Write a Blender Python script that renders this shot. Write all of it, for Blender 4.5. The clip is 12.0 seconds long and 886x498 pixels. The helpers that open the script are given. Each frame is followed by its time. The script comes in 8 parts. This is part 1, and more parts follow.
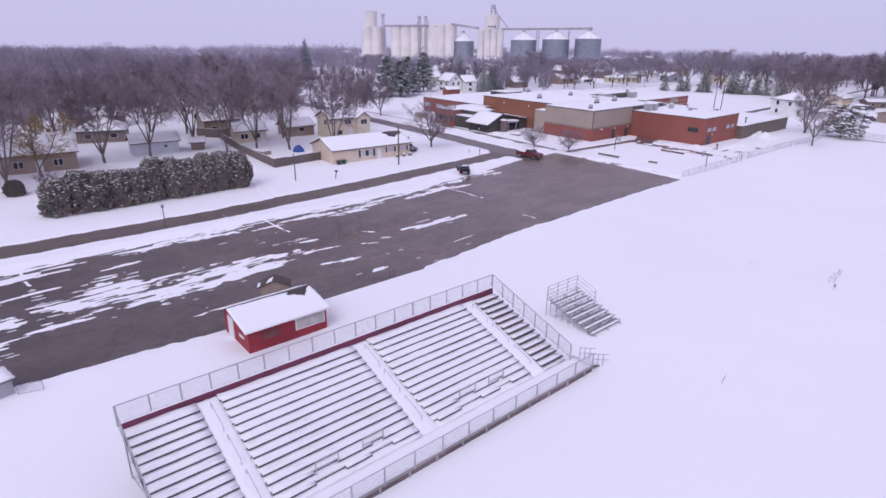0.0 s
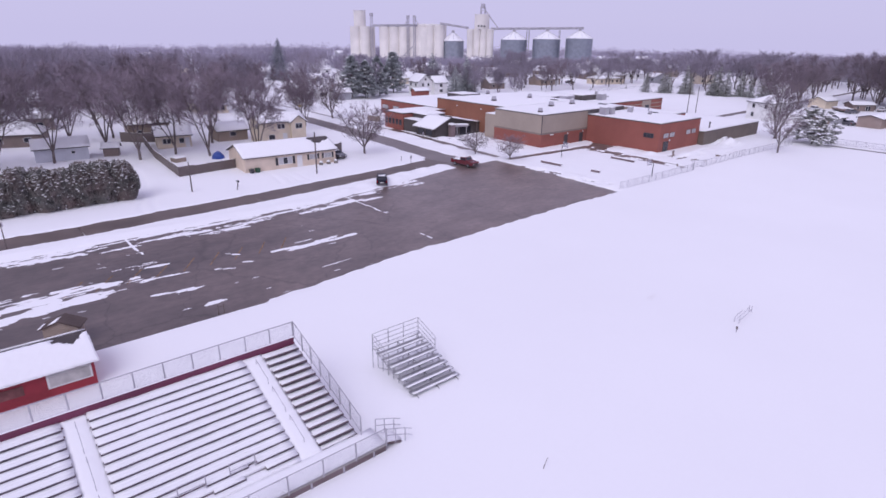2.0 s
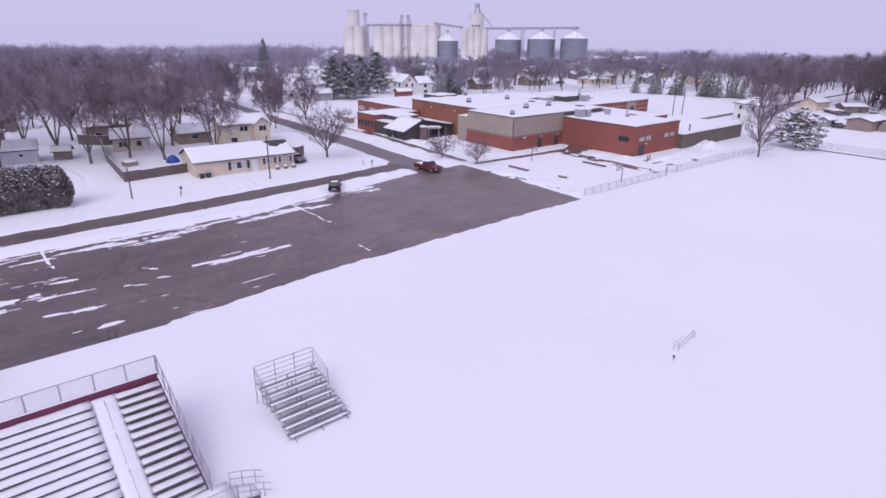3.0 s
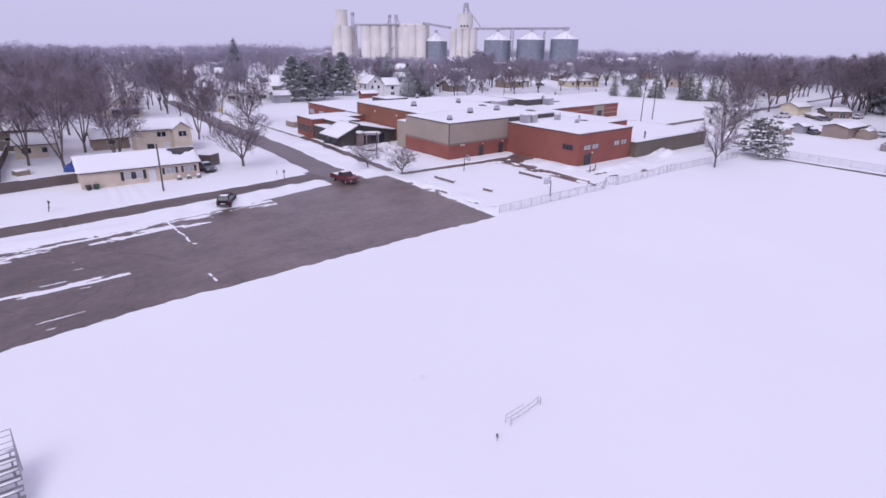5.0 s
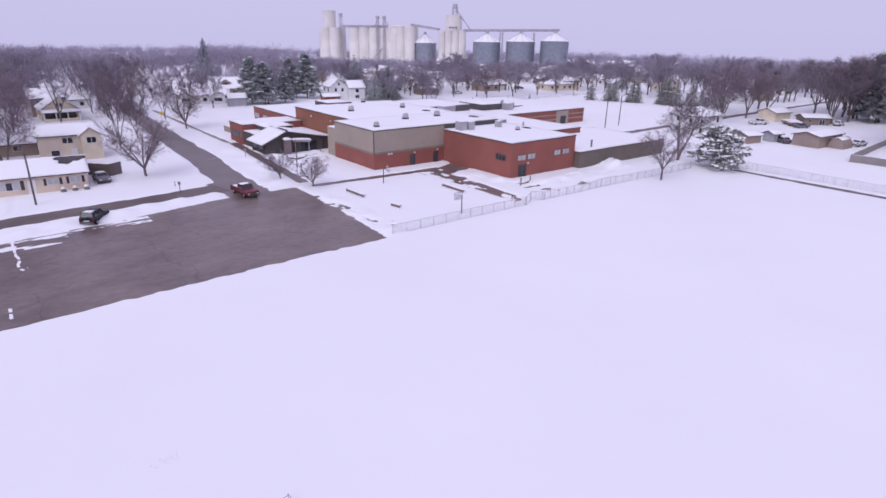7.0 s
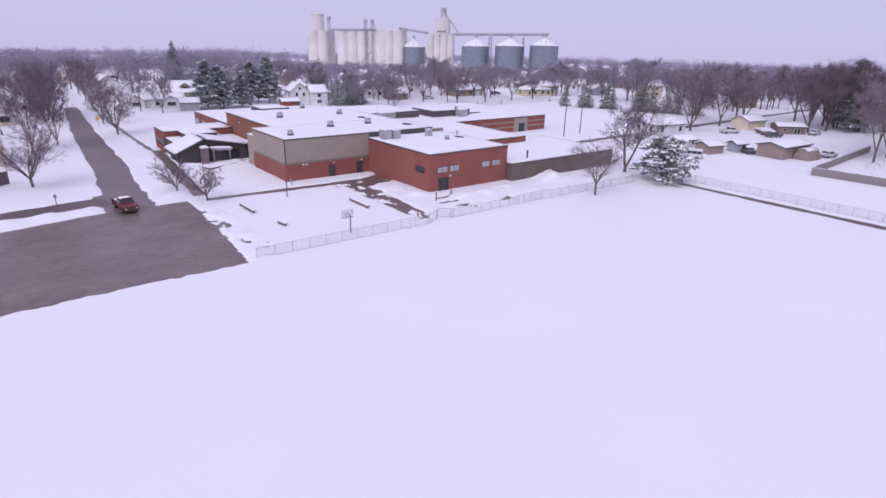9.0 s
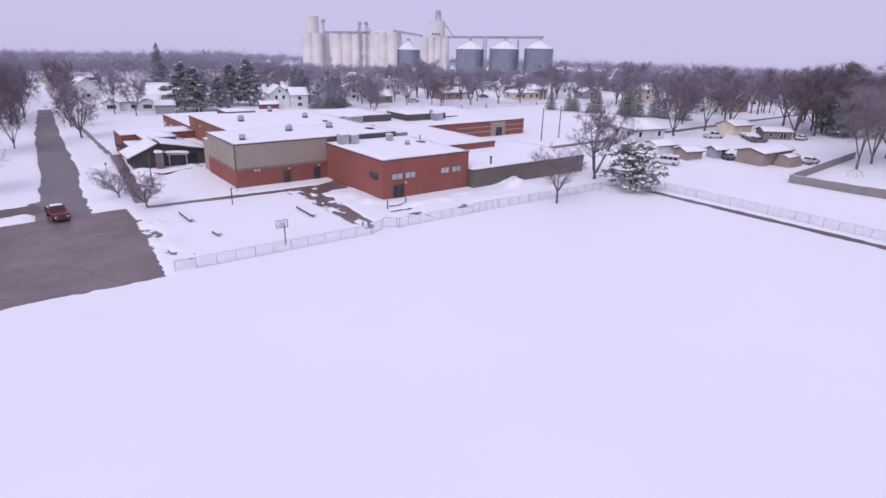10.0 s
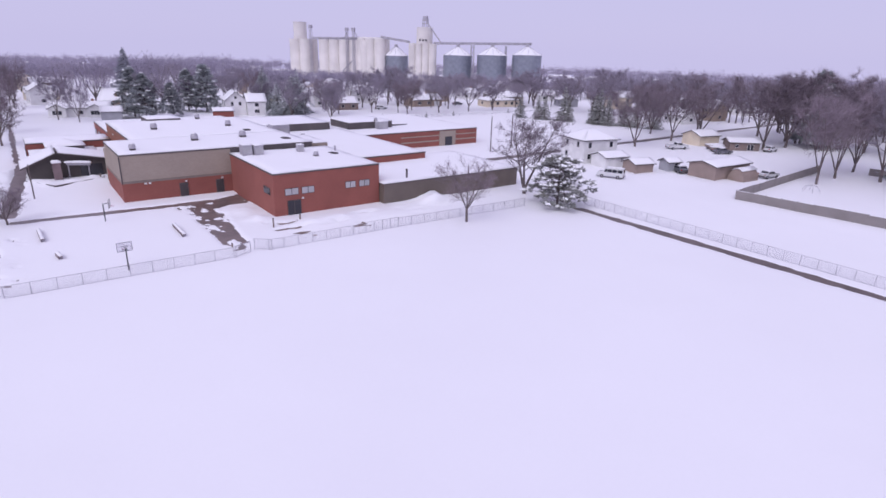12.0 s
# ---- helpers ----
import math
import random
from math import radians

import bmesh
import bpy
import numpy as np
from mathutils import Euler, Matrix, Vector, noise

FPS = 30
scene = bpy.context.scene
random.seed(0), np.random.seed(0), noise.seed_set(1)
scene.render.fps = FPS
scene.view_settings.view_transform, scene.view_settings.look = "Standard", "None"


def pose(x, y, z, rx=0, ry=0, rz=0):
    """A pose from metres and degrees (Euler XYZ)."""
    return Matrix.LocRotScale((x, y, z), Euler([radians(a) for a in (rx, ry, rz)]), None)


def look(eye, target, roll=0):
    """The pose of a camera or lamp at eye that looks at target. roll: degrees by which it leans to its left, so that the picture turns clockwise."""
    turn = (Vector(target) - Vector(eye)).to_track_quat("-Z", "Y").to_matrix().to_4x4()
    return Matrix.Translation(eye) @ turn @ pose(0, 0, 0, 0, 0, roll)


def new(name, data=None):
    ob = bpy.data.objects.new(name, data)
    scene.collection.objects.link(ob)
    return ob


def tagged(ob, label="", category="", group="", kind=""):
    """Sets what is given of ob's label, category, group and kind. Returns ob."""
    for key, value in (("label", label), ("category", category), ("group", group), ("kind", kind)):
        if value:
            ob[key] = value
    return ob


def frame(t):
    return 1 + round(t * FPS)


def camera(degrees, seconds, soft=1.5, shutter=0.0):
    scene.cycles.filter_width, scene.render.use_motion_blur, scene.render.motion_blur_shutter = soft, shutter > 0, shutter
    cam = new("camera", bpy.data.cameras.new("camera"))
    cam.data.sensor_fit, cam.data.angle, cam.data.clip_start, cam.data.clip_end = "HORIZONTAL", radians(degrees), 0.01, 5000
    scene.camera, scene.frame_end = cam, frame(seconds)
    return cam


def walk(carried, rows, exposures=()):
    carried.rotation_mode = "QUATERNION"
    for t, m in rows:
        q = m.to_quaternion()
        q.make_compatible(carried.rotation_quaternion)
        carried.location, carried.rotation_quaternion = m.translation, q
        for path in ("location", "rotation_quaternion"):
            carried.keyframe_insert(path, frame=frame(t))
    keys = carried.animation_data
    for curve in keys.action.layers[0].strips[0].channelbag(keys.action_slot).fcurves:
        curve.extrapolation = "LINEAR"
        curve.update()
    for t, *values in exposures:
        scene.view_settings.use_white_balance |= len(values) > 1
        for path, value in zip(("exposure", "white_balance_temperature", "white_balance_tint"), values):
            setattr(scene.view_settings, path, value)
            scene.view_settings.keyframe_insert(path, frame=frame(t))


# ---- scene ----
cam = camera(75.0, 12.0, soft=1.6)
PATH = [
    (0, (1.074, 0.722, 23.648), (-0.3468, 1.9419, 22.9454), 0.71),
    (0.5, (1.839, 4.973, 23.591), (0.4145, 6.1889, 22.8890), 0.71),
    (1, (2.525, 9.255, 23.545), (1.0968, 10.4669, 22.8433), 0.72),
    (1.5, (3.146, 13.560, 23.508), (1.7155, 14.7683, 22.8060), 0.73),
    (2, (3.718, 17.882, 23.478), (2.2844, 19.0866, 22.7754), 0.75),
    (2.5, (4.253, 22.214, 23.452), (2.8164, 23.4155, 22.7496), 0.77),
    (3, (4.762, 26.552, 23.430), (3.3230, 27.7498, 22.7271), 0.79),
    (5, (6.736, 43.872, 23.349), (5.2851, 45.0563, 22.6476), 0.94),
    (5.5, (7.250, 48.180, 23.327), (5.7962, 49.3602, 22.6261), 0.98),
    (6, (7.784, 52.474, 23.302), (6.3259, 53.6513, 22.6031), 1.03),
    (6.5, (8.339, 56.756, 23.276), (6.8773, 57.9290, 22.5785), 1.08),
    (7, (8.918, 61.023, 23.248), (7.4524, 62.1934, 22.5522), 1.13),
    (9, (11.466, 77.985, 23.123), (9.9841, 79.1407, 22.4401), 1.35),
    (9.5, (12.150, 82.210, 23.093), (10.6630, 83.3619, 22.4143), 1.40),
    (10, (12.843, 86.436, 23.066), (11.3514, 87.5840, 22.3915), 1.46),
    (10.5, (13.539, 90.667, 23.044), (12.0427, 91.8117, 22.3734), 1.51),
    (11, (14.230, 94.909, 23.027), (12.7289, 96.0504, 22.3616), 1.56),
    (11.5, (14.907, 99.168, 23.019), (13.4011, 100.3063, 22.3580), 1.62),
    (12, (15.560, 103.451, 23.020), (14.0491, 104.5861, 22.3647), 1.67),
]
walk(cam, [(t, look(eye, target, roll)) for t, eye, target, roll in PATH])

# ---- light ----
SUN_EL, SUN_AZ = 46.0, 152.0
world = bpy.data.worlds.new("overcast_sky")
scene.world = world
world.use_nodes = True
wn, wl = world.node_tree.nodes, world.node_tree.links
wn.clear()
sky = wn.new("ShaderNodeTexSky")
sky.sky_type, sky.sun_disc = "NISHITA", False
sky.sun_elevation, sky.sun_rotation = radians(SUN_EL), radians(SUN_AZ)
cloud = wn.new("ShaderNodeBackground")
cloud.inputs[0].default_value, cloud.inputs[1].default_value = (0.595, 0.558, 0.85, 1), 1.0
clear = wn.new("ShaderNodeBackground")
clear.inputs[1].default_value = 0.08
mixw = wn.new("ShaderNodeMixShader")
mixw.inputs[0].default_value = 0.94
outw = wn.new("ShaderNodeOutputWorld")
wl.new(sky.outputs[0], clear.inputs[0])
wl.new(clear.outputs[0], mixw.inputs[1])
wl.new(cloud.outputs[0], mixw.inputs[2])
wl.new(mixw.outputs[0], outw.inputs[0])
sun = new("sun", bpy.data.lights.new("sun", "SUN"))
sun.data.energy, sun.data.angle, sun.data.color = 1.4, radians(40), (0.93, 0.925, 1.0)
sun.matrix_world = look((0, 0, 80), Vector((0, 0, 80)) - Vector((math.sin(radians(SUN_AZ)) * math.cos(radians(SUN_EL)), math.cos(radians(SUN_AZ)) * math.cos(radians(SUN_EL)), math.sin(radians(SUN_EL)))))
scene.view_settings.exposure = 0.0

# ---- materials ----
MATS = {}


def mat(name, col, rough=0.8, metal=0.0, var=0.15, scale=3.0, fine=30.0, bump=0.2, per=0.0, col2=None):
    """Paint or bare surface: base colour with broad stains and fine grain, and a small relief."""
    if name in MATS:
        return MATS[name]
    m = bpy.data.materials.new(name)
    m.use_nodes = True
    n, l = m.node_tree.nodes, m.node_tree.links
    b = n["Principled BSDF"]
    b.inputs["Roughness"].default_value, b.inputs["Metallic"].default_value = rough, metal
    tc = n.new("ShaderNodeTexCoord")
    n1, n2 = n.new("ShaderNodeTexNoise"), n.new("ShaderNodeTexNoise")
    n1.inputs["Scale"].default_value, n2.inputs["Scale"].default_value = 1 / scale, fine / 3
    n1.inputs["Detail"].default_value, n2.inputs["Detail"].default_value = 6, 3
    l.new(tc.outputs["Object"], n1.inputs["Vector"]), l.new(tc.outputs["Object"], n2.inputs["Vector"])
    mx = n.new("ShaderNodeMix")
    mx.data_type = "RGBA"
    c2 = col2 or tuple(c * (1 - 2 * var) for c in col)
    c1 = tuple(min(1, c * (1 + var)) for c in col) if col2 is None else col
    mx.inputs[6].default_value, mx.inputs[7].default_value = (*c1, 1), (*c2, 1)
    ramp = n.new("ShaderNodeMapRange")
    ramp.inputs[1].default_value, ramp.inputs[2].default_value = 0.3, 0.7
    l.new(n1.outputs[0], ramp.inputs[0]), l.new(ramp.outputs[0], mx.inputs[0])
    hs = n.new("ShaderNodeHueSaturation")
    mr = n.new("ShaderNodeMapRange")
    mr.inputs[3].default_value, mr.inputs[4].default_value = 1 - var * 0.8, 1 + var * 0.8
    l.new(n2.outputs[0], mr.inputs[0])
    val = mr.outputs[0]
    if per:
        oi = n.new("ShaderNodeObjectInfo")
        m2 = n.new("ShaderNodeMapRange")
        m2.inputs[3].default_value, m2.inputs[4].default_value = 1 - per, 1 + per
        l.new(oi.outputs["Random"], m2.inputs[0])
        mu = n.new("ShaderNodeMath")
        mu.operation = "MULTIPLY"
        l.new(val, mu.inputs[0]), l.new(m2.outputs[0], mu.inputs[1])
        val = mu.outputs[0]
    l.new(val, hs.inputs["Value"]), l.new(mx.outputs[2], hs.inputs["Color"])
    l.new(hs.outputs[0], b.inputs["Base Color"])
    if bump:
        bp = n.new("ShaderNodeBump")
        bp.inputs["Strength"].default_value, bp.inputs["Distance"].default_value = bump, 0.02
        l.new(n2.outputs[0], bp.inputs["Height"]), l.new(bp.outputs[0], b.inputs["Normal"])
    MATS[name] = m
    return m


def brick_mat(name, c1, c2, mortar, w=0.2, h=0.067):
    m = mat(name, c1, 0.9, var=0.1, scale=4, bump=0.15, col2=c2)
    n, l = m.node_tree.nodes, m.node_tree.links
    b = n["Principled BSDF"]
    src = b.inputs["Base Color"].links[0].from_socket
    tc = n.new("ShaderNodeTexCoord")
    sep, com, add = n.new("ShaderNodeSeparateXYZ"), n.new("ShaderNodeCombineXYZ"), n.new("ShaderNodeMath")
    l.new(tc.outputs["Object"], sep.inputs[0])
    l.new(sep.outputs[0], add.inputs[0]), l.new(sep.outputs[1], add.inputs[1])
    l.new(add.outputs[0], com.inputs[0]), l.new(sep.outputs[2], com.inputs[1])
    bt = n.new("ShaderNodeTexBrick")
    bt.inputs["Scale"].default_value, bt.inputs["Brick Width"].default_value, bt.inputs["Row Height"].default_value = 1, w, h
    bt.inputs["Mortar Size"].default_value = h * 0.07
    bt.inputs["Color1"].default_value, bt.inputs["Color2"].default_value, bt.inputs["Mortar"].default_value = (1, 1, 1, 1), (0.93, 0.92, 0.92, 1), (*mortar, 1)
    l.new(com.outputs[0], bt.inputs["Vector"])
    mx = n.new("ShaderNodeMix")
    mx.data_type, mx.blend_type = "RGBA", "MULTIPLY"
    mx.inputs[0].default_value = 1
    l.new(src, mx.inputs[6]), l.new(bt.outputs[0], mx.inputs[7]), l.new(mx.outputs[2], b.inputs["Base Color"])
    return m


def siding_mat(name, col, pitch=0.15, vertical=False, rough=0.6, metal=0.0, depth=0.03):
    """Boards or ribs: relief from a fine wave along one axis."""
    m = mat(name, col, rough, metal, var=0.08, scale=2.5, bump=0.3)
    n, l = m.node_tree.nodes, m.node_tree.links
    tc, wv, bp = n.new("ShaderNodeTexCoord"), n.new("ShaderNodeTexWave"), n.new("ShaderNodeBump")
    wv.wave_type, wv.wave_profile = "BANDS", "SAW"
    wv.bands_direction = "DIAGONAL" if vertical else "Z"
    wv.inputs["Scale"].default_value = 0.314 / pitch
    bp.inputs["Strength"].default_value, bp.inputs["Distance"].default_value = 0.6, depth
    l.new(tc.outputs["Object"], wv.inputs["Vector"]), l.new(wv.outputs[1], bp.inputs["Height"])
    l.new(bp.outputs[0], n["Principled BSDF"].inputs["Normal"])
    return m


def mesh_mat(name, col, cover):
    """Woven wire: a metal diamond weave, open between the wires."""
    m = mat(name, col, 0.5, 0.3, var=0.1, bump=0)
    n, l = m.node_tree.nodes, m.node_tree.links
    tc, sep = n.new("ShaderNodeTexCoord"), n.new("ShaderNodeSeparateXYZ")
    l.new(tc.outputs["Object"], sep.inputs[0])
    run = n.new("ShaderNodeMath")
    l.new(sep.outputs[0], run.inputs[0]), l.new(sep.outputs[1], run.inputs[1])
    outs = []
    for op in ("ADD", "SUBTRACT"):
        a, f, g = n.new("ShaderNodeMath"), n.new("ShaderNodeMath"), n.new("ShaderNodeMath")
        a.operation = op
        l.new(run.outputs[0], a.inputs[0]), l.new(sep.outputs[2], a.inputs[1])
        f.operation, f.inputs[1].default_value = "PINGPONG", 0.035
        l.new(a.outputs[0], f.inputs[0])
        g.operation, g.inputs[1].default_value = "LESS_THAN", 0.035 * cover / 2
        l.new(f.outputs[0], g.inputs[0])
        outs.append(g.outputs[0])
    mxm = n.new("ShaderNodeMath")
    mxm.operation = "MAXIMUM"
    l.new(outs[0], mxm.inputs[0]), l.new(outs[1], mxm.inputs[1])
    l.new(mxm.outputs[0], n["Principled BSDF"].inputs["Alpha"])
    return m


SNOW = mat("snow", (0.87, 0.86, 0.87), 0.8, var=0.012, scale=25, fine=9, bump=0.15)
SNOW.node_tree.nodes["Principled BSDF"].inputs["Subsurface Weight"].default_value = 0.0
ASPHALT = mat("wet_asphalt", (0.135, 0.1, 0.091), 0.36, var=0.14, scale=7, fine=14, bump=0.15, col2=(0.095, 0.071, 0.066))
ROADM = mat("gritty_road", (0.15, 0.114, 0.101), 0.5, var=0.12, scale=5, fine=14, bump=0.3, col2=(0.105, 0.078, 0.07))
STREETM = mat("worn_pale_asphalt", (0.205, 0.172, 0.168), 0.5, var=0.1, scale=5, fine=14, bump=0.3, col2=(0.16, 0.132, 0.128))
CONC = mat("concrete", (0.36, 0.34, 0.32), 0.85, var=0.12, scale=2)
SILO = mat("silo_concrete", (0.74, 0.70, 0.66), 0.85, var=0.08, scale=12, fine=2, bump=0.1)
BRICK = brick_mat("red_brick", (0.325, 0.113, 0.088), (0.26, 0.09, 0.072), (0.92, 0.88, 0.87))
BRICK2 = brick_mat("brown_brick", (0.31, 0.135, 0.085), (0.25, 0.105, 0.068), (0.92, 0.88, 0.87))
BLOCK = brick_mat("beige_block", (0.40, 0.335, 0.275), (0.345, 0.29, 0.245), (0.95, 0.95, 0.95), 0.4, 0.2)
STAINB = brick_mat("stained_block", (0.27, 0.222, 0.19), (0.21, 0.172, 0.15), (0.95, 0.95, 0.95), 0.4, 0.2)
DARKB = brick_mat("dark_stone", (0.105, 0.09, 0.086), (0.08, 0.07, 0.068), (0.9, 0.9, 0.9), 0.3, 0.1)
FASCIA = mat("dark_fascia", (0.10, 0.085, 0.085), 0.6, 0.0, var=0.12)
OLIVE = siding_mat("brown_panel", (0.155, 0.125, 0.105), 0.4, True)
ALU = mat("aluminium", (0.42, 0.41, 0.42), 0.42, 0.8, var=0.15, per=0.12)
GALV = mat("galvanised_steel", (0.44, 0.42, 0.46), 0.55, 0.2, var=0.12)
WIRE = mesh_mat("chain_link", (0.34, 0.33, 0.37), 0.16)
MAROON = mat("maroon_paint", (0.155, 0.03, 0.072), 0.6, var=0.15)
WORNM = mat("worn_maroon_boards", (0.135, 0.055, 0.078), 0.8, var=0.2, scale=1.2)
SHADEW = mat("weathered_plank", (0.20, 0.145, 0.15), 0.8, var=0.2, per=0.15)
REDP = mat("red_paint", (0.33, 0.028, 0.045), 0.6, var=0.14, scale=1.5)
WHITEP = mat("white_paint", (0.72, 0.71, 0.70), 0.6, var=0.06)
PLY = mat("whitewashed_board", (0.55, 0.52, 0.50), 0.75, var=0.15, scale=0.8)
SHEDTAN = mat("pale_tan_paint", (0.36, 0.29, 0.245), 0.8, var=0.12)
YELLOW = siding_mat("cream_siding", (0.72, 0.62, 0.48), 0.15)
CREAM = siding_mat("peach_siding", (0.68, 0.56, 0.45), 0.15)
WHITES = siding_mat("white_siding", (0.79, 0.78, 0.77), 0.15)
PALEB = siding_mat("pale_blue_siding", (0.60, 0.61, 0.66), 0.15)
GREYS = siding_mat("grey_siding", (0.40, 0.40, 0.43), 0.15)
TANS = siding_mat("tan_siding", (0.34, 0.265, 0.215), 0.15)
BROWNS = siding_mat("brown_siding", (0.24, 0.185, 0.165), 0.15)
SHINGLE = mat("dark_shingles", (0.075, 0.062, 0.064), 0.9, var=0.2, fine=60, bump=0.5)
WOODF = siding_mat("weathered_fence_wood", (0.27, 0.242, 0.235), 0.15, True)
DARKF = siding_mat("dark_fence_wood", (0.15, 0.118, 0.112), 0.15, True)
POLEW = mat("pole_wood", (0.14, 0.11, 0.105), 0.9, var=0.2)
GLASS = mat("dark_glass", (0.035, 0.035, 0.045), 0.08, 0.0, var=0.05, bump=0)
BLIND = mat("window_blind", (0.45, 0.44, 0.45), 0.5, var=0.1)
BLACKM = mat("black_paint", (0.04, 0.038, 0.042), 0.3, var=0.1, bump=0)
RUBBER = mat("tyre_rubber", (0.02, 0.02, 0.02), 0.9, var=0.1)
CARRED = mat("red_car_paint", (0.14, 0.02, 0.028), 0.25, var=0.05, bump=0)
CARBLACK = mat("black_car_paint", (0.01, 0.012, 0.024), 0.3, var=0.05, bump=0)
CARBLACK.node_tree.nodes["Principled BSDF"].inputs["Specular IOR Level"].default_value = 0.2
CARWHITE = mat("white_car_paint", (0.66, 0.66, 0.67), 0.25, var=0.03, bump=0)
CARGREY = mat("grey_car_paint", (0.16, 0.16, 0.18), 0.3, 0.3, var=0.04, bump=0)
LAMPR = mat("red_lens", (0.3, 0.01, 0.01), 0.2, var=0.03, bump=0)
LAMPW = mat("clear_lens", (0.7, 0.7, 0.7), 0.15, var=0.03, bump=0)
STEELBIN = siding_mat("corrugated_bin", (0.28, 0.30, 0.35), 0.8, rough=0.45, metal=0.35, depth=0.1)
BARK = mat("bark", (0.17, 0.138, 0.132), 0.95, var=0.25, scale=1, bump=0.6)
# Near twigs: base colour lifted a little towards the veil of haze.
TWIG = mat("near_haze_twigs", (0.262, 0.21, 0.245), 0.95, var=0.12, scale=3, bump=0, per=0.2)
# Mid-distance twigs: haze painted in as a paler, bluer base colour.
MIDTWIG = mat("mid_haze_twigs", (0.30, 0.262, 0.315), 0.95, var=0.12, scale=40, bump=0)
# Farthest twigs: palest step, with horizon haze put into the base colour.
FARTWIG = mat("far_haze_twigs", (0.335, 0.302, 0.375), 0.95, var=0.12, scale=60, bump=0)
NEEDLE = mat("frosted_needles", (0.52, 0.53, 0.54), 0.9, var=0.2, scale=0.5, bump=0, per=0.15, col2=(0.27, 0.262, 0.215))
# Skyline spire's needles: the haze of distance is mixed into both base tones.
FARNEEDLE = mat("far_haze_needles", (0.40, 0.41, 0.46), 0.9, var=0.15, scale=0.8, bump=0, per=0.1, col2=(0.31, 0.32, 0.36))
# Frost-mottled pine needles; both tones are also lifted to stand for haze.
PINEM = mat("hazed_frosted_needles", (0.50, 0.515, 0.54), 0.9, var=0.2, scale=0.6, bump=0, per=0.15, col2=(0.27, 0.295, 0.29))
ARBOR = mat("arborvitae_foliage", (0.175, 0.18, 0.165), 0.9, var=0.25, scale=2.0, bump=0, per=0.15, col2=(0.235, 0.18, 0.165))
WILLOW = mat("golden_twigs", (0.33, 0.235, 0.12), 0.95, var=0.15, bump=0)
BLUET = mat("blue_tarp", (0.03, 0.07, 0.30), 0.5, var=0.1)
GREENP = mat("green_plastic", (0.03, 0.09, 0.05), 0.5, var=0.1)
YELP = mat("yellow_sign_paint", (0.65, 0.45, 0.03), 0.5, var=0.05)
MUD = mat("trodden_mud", (0.20, 0.14, 0.115), 0.85, var=0.2, scale=2.5, bump=0.4)
YLINE = mat("worn_yellow_line", (0.33, 0.19, 0.085), 0.8, var=0.3, scale=0.5)



def cracked(m, scale, width, dark):
    """Adds a net of thin dark cracks to a paved surface."""
    n, l = m.node_tree.nodes, m.node_tree.links
    b = n["Principled BSDF"]
    src = b.inputs["Base Color"].links[0].from_socket
    tc, vo, no, ad = n.new("ShaderNodeTexCoord"), n.new("ShaderNodeTexVoronoi"), n.new("ShaderNodeTexNoise"), n.new("ShaderNodeVectorMath")
    no.inputs["Scale"].default_value, no.inputs["Detail"].default_value = 0.5, 4
    ad.operation = "MULTIPLY_ADD"
    ad.inputs[1].default_value = (2.5, 2.5, 0)
    l.new(tc.outputs["Object"], no.inputs["Vector"]), l.new(no.outputs[1], ad.inputs[0]), l.new(tc.outputs["Object"], ad.inputs[2])
    vo.feature = "DISTANCE_TO_EDGE"
    vo.inputs["Scale"].default_value = 1 / scale
    l.new(ad.outputs[0], vo.inputs["Vector"])
    mr, mx = n.new("ShaderNodeMapRange"), n.new("ShaderNodeMix")
    mr.inputs[2].default_value, mr.inputs[3].default_value, mr.inputs[4].default_value = width / scale, dark, 1.0
    mx.data_type, mx.blend_type = "RGBA", "MULTIPLY"
    mx.inputs[0].default_value = 1
    l.new(vo.outputs["Distance"], mr.inputs[0]), l.new(src, mx.inputs[6]), l.new(mr.outputs[0], mx.inputs[7]), l.new(mx.outputs[2], b.inputs["Base Color"])


cracked(ASPHALT, 11.0, 0.12, 0.66)
cracked(ASPHALT, 4.0, 0.06, 0.86)


def drawn_out(m, low, high, stretch=(0.42, 0.17, 1.0)):
    """Long faint smears of damp and dried grit along the way the plough went."""
    n, l = m.node_tree.nodes, m.node_tree.links
    b = n["Principled BSDF"]
    src = b.inputs["Base Color"].links[0].from_socket
    tc, mp, no, mr, mx = n.new("ShaderNodeTexCoord"), n.new("ShaderNodeMapping"), n.new("ShaderNodeTexNoise"), n.new("ShaderNodeMapRange"), n.new("ShaderNodeMix")
    mp.inputs["Scale"].default_value = stretch
    no.inputs["Scale"].default_value, no.inputs["Detail"].default_value = 1.0, 7
    mr.inputs[1].default_value, mr.inputs[2].default_value, mr.inputs[3].default_value, mr.inputs[4].default_value = 0.3, 0.7, low, high
    mx.data_type, mx.blend_type = "RGBA", "MULTIPLY"
    mx.inputs[0].default_value = 1
    l.new(tc.outputs["Object"], mp.inputs["Vector"]), l.new(mp.outputs[0], no.inputs["Vector"]), l.new(no.outputs[0], mr.inputs[0])
    l.new(src, mx.inputs[6]), l.new(mr.outputs[0], mx.inputs[7]), l.new(mx.outputs[2], b.inputs["Base Color"])


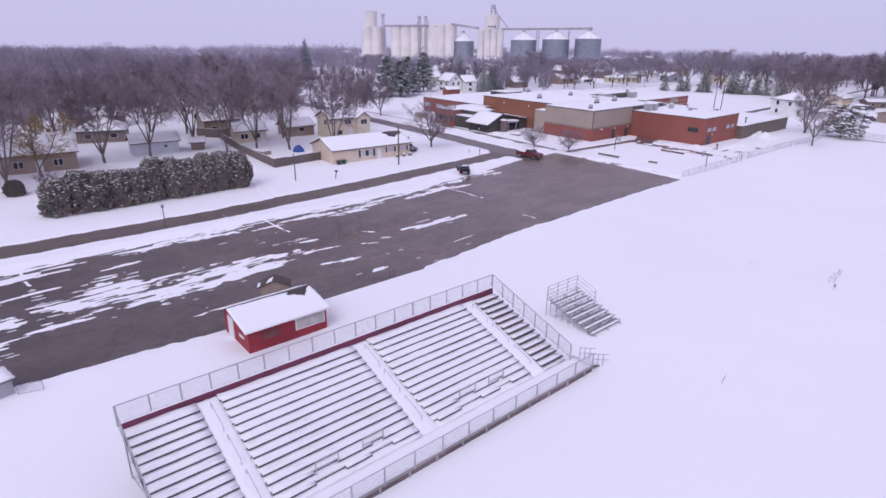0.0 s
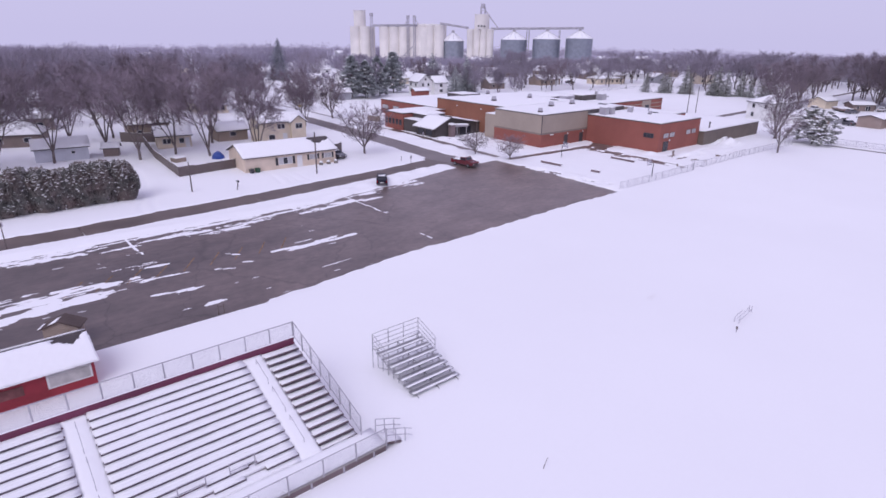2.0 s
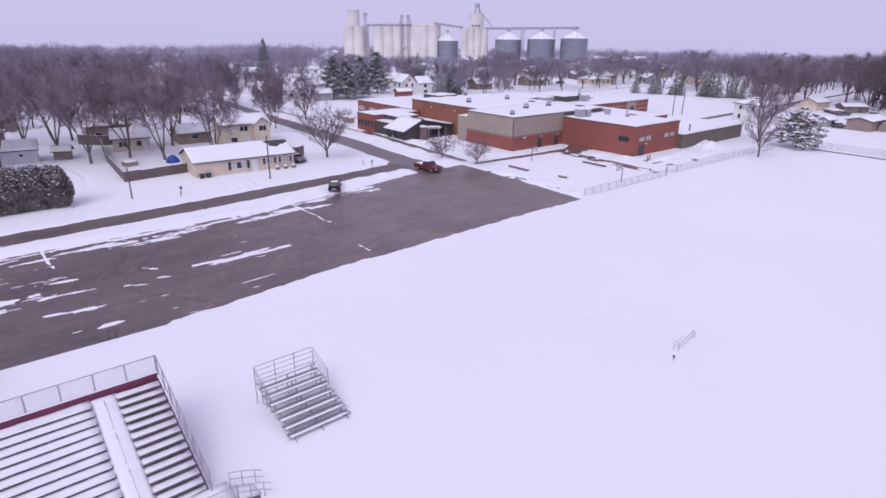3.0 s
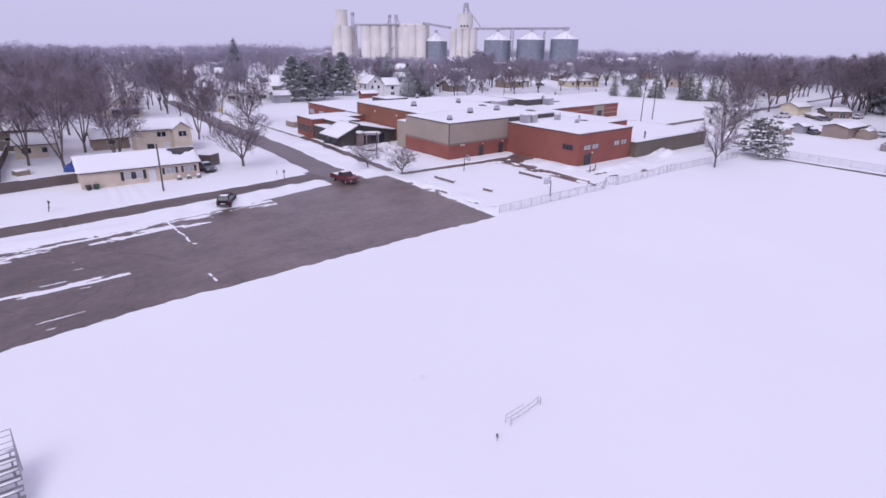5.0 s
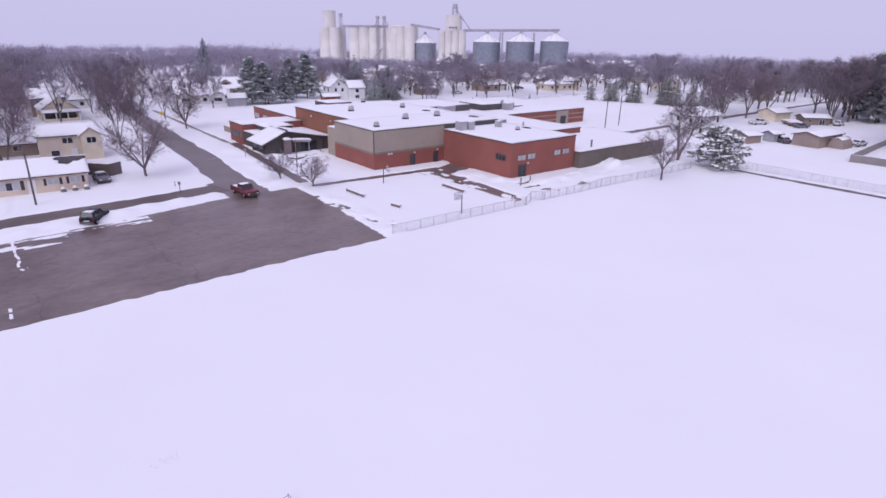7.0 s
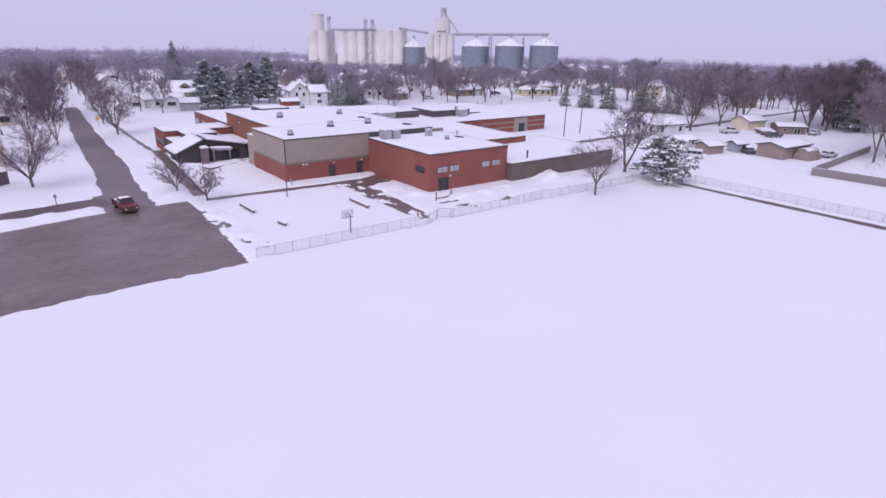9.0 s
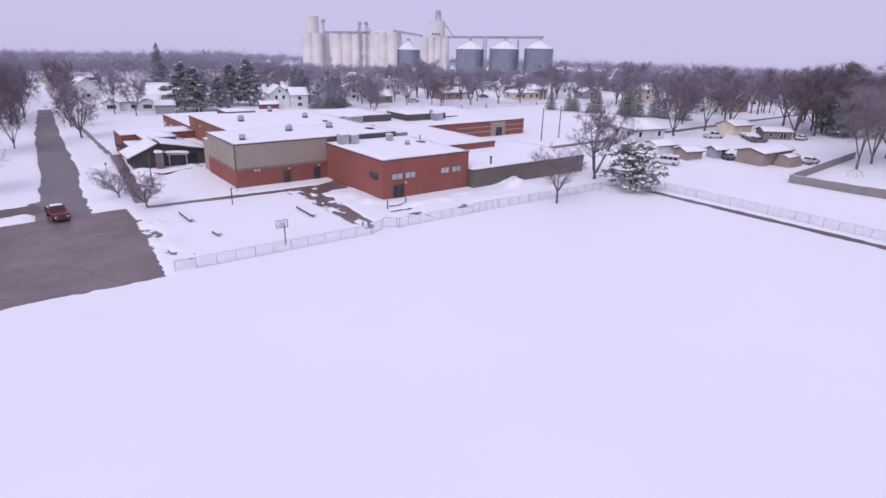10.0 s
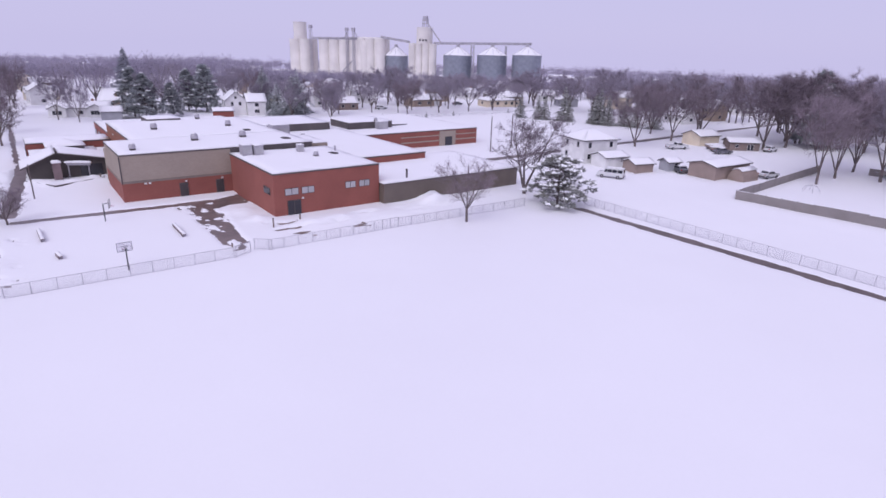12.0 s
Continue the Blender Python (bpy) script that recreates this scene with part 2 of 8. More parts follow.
def graded(m):
    """Multiplies the base colour: darker towards low y, paler towards high y, with a ragged border."""
    n, l = m.node_tree.nodes, m.node_tree.links
    b = n["Principled BSDF"]
    src = b.inputs["Base Color"].links[0].from_socket
    tc, sep, no, ad, mr, mx = n.new("ShaderNodeTexCoord"), n.new("ShaderNodeSeparateXYZ"), n.new("ShaderNodeTexNoise"), n.new("ShaderNodeMath"), n.new("ShaderNodeMapRange"), n.new("ShaderNodeMix")
    l.new(tc.outputs["Object"], sep.inputs[0]), l.new(tc.outputs["Object"], no.inputs["Vector"])
    no.inputs["Scale"].default_value, no.inputs["Detail"].default_value = 0.09, 8
    ad.operation, ad.inputs[1].default_value = "MULTIPLY_ADD", 60
    l.new(no.outputs[0], ad.inputs[0]), l.new(sep.outputs[1], ad.inputs[2])
    mr.inputs[1].default_value, mr.inputs[2].default_value, mr.inputs[3].default_value, mr.inputs[4].default_value = 35, 105, 0.72, 1.45
    l.new(ad.outputs[0], mr.inputs[0])
    mx.data_type, mx.blend_type = "RGBA", "MULTIPLY"
    mx.inputs[0].default_value = 1
    l.new(src, mx.inputs[6]), l.new(mr.outputs[0], mx.inputs[7]), l.new(mx.outputs[2], b.inputs["Base Color"])


drawn_out(ASPHALT, 0.82, 1.2)
drawn_out(ASPHALT, 0.82, 1.18, (1.6, 0.9, 1.0))
graded(ASPHALT)
drawn_out(ROADM, 0.85, 1.15)

# ---- tools ----
rnd = random.Random(7)


class Geo:
    """Collects quads and polygons for one mesh."""

    def __init__(self):
        self.v, self.f = [], []

    def poly(self, pts):
        k = len(self.v)
        self.v += [tuple(p) for p in pts]
        self.f.append(tuple(range(k, k + len(pts))))
        return self

    def box(self, x0, x1, y0, y1, z0, z1, m=None):
        k = len(self.v)
        c = [(x0, y0, z0), (x1, y0, z0), (x1, y1, z0), (x0, y1, z0), (x0, y0, z1), (x1, y0, z1), (x1, y1, z1), (x0, y1, z1)]
        if m is not None:
            c = [tuple(m @ Vector(p)) for p in c]
        self.v += c
        self.f += [tuple(k + i for i in q) for q in ((3, 2, 1, 0), (4, 5, 6, 7), (0, 1, 5, 4), (1, 2, 6, 5), (2, 3, 7, 6), (3, 0, 4, 7))]
        return self

    def prism(self, ring0, ring1, caps=True):
        k, n = len(self.v), len(ring0)
        self.v += [tuple(p) for p in ring0] + [tuple(p) for p in ring1]
        self.f += [(k + i, k + (i + 1) % n, k + n + (i + 1) % n, k + n + i) for i in range(n)]
        if caps:
            self.f += [tuple(k + i for i in reversed(range(n))), tuple(k + n + i for i in range(n))]
        return self

    def limb(self, p, q, r0, r1, n=6, caps=True):
        p, q = Vector(p), Vector(q)
        d = (q - p).normalized()
        a = d.orthogonal().normalized()
        b = d.cross(a)
        ring = lambda c, r: [c + (a * math.cos(6.2832 * i / n) + b * math.sin(6.2832 * i / n)) * r for i in range(n)]
        return self.prism(ring(p, r0), ring(q, r1), caps)

    def snow(self, a, b, c, d, thick, nu=6, nv=6, seed=0, wob=0.05, lip=0.5):
        """A soft, uneven blanket on the four-sided face a b c d, thinner at its rim."""
        a, b, c, d = (Vector(p) for p in (a, b, c, d))
        up = Vector((0, 0, 1))
        r = random.Random(seed)
        k = len(self.v)
        for j in range(nv + 1):
            for i in range(nu + 1):
                u, v = i / nu, j / nv
                p = (a * (1 - u) + b * u) * (1 - v) + (d * (1 - u) + c * u) * v
                rim = i in (0, nu) or j in (0, nv)
                h = thick * (lip if rim else 1.0) * (1 + 0.25 * noise.noise(p * 0.35) + 0.15 * r.uniform(-1, 1))
                self.v.append(tuple(p + up * h + (Vector((r.uniform(-wob, wob), r.uniform(-wob, wob), 0)) if rim else Vector())))
        id_ = lambda i, j: k + j * (nu + 1) + i
        for j in range(nv):
            for i in range(nu):
                self.f.append((id_(i, j), id_(i + 1, j), id_(i + 1, j + 1), id_(i, j + 1)))
        rim = [id_(i, 0) for i in range(nu)] + [id_(nu, j) for j in range(nv)] + [id_(i, nv) for i in range(nu, 0, -1)] + [id_(0, j) for j in range(nv, 0, -1)]
        pts = [(a * (1 - i / nu) + b * (i / nu)) for i in range(nu)] + [(b * (1 - j / nv) + c * (j / nv)) for j in range(nv)] + [(c * (1 - i / nu) + d * (i / nu)) for i in range(nu)] + [(d * (1 - j / nv) + a * (j / nv)) for j in range(nv)]
        k2 = len(self.v)
        self.v += [tuple(p) for p in pts]
        n = len(rim)
        self.f += [(k2 + i, k2 + (i + 1) % n, rim[(i + 1) % n], rim[i]) for i in range(n)]
        self.f.append(tuple(k2 + i for i in reversed(range(n))))
        return self

    def melted(self, cx, cy, rx, ry, depth):
        """Sinks a snow blanket into its roof over a ragged round patch and drops its flat underside."""
        self.f = [f for f in self.f if len(f) < 5]
        for i, (px, py, pz) in enumerate(self.v):
            x, y = px - cx, py - cy
            a = math.atan2(y, x)
            q = math.hypot(x / rx, y / ry) / (1 + 0.22 * math.sin(3 * a + 1) + 0.13 * math.sin(7 * a))
            self.v[i] = (px, py, pz - depth * min(1, max(0, (1.2 - q) / 0.3)))
        return self

    def mesh(self, name, material, smooth=False):
        me = bpy.data.meshes.new(name)
        me.from_pydata(self.v, [], self.f)
        me.materials.append(material)
        if smooth:
            me.polygons.foreach_set("use_smooth", [True] * len(self.f))
        me.update()
        return me


def part(name, geo, material, parent=None, label="", smooth=False):
    """One mesh object, under a thing or a part where one is given."""
    data = geo if isinstance(geo, bpy.types.Mesh) else geo.mesh(name, material, smooth)
    ob = new(name, data)
    ob.parent = parent
    return tagged(ob, label) if label else ob


def thing(name, x, y, z, rz, label, category, group=""):
    ob = new(name)
    ob.empty_display_size = 0.2
    ob.matrix_basis = pose(x, y, z, 0, 0, rz)
    return tagged(ob, label, category, group)


def structure(name, geo, material, label="", smooth=False):
    return tagged(part(name, geo, material, None, label, smooth), kind="structure")


def hash2(ix, iy, seed):
    h = (ix * 374761393 + iy * 668265263 + seed * 1442695041) & 0xFFFFFFFF
    h = ((h ^ (h >> 13)) * 1274126177) & 0xFFFFFFFF
    return ((h ^ (h >> 16)) & 0xFFFF) / 65535.0


def vnoise(x, y, seed=0):
    """Smooth noise from 0 to 1 on arrays."""
    ix, iy = np.floor(x).astype(np.int64), np.floor(y).astype(np.int64)
    fx, fy = x - ix, y - iy
    fx, fy = fx * fx * (3 - 2 * fx), fy * fy * (3 - 2 * fy)
    a, b = hash2(ix, iy, seed), hash2(ix + 1, iy, seed)
    c, d = hash2(ix, iy + 1, seed), hash2(ix + 1, iy + 1, seed)
    return (a * (1 - fx) + b * fx) * (1 - fy) + (c * (1 - fx) + d * fx) * fy


def fbm(x, y, seed=0, n=4):
    return sum(vnoise(x * 2 ** i, y * 2 ** i, seed + i) * 0.5 ** i for i in range(n)) / sum(0.5 ** i for i in range(n))


# ---- ground, roads, parking lot ----
LANE = -0.13  # level of the cleared surfaces


def fall(x, y):
    """The land beyond the near streets sinks gently towards the horizon."""
    r = np.hypot(x, y - 60)
    return -0.015 * np.maximum(0, r - 320) * np.clip((r - 320) / 150, 0, 1) - 0.022 * np.maximum(0, r - 800)


LOT_E = ([-40, 0, 15, 26, 33, 52, 75, 97], [-45.6, -44.7, -43.8, -43.3, -43.4, -45.8, -46.8, -47.2])
LOT_W = ([-40, 0, 31, 58, 66, 74, 86, 99], [-69.5, -69.7, -70.4, -70.2, -72.6, -73.2, -76.0, -76.5])
ROAD_C = ([-200, 0, 27, 50, 70, 82, 89], [-77.2, -77.0, -76.7, -78.3, -80.4, -81.6, -83.0])
STREET_C = ([-600, -205, -186, -158, -131, -106, -87, -78], [110, 98.6, 97.3, 95.6, 94.2, 93.4, 91.8, 91.4])


def lanes(x, y):
    """How far inside a cleared surface a place lies, in metres; below nought in the snow."""
    lot = np.minimum(np.minimum(x - np.interp(y, *LOT_W), np.interp(y, *LOT_E) - x), 97.4 - 0.06 * (x + 47) - y)
    road = np.where(y < 90, 2.45 - np.abs(x - np.interp(y, *ROAD_C)), -9)
    street = np.where(x < -77, np.interp(x, [-260, -180, -130, -90], [1.7, 2.4, 2.8, 2.9]) - np.abs(y - np.interp(x, *STREET_C)), -9)
    mouth = np.minimum(np.minimum(x + 87, -70 - x), np.minimum(y - 87.5 - 0.15 * np.maximum(0, x + 80), 94.9 - y))
    cross = np.where((y > -150) & (y < -60), 2.0 - np.abs(x + 160.5), -9)
    north = np.where(y > 184, 1.5 - np.abs(x + 82.8 + 0.03 * (y - 230)), -9)
    return lot, road, street, mouth, cross, north


def walks(x, y):
    a = np.minimum(1.1 - np.abs(y - (101.0 - (x + 78.6) * 0.08)), np.minimum(x + 121, -78 - x))
    b = np.minimum(1.0 - np.abs(x + 75.2 - (y - 114) * 0.05), np.minimum(y - 101, 133 - y))
    c = np.minimum(np.minimum(y - 121.7, np.interp(x, [-74.5, -69.7, -56, -50], [127.5, 126.4, 124.9, 124.7]) - y), np.minimum(x + 76, -50 - x))
    c = np.maximum(c, np.minimum(np.minimum(x + 75.5, -71.0 - x + 0.6 * vnoise(x, y, 4)), np.minimum(y - 121, 131 - y)))
    d = np.minimum(0.95 - np.abs(y - 173.2), np.minimum(x + 43, 60 - x))
    e = np.minimum(0.8 - np.abs(y - 103.4), np.minimum(x + 190, -121 - x))
    return a, b, c, d, e


MOUNDS = [(-101.0, 105.6, 1.5, 0.55), (-98.6, 107.2, 1.3, 0.5), (-98.2, 110.6, 1.4, 0.5), (-99.6, 113.6, 1.4, 0.55), (-107, 102.9, 1.8, 0.5), (-112.5, 103.2, 1.8, 0.45), (-57.7, 156.3, 2.3, 1.3), (-56.2, 134.5, 1.6, 0.5), (-56.0, 138.5, 2.2, 0.55), (-56.5, 143.5, 2.0, 0.45), (-61, 129, 1.5, 0.5), (-66, 128.6, 1.8, 0.4),
          (-75.2, 73.2, 1.7, 0.45), (-76.8, 76.8, 1.6, 0.4), (-74.6, 66.5, 1.5, 0.35), (-77.5, 81.5, 1.5, 0.4), (-73.5, 62.5, 1.4, 0.3), (-79.5, 97.5, 2.0, 0.5), (-85.5, 98.7, 1.8, 0.5),
          (-92.5, 99.6, 1.7, 0.45), (-49.0, 99.0, 1.6, 0.3), (-57, 99.4, 2.2, 0.3), (-66, 99.6, 2.0, 0.3), (-38, 24, 2.5, 0.12), (-40.5, 12.5, 2.5, 0.2), (-101, 100, 1.6, 0.4), (-110, 100.3, 1.8, 0.5)]

# streaks of old snow on the lot: from x, y to x, y, and half width
NEAR_STREAKS = [(-57.7, 2.8, -58.3, 18.4, 0.42), (-53.2, 0.9, -53.2, 7.0, 0.3), (-56.1, -2, -56.5, 3.0, 0.45), (-56.9, 3.3, -56.3, 8.2, 0.45), (-53.8, 9.9, -53.4, 18.2, 0.45), (-55.9, 13.5, -57.6, 25.8, 0.6), (-53.9, 16.0, -55.2, 26.2, 0.5), (-58.2, 22.2, -55.2, 33.9, 0.26), (-47.8, 13.2, -47.3, 20.0, 0.3),
                (-51.6, 28.6, -50.7, 34.0, 0.26), (-61.5, 1.0, -62.7, 8.0, 0.3), (-61.6, 7.2, -61.7, 12.8, 0.28), (-59.7, 6.0, -59.1, 12.7, 0.5), (-53.4, 4.4, -52.9, 7.4, 0.35), (-55.0, 34.6, -53.8, 37.4, 0.2), (-55.9, 42.3, -55.2, 53.2, 0.42), (-56.6, 18, -58.3, 25, 0.4)]
EDGE_STREAKS = [(-64.1, 9.7, -64.7, 13.7, 0.25), (-66.2, 0, -67.8, 4.9, 0.5), (-68.3, 5.0, -68.0, 9.0, 0.25), (-70.0, 12.9, -69.8, 23.4, 0.28), (-68.4, 17.0, -67.8, 25.8, 0.24), (-68.2, 31.0, -66.7, 44.5, 0.25), (-66.7, 37.3, -66.1, 44.2, 0.22), (-70.0, 34.9, -69.6, 44.2, 0.28), (-70.9, 45.4, -71.2, 61.2, 0.3),
                (-59.6, 28.7, -59.0, 32.2, 0.26), (-58.5, 35.4, -58.2, 37.1, 0.22), (-58.4, 38.0, -57.1, 39.2, 0.17), (-55.1, 38.0, -54.3, 39.7, 0.19), (-67.2, 50.7, -67.0, 53.4, 0.2), (-67.5, 62.0, -67.3, 65.6, 0.26), (-70.8, 62.4, -69.6, 67.0, 0.4), (-69.4, 18.3, -68.7, 21.7, 0.2), (-46.4, 31.8, -46.6, 33.8, 0.16), (-55.5, 50.6, -55.6, 53.4, 0.25)]


RUTS = [((-30, 292), (-48, 262), (-52, 240), (-49, 226), (-52, 214)), ((-52, 240), (-58, 222), (-55, 200)), ((-49, 226), (-41, 226), (-37, 226)), ((-20, 190), (-45, 196), (-56, 199)), ((-84, 58), (-93, 59)), ((-84, 61), (-93, 61.5)), ((-80, 36), (-108, 40), (-122, 38)), ((-20, 196), (40, 198))]


def ruts(x, y):
    """Twin wheel tracks pressed into the yards' snow."""
    out = np.zeros(np.shape(x))
    for line in RUTS:
        for (ax, ay), (bx, by) in zip(line, line[1:]):
            ll = math.hypot(bx - ax, by - ay)
            ux, uy = (bx - ax) / ll, (by - ay) / ll
            s = (x - ax) * ux + (y - ay) * uy
            d = np.abs((x - ax) * uy - (y - ay) * ux + 0.5 * (vnoise(s / 4, s * 0 + ax, 15) - 0.5))
            out = np.maximum(out, np.where((s > -0.3) & (s < ll + 0.3), np.exp(-((d - 0.85) / 0.35) ** 2), 0))
    return out


def land(x, y):
    z = fall(x, y) - 0.13 * ruts(x, y)
    near = np.exp(-np.maximum(0, np.hypot(x + 40, y - 90) - 160) / 60)
    z = z + (fbm(x / 14, y / 14, 3) - 0.5) * 0.16 * near + (fbm(x / 2.2, y / 2.2, 9, 3) - 0.5) * 0.035 * near
    for mx, my, s, h in MOUNDS:
        d2 = ((x - mx) ** 2 + (y - my) ** 2) / (s * s)
        z = z + h * np.exp(-d2) * (0.8 + 0.5 * vnoise(x / 0.7, y / 0.7, 5))
    lot, road, street, mouth, cross, north = lanes(x, y)
    # ridge pushed up by the plough between the lot and the road
    rid = np.exp(-((x - (np.interp(y, *LOT_W) - 1.4)) / 1.1) ** 2) * (y < 87) * (y > -60)
    z = z + rid * 0.28 * (0.3 + vnoise(x / 1.1, y / 2.6, 21))
    rag = (fbm(x / 1.6, y / 1.6, 31) - 0.5)
    bare = np.maximum.reduce([lot + rag * 0.4 + 0.5 * (fbm(x / 0.5, y / 0.9, 35, 2) - 0.5), road + rag * 0.8, street + (fbm(x / 5, y / 5, 33) - 0.5) * 1.2, mouth + rag * 1.6, cross + rag * 0.8 - 0.2 * vnoise(x, y / 6, 2), north + rag])
    w = walks(x, y)
    patch = (fbm(x / 1.9, y / 0.9, 71, 5) - 0.41) * 5
    bare = np.maximum.reduce([bare, w[0] + rag * 0.8, w[1] + rag * 0.7, np.minimum(w[2], patch), w[3] + rag * 0.2, w[4] + rag * 0.8 - 0.2])
    yard = np.minimum(np.minimum(x + 59, -50.5 - x), np.minimum(y - 129, 170 - y))
    z = z + 0.10 * (fbm(x / 0.9, y / 2.2, 91) - 0.5) * np.clip(yard, 0, 1)
    bare = np.maximum(bare, np.minimum(yard, (fbm(x / 1.2, y / 2.4, 93) - 0.585) * 6))
    nook = np.minimum(np.minimum(x + 77.8 + 0.45 * (y - 132), -69.2 - 0.35 * (y - 124) - x), np.minimum(y - 122.4, 132.2 - y))
    bare = np.maximum(bare, np.minimum(nook + rag * 1.2, (fbm(x / 2.4, y / 1.0, 95, 5) - 0.40) * 6))
    court = np.minimum(np.minimum(x + 70, -48.5 - x), np.minimum(y - 96, 102.6 - y))
    z = z + 0.06 * (fbm(x / 0.8, y / 1.2, 97) - 0.5) * np.clip(court, 0, 1)
    bare = np.maximum(bare, np.minimum(court, (fbm(x / 1.5, y / 0.7, 95) - 0.61 - 0.03 * np.maximum(0, y - 98.5)) * 5))
    low = LANE - 0.10 + fall(x, y)
    zz = np.clip(bare / 0.55 + 0.45, 0, 1)
    zz = zz * zz * (3 - 2 * zz)
    z = z * (1 - zz) + low * zz
    return z


def residue(x, y):
    """How thick the streaks of old snow left on the lot lie; below nought on bare asphalt."""
    lot = lanes(x, y)[0]
    warp = 1.9 * (fbm((x + 0.05 * y) / 0.5, y / 3.6, 51, 5) - 0.5) + 0.6 * (fbm(x / 0.24, y / 1.3, 53, 2) - 0.5)
    cover = np.full(np.shape(x), -0.3)
    for x0, y0, x1, y1, w in NEAR_STREAKS + EDGE_STREAKS:
        ll = math.hypot(x1 - x0, y1 - y0)
        ux, uy = (x1 - x0) / ll, (y1 - y0) / ll
        s = (x - x0) * ux + (y - y0) * uy
        d = np.abs((x - x0) * uy - (y - y0) * ux + 0.7 * (vnoise(s / 2.5, s * 0 + x0, 55) - 0.5) * min(1, ll / 5))
        taper = np.clip(np.minimum(s, ll - s) / (0.42 * ll), 0, 1)
        girth = w * (2.4 if ll > 5 else 1.8) * (0.35 + 0.65 * taper) * (0.65 + 0.7 * vnoise(s / 0.9, s * 0 + y0, 59))
        prof = np.where((s > 0) & (s < ll), np.exp(-(d / girth) ** 2) * (0.6 + 0.4 * taper), 0)
        cover = np.maximum(cover, np.where(prof > 0.1, 0.80 * prof - 0.50 + warp, -0.3))
    edge = np.exp(-((x - np.interp(y, *LOT_W) - 0.8) / 2.3) ** 2) * (y < 76)
    cover = np.maximum(cover, np.minimum(edge * 3 - 0.5, 0.55 * edge + 1.6 * (fbm((x + 0.06 * y) / 0.6, y / 5, 57, 5) - 0.5) + 0.5 * (fbm(x / 0.3, y / 0.55, 61, 2) - 0.5) - 0.52))
    patchy = np.exp(-((x + 56) / 4.5) ** 2) * np.exp(-((y - 11) / 9) ** 2)
    cover = np.maximum(cover, np.minimum(patchy * 3 - 0.9, 0.36 * patchy + 1.7 * (fbm((x - 0.03 * y) / 0.55, y / 4, 67, 5) - 0.5) + 0.55 * (fbm(x / 0.24, y / 1.3, 63, 2) - 0.5) - 0.56))
    for jx0, jx1, jy, gap in ((-72.1, -63.7, 30.7, 0.25), (-72.9, -60.2, 61.2, 0.25), (-50.6, -48.2, 59.8, 0.3), (-70.6, -63.4, 3.5, 0.42)):
        on = np.exp(-((y - jy - 0.4 * (vnoise(x / 2, y * 0, 81) - 0.5)) / 0.125) ** 2) * (x > jx0) * (x < jx1) * (vnoise(x / 0.9, y * 0 + jy, 83) > gap)
        cover = np.maximum(cover, on * 0.2 - 0.1)
    flecks = 1.75 * (fbm((x + 0.06 * y) / 0.35, y / 3.8, 87, 4) - 0.5) + 0.5 * (fbm((x + 60) / 6, y / 9, 89, 2) - 0.5) - 0.05 * np.abs(x + 60) / 8 - 0.57
    cover = np.maximum(cover, np.where(y < 66, flecks, -0.3))
    return np.where(lot > -0.2, cover, -0.3)


def axis(fine, mid, far):
    """Grid lines: fine between fine[0] and fine[1], then wider and wider."""
    (f0, f1, fs), (m0, m1, ms) = fine, mid
    out = list(np.arange(f0, f1 + 1e-6, fs))
    left, right = [], []
    p = f0
    while p > far[0]:
        p -= ms if p > m0 else max(ms, (m0 - p) * 0.12 + ms)
        left.append(p)
    p = f1
    while p < far[1]:
        p += ms if p < m1 else max(ms, (p - m1) * 0.12 + ms)
        right.append(p)
    return np.array(left[::-1] + out + right)


def grid_object(name, xs, ys, zf, material, label):
    X, Y = np.meshgrid(xs, ys)
    Z = zf(X, Y)
    nx, ny = len(xs), len(ys)
    me = bpy.data.meshes.new(name)
    co = np.stack([X, Y, Z], -1).reshape(-1, 3)
    i, j = np.meshgrid(np.arange(nx - 1), np.arange(ny - 1))
    k = (j * nx + i).reshape(-1)
    q = np.stack([k, k + 1, k + 1 + nx, k + nx], -1)
    me.vertices.add(len(co)), me.loops.add(q.size), me.polygons.add(len(q))
    me.vertices.foreach_set("co", co.reshape(-1))
    me.loops.foreach_set("vertex_index", q.reshape(-1))
    me.polygons.foreach_set("loop_start", np.arange(0, q.size, 4))
    me.polygons.foreach_set("use_smooth", np.ones(len(q), bool))
    me.materials.append(material)
    me.update(calc_edges=True)
    ob = new(name, me)
    return tagged(ob, label, kind="structure")


gx = axis((-86, -44, 0.26), (-175, 40, 1.0), (-3200, 3200))
gy = axis((-8, 130, 0.36), (-60, 215, 0.9), (-3200, 3200))
grid_object("ground", gx, gy, land, SNOW, "snow-covered ground with drifts and ploughed ridges")


def strip(name, pts, half, z, material, label, lift=None):
    g = Geo()
    for (ax, ay), (bx, by) in zip(pts, pts[1:]):
        d = Vector((bx - ax, by - ay, 0)).normalized()
        nrm = Vector((-d.y, d.x, 0)) * half
        zz = lambda x, y: z + float(fall(np.array(x), np.array(y)))
        g.poly([(ax - nrm.x, ay - nrm.y, zz(ax, ay)), (bx - nrm.x, by - nrm.y, zz(bx, by)), (bx + nrm.x, by + nrm.y, zz(bx, by)), (ax + nrm.x, ay + nrm.y, zz(ax, ay))])
    return structure(name, g, material, label)


